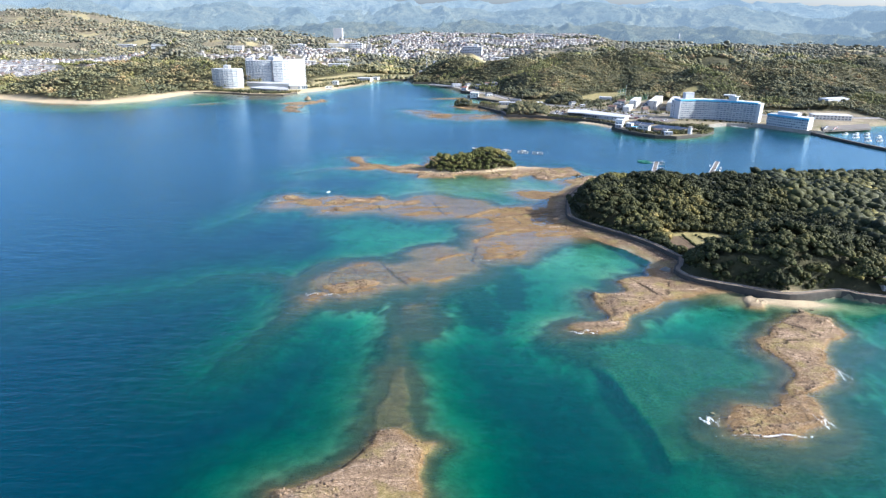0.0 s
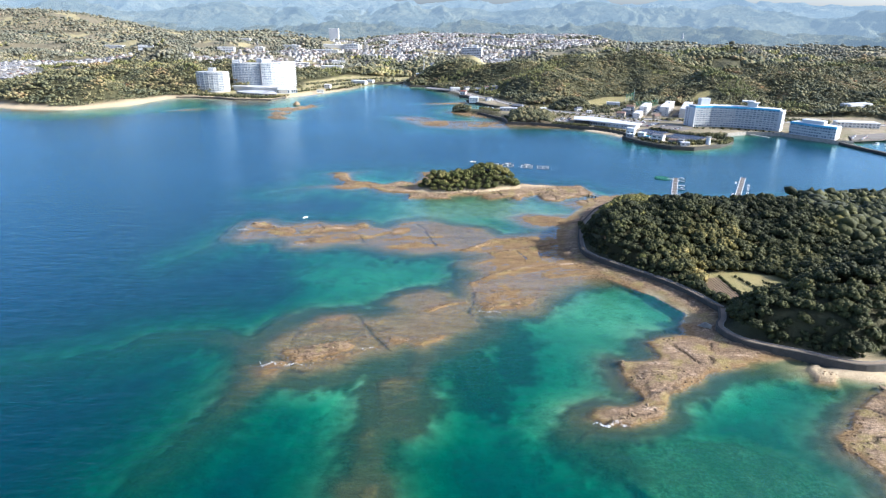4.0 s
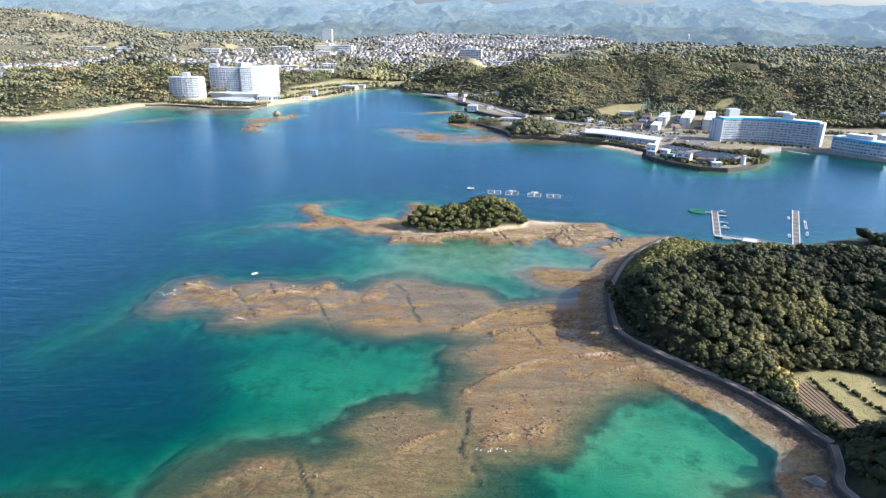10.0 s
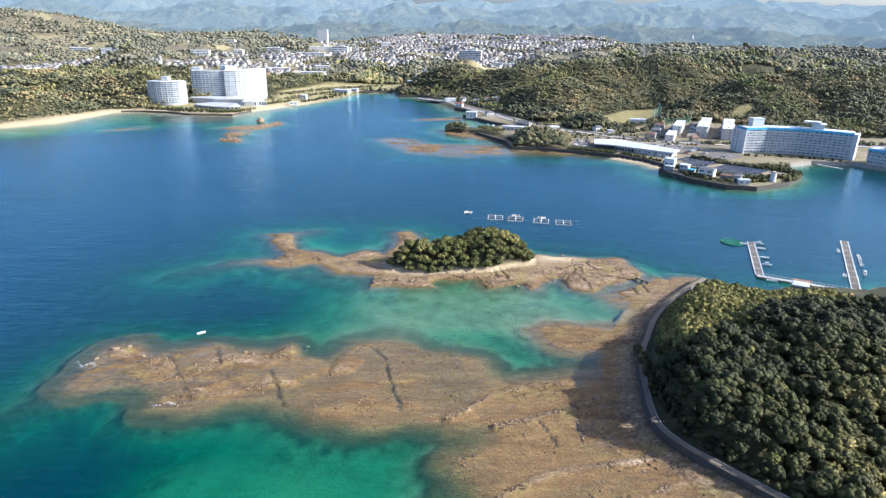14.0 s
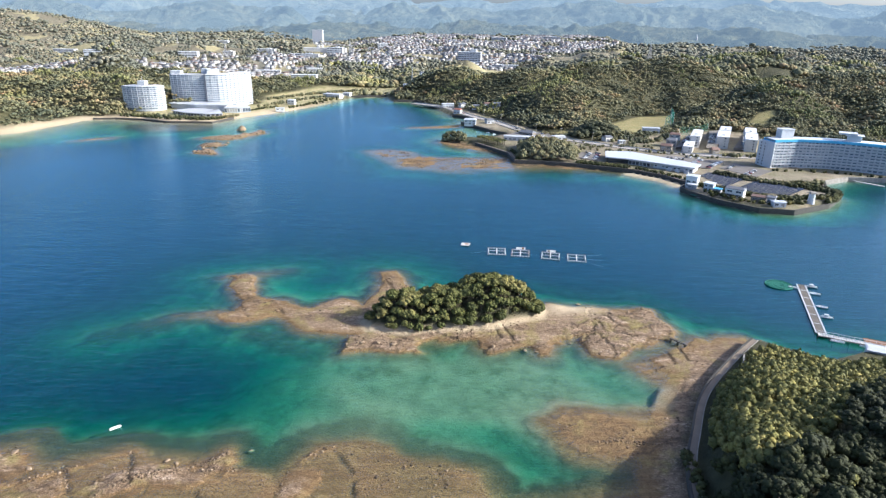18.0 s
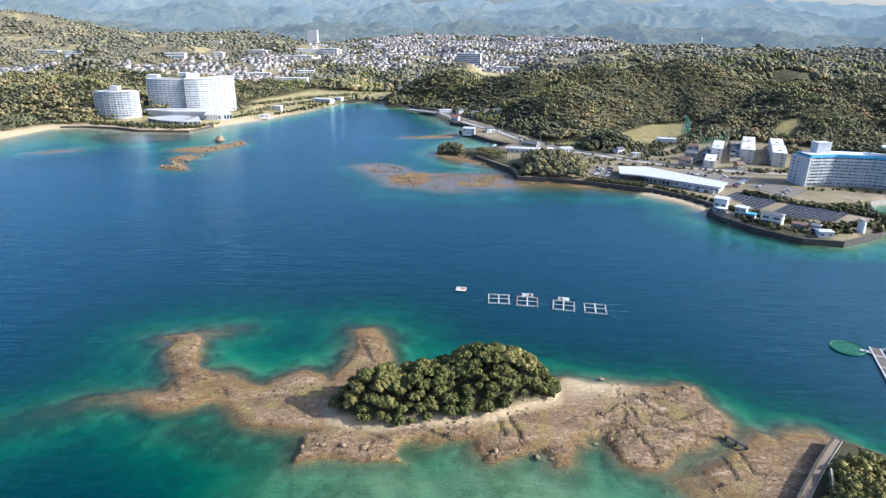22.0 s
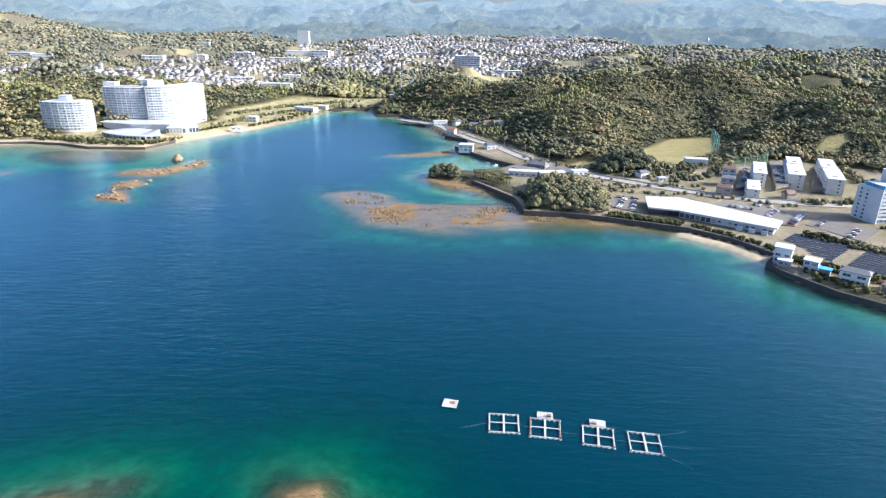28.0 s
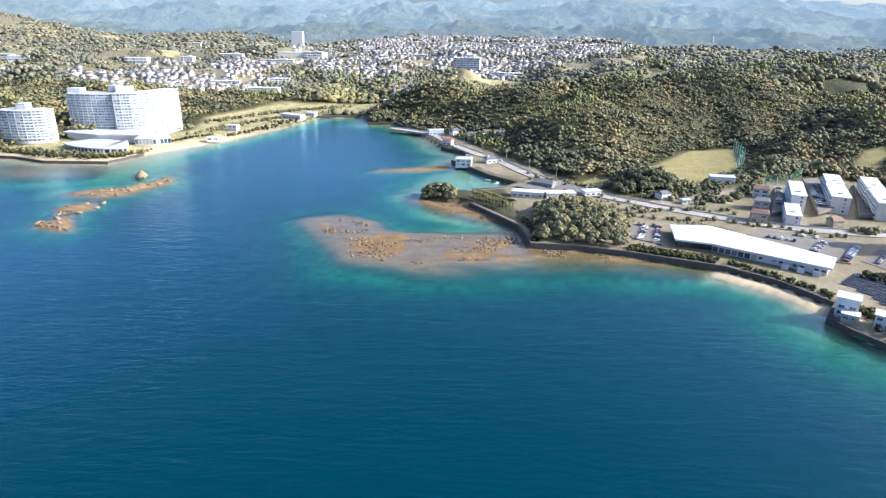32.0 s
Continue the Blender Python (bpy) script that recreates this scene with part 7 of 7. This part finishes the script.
def lattice_mast(x, y, height, foot, label, material=M_FLOAT):
    z = float(ground_at(x, y))
    ob = thing("lattice_mast", pose(x, y, z), label, "mast", "masts")
    corners = [(-1, -1), (1, -1), (1, 1), (-1, 1)]
    for cx, cy in corners:
        bm = bmesh.new()
        tube(bm, (cx * foot, cy * foot, -3), (cx * 0.5, cy * 0.5, height), 0.35, 5, 0.2)
        part("leg", bm, material, ob)
    for k in range(7):
        s0, s1 = foot + (0.5 - foot) * k / 7, foot + (0.5 - foot) * (k + 1) / 7
        bm = bmesh.new()
        for j in range(4):
            a, b = corners[j], corners[(j + 1) % 4]
            tube(bm, (a[0] * s0, a[1] * s0, height * k / 7), (b[0] * s1, b[1] * s1, height * (k + 1) / 7), 0.2, 4)
            tube(bm, (a[0] * s1, a[1] * s1, height * (k + 1) / 7), (b[0] * s1, b[1] * s1, height * (k + 1) / 7), 0.2, 4)
        part("bracing", bm, material, ob)
    part("antenna", boxes((0, 0, height, 0.5, 0.5, 5)), material, ob)


lattice_mast(-230, 1907, 40, 4, "pale lattice radio mast above the town")
lattice_mast(-480, 1700, 30, 4, "grey lattice pylon behind the resort hotel", M_GREY)
lattice_mast(-690, 1950, 28, 4, "grey lattice pylon on the western hills", M_GREY)
lattice_mast(430, 1560, 32, 4, "grey lattice pylon in the woods", M_GREY)
lattice_mast(-40, 1330, 30, 1.5, "slim pale mast near the inlet")


def build_statue():
    bm = bmesh.new()
    for z, r in ((0, 9), (10, 8), (12, 5), (24, 4.6), (34, 3.4), (37, 1.8), (41, 2.2), (45, 0.6)):
        bmesh.ops.create_circle(bm, segments=14, radius=r, matrix=Matrix.Translation((0, 0, z)))
    rings = [list(bm.verts)[k * 14:(k + 1) * 14] for k in range(8)]
    for a, b in zip(rings, rings[1:]):
        for j in range(14):
            bm.faces.new((a[j], a[(j + 1) % 14], b[(j + 1) % 14], b[j]))
    bm.faces.new(rings[-1])
    ob = part("monument", bm, M_WHITE)
    ob.location = (1133, 3138, float(ground_at(1133, 3138)))
    tagged(ob, "tall plain white monument on a far hill", "monument")


build_statue()


# ---------------------------------------------------------------- planting of the waterfront
def build_palms():
    rnd = random.Random(3)
    bm = bmesh.new()
    tube(bm, (0, 0, -0.3), (0, 0, 5.2), 0.28, 8, 0.2)
    trunk = flat_mesh("trunk", bm, M_BARK)
    fronds = []
    for k in range(2):
        bm = bmesh.new()
        for j in range(16):
            a = j * math.tau / 16 + rnd.uniform(-0.15, 0.15)
            lift, L = rnd.uniform(-0.2, 0.9), rnd.uniform(1.9, 2.5)
            c, s = math.cos(a), math.sin(a)
            prev = None
            for t in range(6):
                q = t / 5
                r, z = L * q, 5.2 + lift * q * 2 - 2.2 * q * q
                w = 0.42 * math.sin(math.pi * (0.12 + 0.85 * q))
                pair = [bm.verts.new((c * r - s * w, s * r + c * w, z - 0.12)), bm.verts.new((c * r, s * r, z)), bm.verts.new((c * r + s * w, s * r - c * w, z - 0.12))]
                if prev:
                    bm.faces.new((prev[0], prev[1], pair[1], pair[0]))
                    bm.faces.new((prev[1], prev[2], pair[2], pair[1]))
                prev = pair
        fronds.append(flat_mesh("fronds", bm, M_LEAF_OB))
    for row, (a, b) in enumerate((((50, 877), (70, 852)), ((54, 881), (75, 857)))):
        for k in range(11):
            t = k / 10
            ob = thing("palm_tree", pose(a[0] + (b[0] - a[0]) * t, a[1] + (b[1] - a[1]) * t, 3.0, 0, 0, rnd.uniform(0, 360)), "short palm tree in a row on the quay", "palm tree", "palms on the quay")
            piece("trunk", trunk, ob, Matrix.Scale(rnd.uniform(0.85, 1.1), 4))
            piece("fronds", fronds[k % 2], ob, Matrix.Scale(rnd.uniform(0.9, 1.1), 4))


build_palms()


def shrubs(name, line, half, step, radius, label, material=M_LEAF):
    pts = straight(line, step)
    xs, ys = [], []
    for px, py in pts:
        for s in np.arange(-half, half + 0.01, max(step, 0.8)):
            xs.append(px + s * 0.7 + rng.uniform(-0.6, 0.6) * step)
            ys.append(py + s * 0.7 + rng.uniform(-0.6, 0.6) * step)
    x, y = np.array(xs), np.array(ys)
    r = rng.uniform(0.7, 1.3, len(x)) * radius
    z = np.maximum(ground_at(x, y), 2.5) + r * 0.5
    return scatter(name, SHRUB_SHAPES, np.stack([x, y, z], 1), r, r, material, label, "shrubs")


shrubs("hedge", [(132, 782), (152, 774), (170, 766)], 2.6, 1.4, 1.5, "clipped green hedge behind the sea wall")
shrubs("hedge", [(177, 762), (192, 746), (204, 729), (208, 712), (216, 702)], 1.5, 2.4, 1.3, "scrubby hedge along the shore wall")
shrubs("hedge", [(208, 708), (220, 696), (232, 684), (246, 674), (262, 672)], 3.2, 2.4, 1.9, "dense scrub around the solar farm")
shrubs("hedge", [(264, 676), (280, 676), (292, 684), (296, 692), (288, 704), (262, 722), (236, 748)], 3.0, 2.6, 1.8, "dense scrub around the solar farm")
shrubs("scrub", [(282, 668), (292, 678), (300, 690), (296, 706), (284, 716)], 4.5, 2.6, 2.2, "olive scrub on the end of the point")
shrubs("scrub", [(206, 690), (214, 676), (228, 664), (246, 660), (262, 664)], 2.0, 2.8, 1.6, "rough scrub behind the boathouses")
shrubs("scrub", [(250, 728), (270, 716), (290, 712), (304, 722)], 3.0, 2.8, 1.9, "brown scrub between solar farm and hotel", M_WOOD)
shrubs("garden_trees", [(272, 812), (300, 812), (330, 816), (370, 822), (420, 822), (470, 812)], 4.0, 5.0, 2.6, "trees along the road behind the hotel", M_WOOD)
shrubs("garden_trees", [(352, 905), (345, 880), (352, 850), (380, 836)], 5.0, 5.0, 2.6, "trees beside the housing blocks", M_WOOD)
shrubs("garden_trees", [(222, 905), (240, 925), (262, 930), (290, 935), (320, 940)], 5.0, 4.6, 2.7, "autumn trees behind the housing blocks", M_WOOD)
# sunlight on these trees is in the bright scrub leaf colour
shrubs("scrub", [(131, 366), (132, 352), (125, 340), (123, 330), (127, 322)], 3.2, 2.2, 2.0, "yellow-green sunlit trees above the small field", M_SCRUB)
shrubs("garden_trees", [(140, 838), (170, 836), (205, 832), (240, 812), (262, 802)], 2.0, 4.5, 1.7, "small trees along the coast road", M_WOOD)
shrubs("garden_trees", [(100, 936), (118, 922), (140, 906)], 3.0, 4.5, 2.0, "trees between the yard and the road", M_WOOD)
shrubs("hedge", [(82, 795), (84, 812), (80, 830)], 2.0, 2.2, 1.5, "low bushes behind the harbour wall")
shrubs("hedge", [(-372, 1012), (-340, 1006), (-310, 994), (-270, 990), (-250, 1000)], 5.0, 3.6, 1.8, "planted shrubs on the hotel shore")
shrubs("hedge", [(-236, 1060), (-226, 1082), (-212, 1100)], 1.5, 2.6, 1.5, "long clipped hedge on the hotel lawn")
shrubs("hedge", [(-190, 1105), (-170, 1150), (-150, 1200), (-165, 1190)], 8.0, 7.0, 2.0, "scattered shrubs on the shore lawn")
shrubs("hedge", [(290, 762), (320, 760), (345, 752), (370, 740)], 1.5, 4.0, 1.4, "shrubs below the apartment hotel")
shrubs("scrub", [(86, 405), (84, 375), (86, 355), (98, 338), (116, 316), (128, 296), (122, 276), (130, 264), (155, 253), (178, 257)], 1.6, 1.8, 1.3, "rough scrub between path and wood")
shrubs("scrub", [(140, 850), (170, 852), (200, 856), (215, 850)], 5.0, 6.0, 1.6, "garden shrubs beside the coast road", M_WOOD)
shrubs("scrub", [(186, 880), (205, 884), (222, 872), (246, 896), (260, 912)], 6.0, 5.0, 2.3, "garden trees with autumn leaves", M_WOOD)


# orchard rows and terraces behind the car park
for k in range(5):
    a, b = (124 + k * 5.5, 872 - k * 7.5), (140 + k * 6, 882 - k * 8)
    shrubs("orchard_row", [a, b], 0.3, 4.2, 1.3, "row of small brown-leaved orchard trees", M_WOOD)
for k in range(4):
    shrubs("terrace_row", [(174 - k, 833 - k * 4.5), (200 - k * 2, 815 - k * 4)], 0.2, 1.6, 0.6, "row of low yellow-green garden plants", M_BAMBOO)
shrubs("garden_bushes", [(200, 862), (214, 880), (228, 900), (244, 915)], 9.0, 5.2, 1.7, "rough bushes and saplings on the waste ground", M_WOOD)
shrubs("park_trees", [(-225, 1110), (-200, 1170), (-165, 1230), (-120, 1275)], 14.0, 7.5, 2.0, "scattered round shrubs on the shore lawn", M_WOOD)
shrubs("park_trees", [(-235, 1180), (-215, 1220), (-170, 1280), (-110, 1320)], 14.0, 8.0, 2.4, "scattered garden trees behind the shore lawn", M_WOOD)
shrubs("park_trees", [(-384, 1022), (-350, 1016), (-318, 1004), (-262, 996), (-240, 1020)], 6.0, 4.6, 2.0, "clipped shrubs and small pines below the hotel", M_WOOD)


def build_nets():
    """Tall green ball-stop nets on poles beside the lawn."""
    for pts, h in (([(262, 950), (284, 985), (300, 1040)], 13), ([(262, 905), (285, 912), (300, 925)], 8)):
        ob = thing("ball_net", pose(0, 0, 0), "tall green ball-stop net on slim poles", "net fence", "nets round the lawn")
        line = straight(pts, 11)
        for x, y in line:
            z = float(ground_at(x, y))
            bm = bmesh.new()
            tube(bm, (x, y, z - 1), (x, y, z + h), 0.18, 6)
            part("pole", bm, M_FLOAT, ob)
        for a, b in zip(line, line[1:]):
            za, zb = float(ground_at(*a)), float(ground_at(*b))
            bm = bmesh.new()
            for k in range(9):
                tube(bm, (*a, za + h * k / 8), (*b, zb + h * k / 8), 0.07, 4)
            for k in range(7):
                t = k / 7
                p = (a[0] + (b[0] - a[0]) * t, a[1] + (b[1] - a[1]) * t)
                zz = za + (zb - za) * t
                tube(bm, (*p, zz), (*p, zz + h), 0.07, 4)
            part("netting", bm, M_NET, ob)


build_nets()


# ---------------------------------------------------------------- loose rocks on the reefs
def build_boulders():
    x, y = sprinkle(-115, 165, 105, 545, 2.3, lambda a, b: (vnoise(a, b, 9, 55, 2) > 0.6) & (np.max([near_signed(r[0], a, b, 20) for r in REEFS[:NEAR_REEFS]], axis=0) > -1.0))
    keep = rng.uniform(0, 1, len(x)) < 0.75
    x, y = x[keep], y[keep]
    z = ground_at(x, y)
    m = z > -0.35
    x, y, z = x[m], y[m], z[m]
    r = rng.uniform(0.25, 0.55, len(x))
    ob = scatter("boulders", [lumpy(ICO1, 0.25, s) for s in range(60, 66)], np.stack([x, y, z + r * 0.1], 1), r, r * 0.6, M_ROCK, "loose brown boulders strewn over the reefs", "rocks")


def boulder_material():
    k = Nodes("boulder_rock")
    rnd = k.n("NewGeometry").outputs["Random Per Island"]
    col = k.ramp(rnd, [(0, (0.1, 0.07, 0.045)), (0.5, (0.2, 0.135, 0.08)), (1, (0.33, 0.24, 0.155))])
    g = k.noise(3.0, 5, 0.7)
    col = k.mix(k.span(g, 0.35, 0.7), col, k.mix(1.0, col, (0.5, 0.5, 0.5), "MULTIPLY"))
    return k.done(col, 0.9, k.bump(g, 0.6, 0.15), spec=0.25)


M_ROCK = boulder_material()
build_boulders()


def build_ledges():
    """Rubble along the scarps of the outcropping beds, and large single rocks."""
    reef = lambda a, b: np.max([near_signed(r[0], a, b, 20) for r in REEFS[:NEAR_REEFS]], axis=0)

    def broken(a, b):
        beds, gap, scarp = strata(a, b)
        return ((beds + 1.2 * scarp > 0.6) & (vnoise(a, b, 6, 61, 2) > 0.42)) | ((gap > 0.5) & (vnoise(a, b, 5, 66, 2) > 0.4))

    x, y = sprinkle(-116, 170, 104, 545, 0.75, lambda a, b: broken(a, b) & (reef(a, b) > -0.5))
    z = ground_at(x, y)
    m = (z > -0.25) & (z < 2.4) & (near_signed(ISLAND, x, y, 60) < -1) & (near_signed(HEADLAND, x, y, 100) < -2)
    x, y, z = x[m], y[m], z[m]
    r = rng.uniform(0.14, 0.46, len(x)) ** 1.2
    scatter("rubble", [lumpy(ICO1, 0.3, s) for s in range(70, 78)], np.stack([x, y, z + r * 0.1], 1), r * 1.3, r * 0.7, M_ROCK, "broken rubble along the outcropping rock beds", "rocks")
    # the far spit and the western rock chain
    outer = lambda a, b: np.max([near_signed(r[0], a, b, 20) for r in REEFS[NEAR_REEFS:]], axis=0)
    x, y = sprinkle(-240, 170, 740, 995, 1.9, lambda a, b: (outer(a, b) > 0.5) & (vnoise(a * 0.45 + b * 0.2, b, 7, 62, 2) > 0.56))
    z = ground_at(x, y)
    m = (z > -0.5) & (z < 2.6) & (near_signed(MAINLAND, x, y, 100) < -2)
    x, y, z = x[m], y[m], np.maximum(z[m], -0.1)
    r = rng.uniform(0.3, 0.85, len(x)) * np.where(x < -170, 1.6, 1.0)
    scatter("rubble", [lumpy(ICO1, 0.32, s) for s in range(70, 78)], np.stack([x, y, z + r * 0.1], 1), r * 1.3, r * 0.55, M_ROCK, "jagged ridges of brown rock on the far reefs", "rocks")
    spots = [(76, 507, 1.5), (73, 496, 0.9), (88, 497, 1.1), (96, 499, 1.0), (103, 501, 1.3), (66, 472, 1.2), (48, 466, 1.5), (52, 465, 1.1), (36, 467, 1.3), (6, 467, 1.2), (-2, 467, 1.6), (-8, 468, 1.4), (-14, 468, 1.5), (-20, 468, 1.2), (-108, 402, 1.8), (-104, 404, 1.4),
             (-96, 398, 1.3), (-60, 402, 1.2), (-57, 401, 1.0), (-38, 407, 1.1), (154, 236, 1.9), (160, 238, 1.3), (-112, 396, 1.4), (-9, 531, 1.1), (-7, 528, 0.8), (64, 218, 1.2), (60, 216, 1.0), (72, 221, 1.1), (57, 215, 0.9), (70, 224, 1.0), (86, 162, 1.2), (90, 160, 1.0), (-203, 932, 3.0), (-211, 933, 2.6)] + [(-205 + 9 * math.sin(k * 2.4), 812 + k * 3.6, 1.6 + 1.2 * (k % 3)) for k in range(15)] + [(-216 + k * 4.2, 884 + k * 4 + 4 * math.sin(k * 3), 1.8 + (k % 3)) for k in range(9)]
    shapes = [mesh_of("rock", *lumpy(ICO2, 0.3, 90 + s), M_ROCK) for s in range(5)]
    for k, (px, py, r) in enumerate(spots):
        ob = new("rock", shapes[k % 5])
        r *= 0.8 if py > 800 else 1.0
        ob.matrix_basis = pose(px, py, max(float(ground_at(px, py)), -0.4) + 0.1 * r, 0, 0, k * 77) @ Matrix.Diagonal((r * 0.8, r * 0.5, r * 0.32, 1))
        tagged(ob, "single weathered brown boulder on the reef", "rock", "large boulders")
    v, f = lumpy(ICO2, 0.3, 140)
    taper = 1 - 0.35 * np.clip(v[:, 2:3], 0, 1)
    ob = new("sea_stack", mesh_of("sea_stack", np.concatenate([v[:, :2] * taper * 4.2, v[:, 2:3] * 3.6], 1), f, M_ROCK))
    ob.location = (-207, 936, 0.6)
    tagged(ob, "jagged brown sea stack with scrub on top", "rock")


build_ledges()


def build_foam():
    """White water where the swell breaks on the outer rocks."""
    x, y = [], []
    for cx, cy, rx, ry, n in ((-113, 392, 4, 2, 20), (-76, 369, 5, 1.6, 12), (-58, 246, 4, 2.2, 26), (-50, 246, 5, 1.4, 14), (56, 214, 5, 1.5, 50), (83, 158, 2.5, 2.5, 50), (100, 151, 10, 0.8, 80), (119, 158, 2, 4, 40), (141, 186, 2, 5, 40), (-6, 112, 4, 1.5, 60), (24, 290, 5, 1.6, 10), (-24, 258, 4, 1.2, 8)):
        n *= 4
        along_edge = rng.normal(0, 0.5, n)
        x += list(cx + along_edge * rx)
        y += list(cy + (0.5 * np.sin(along_edge * 5) + rng.normal(0, 0.22, n)) * ry)
    x, y = np.array(x), np.array(y)
    r = rng.uniform(0.035, 0.12, len(x))
    z = np.maximum(ground_at(x, y), 0.0) + 0.03
    scatter("foam", [lumpy(ICO1, 0.3, s) for s in range(80, 84)], np.stack([x, y, z], 1), r * 1.5, r * 0.18, M_FOAM, "white foam where swell breaks on rocks", "foam")


M_FOAM = worn("sea_foam", (0.85, 0.87, 0.87), 0.85, 0.9)
build_foam()


def build_field():
    """A small terraced field: ploughed beds and two grass strips between low hedges."""
    ob = tagged(thing("ploughed_plot", pose(0, 0, 0), "small ploughed plot of brown soil in ridges", "field"), kind="")
    for k in range(7):
        a, b = (123.6 + k * 1.55, 321 + k * 0.4), (127.6 + k * 1.25, 297.5 - k * 0.3)
        n = straight([a, b], 3)
        z = ground_at([p[0] for p in n], [p[1] for p in n])
        part("soil_ridge", band(n, -0.45, 0.45, z - 0.2, z + 0.22), M_SOIL, ob)
    for line in ([(135, 325), (136, 294)], [(143, 324), (148, 303)], [(153, 320), (160, 308)]):
        shrubs("hedge", line, 0.3, 1.0, 0.75, "low dark hedge between two field strips")


M_SOIL = worn("ploughed_soil", (0.24, 0.165, 0.1), 0.7, 0.95)
build_field()
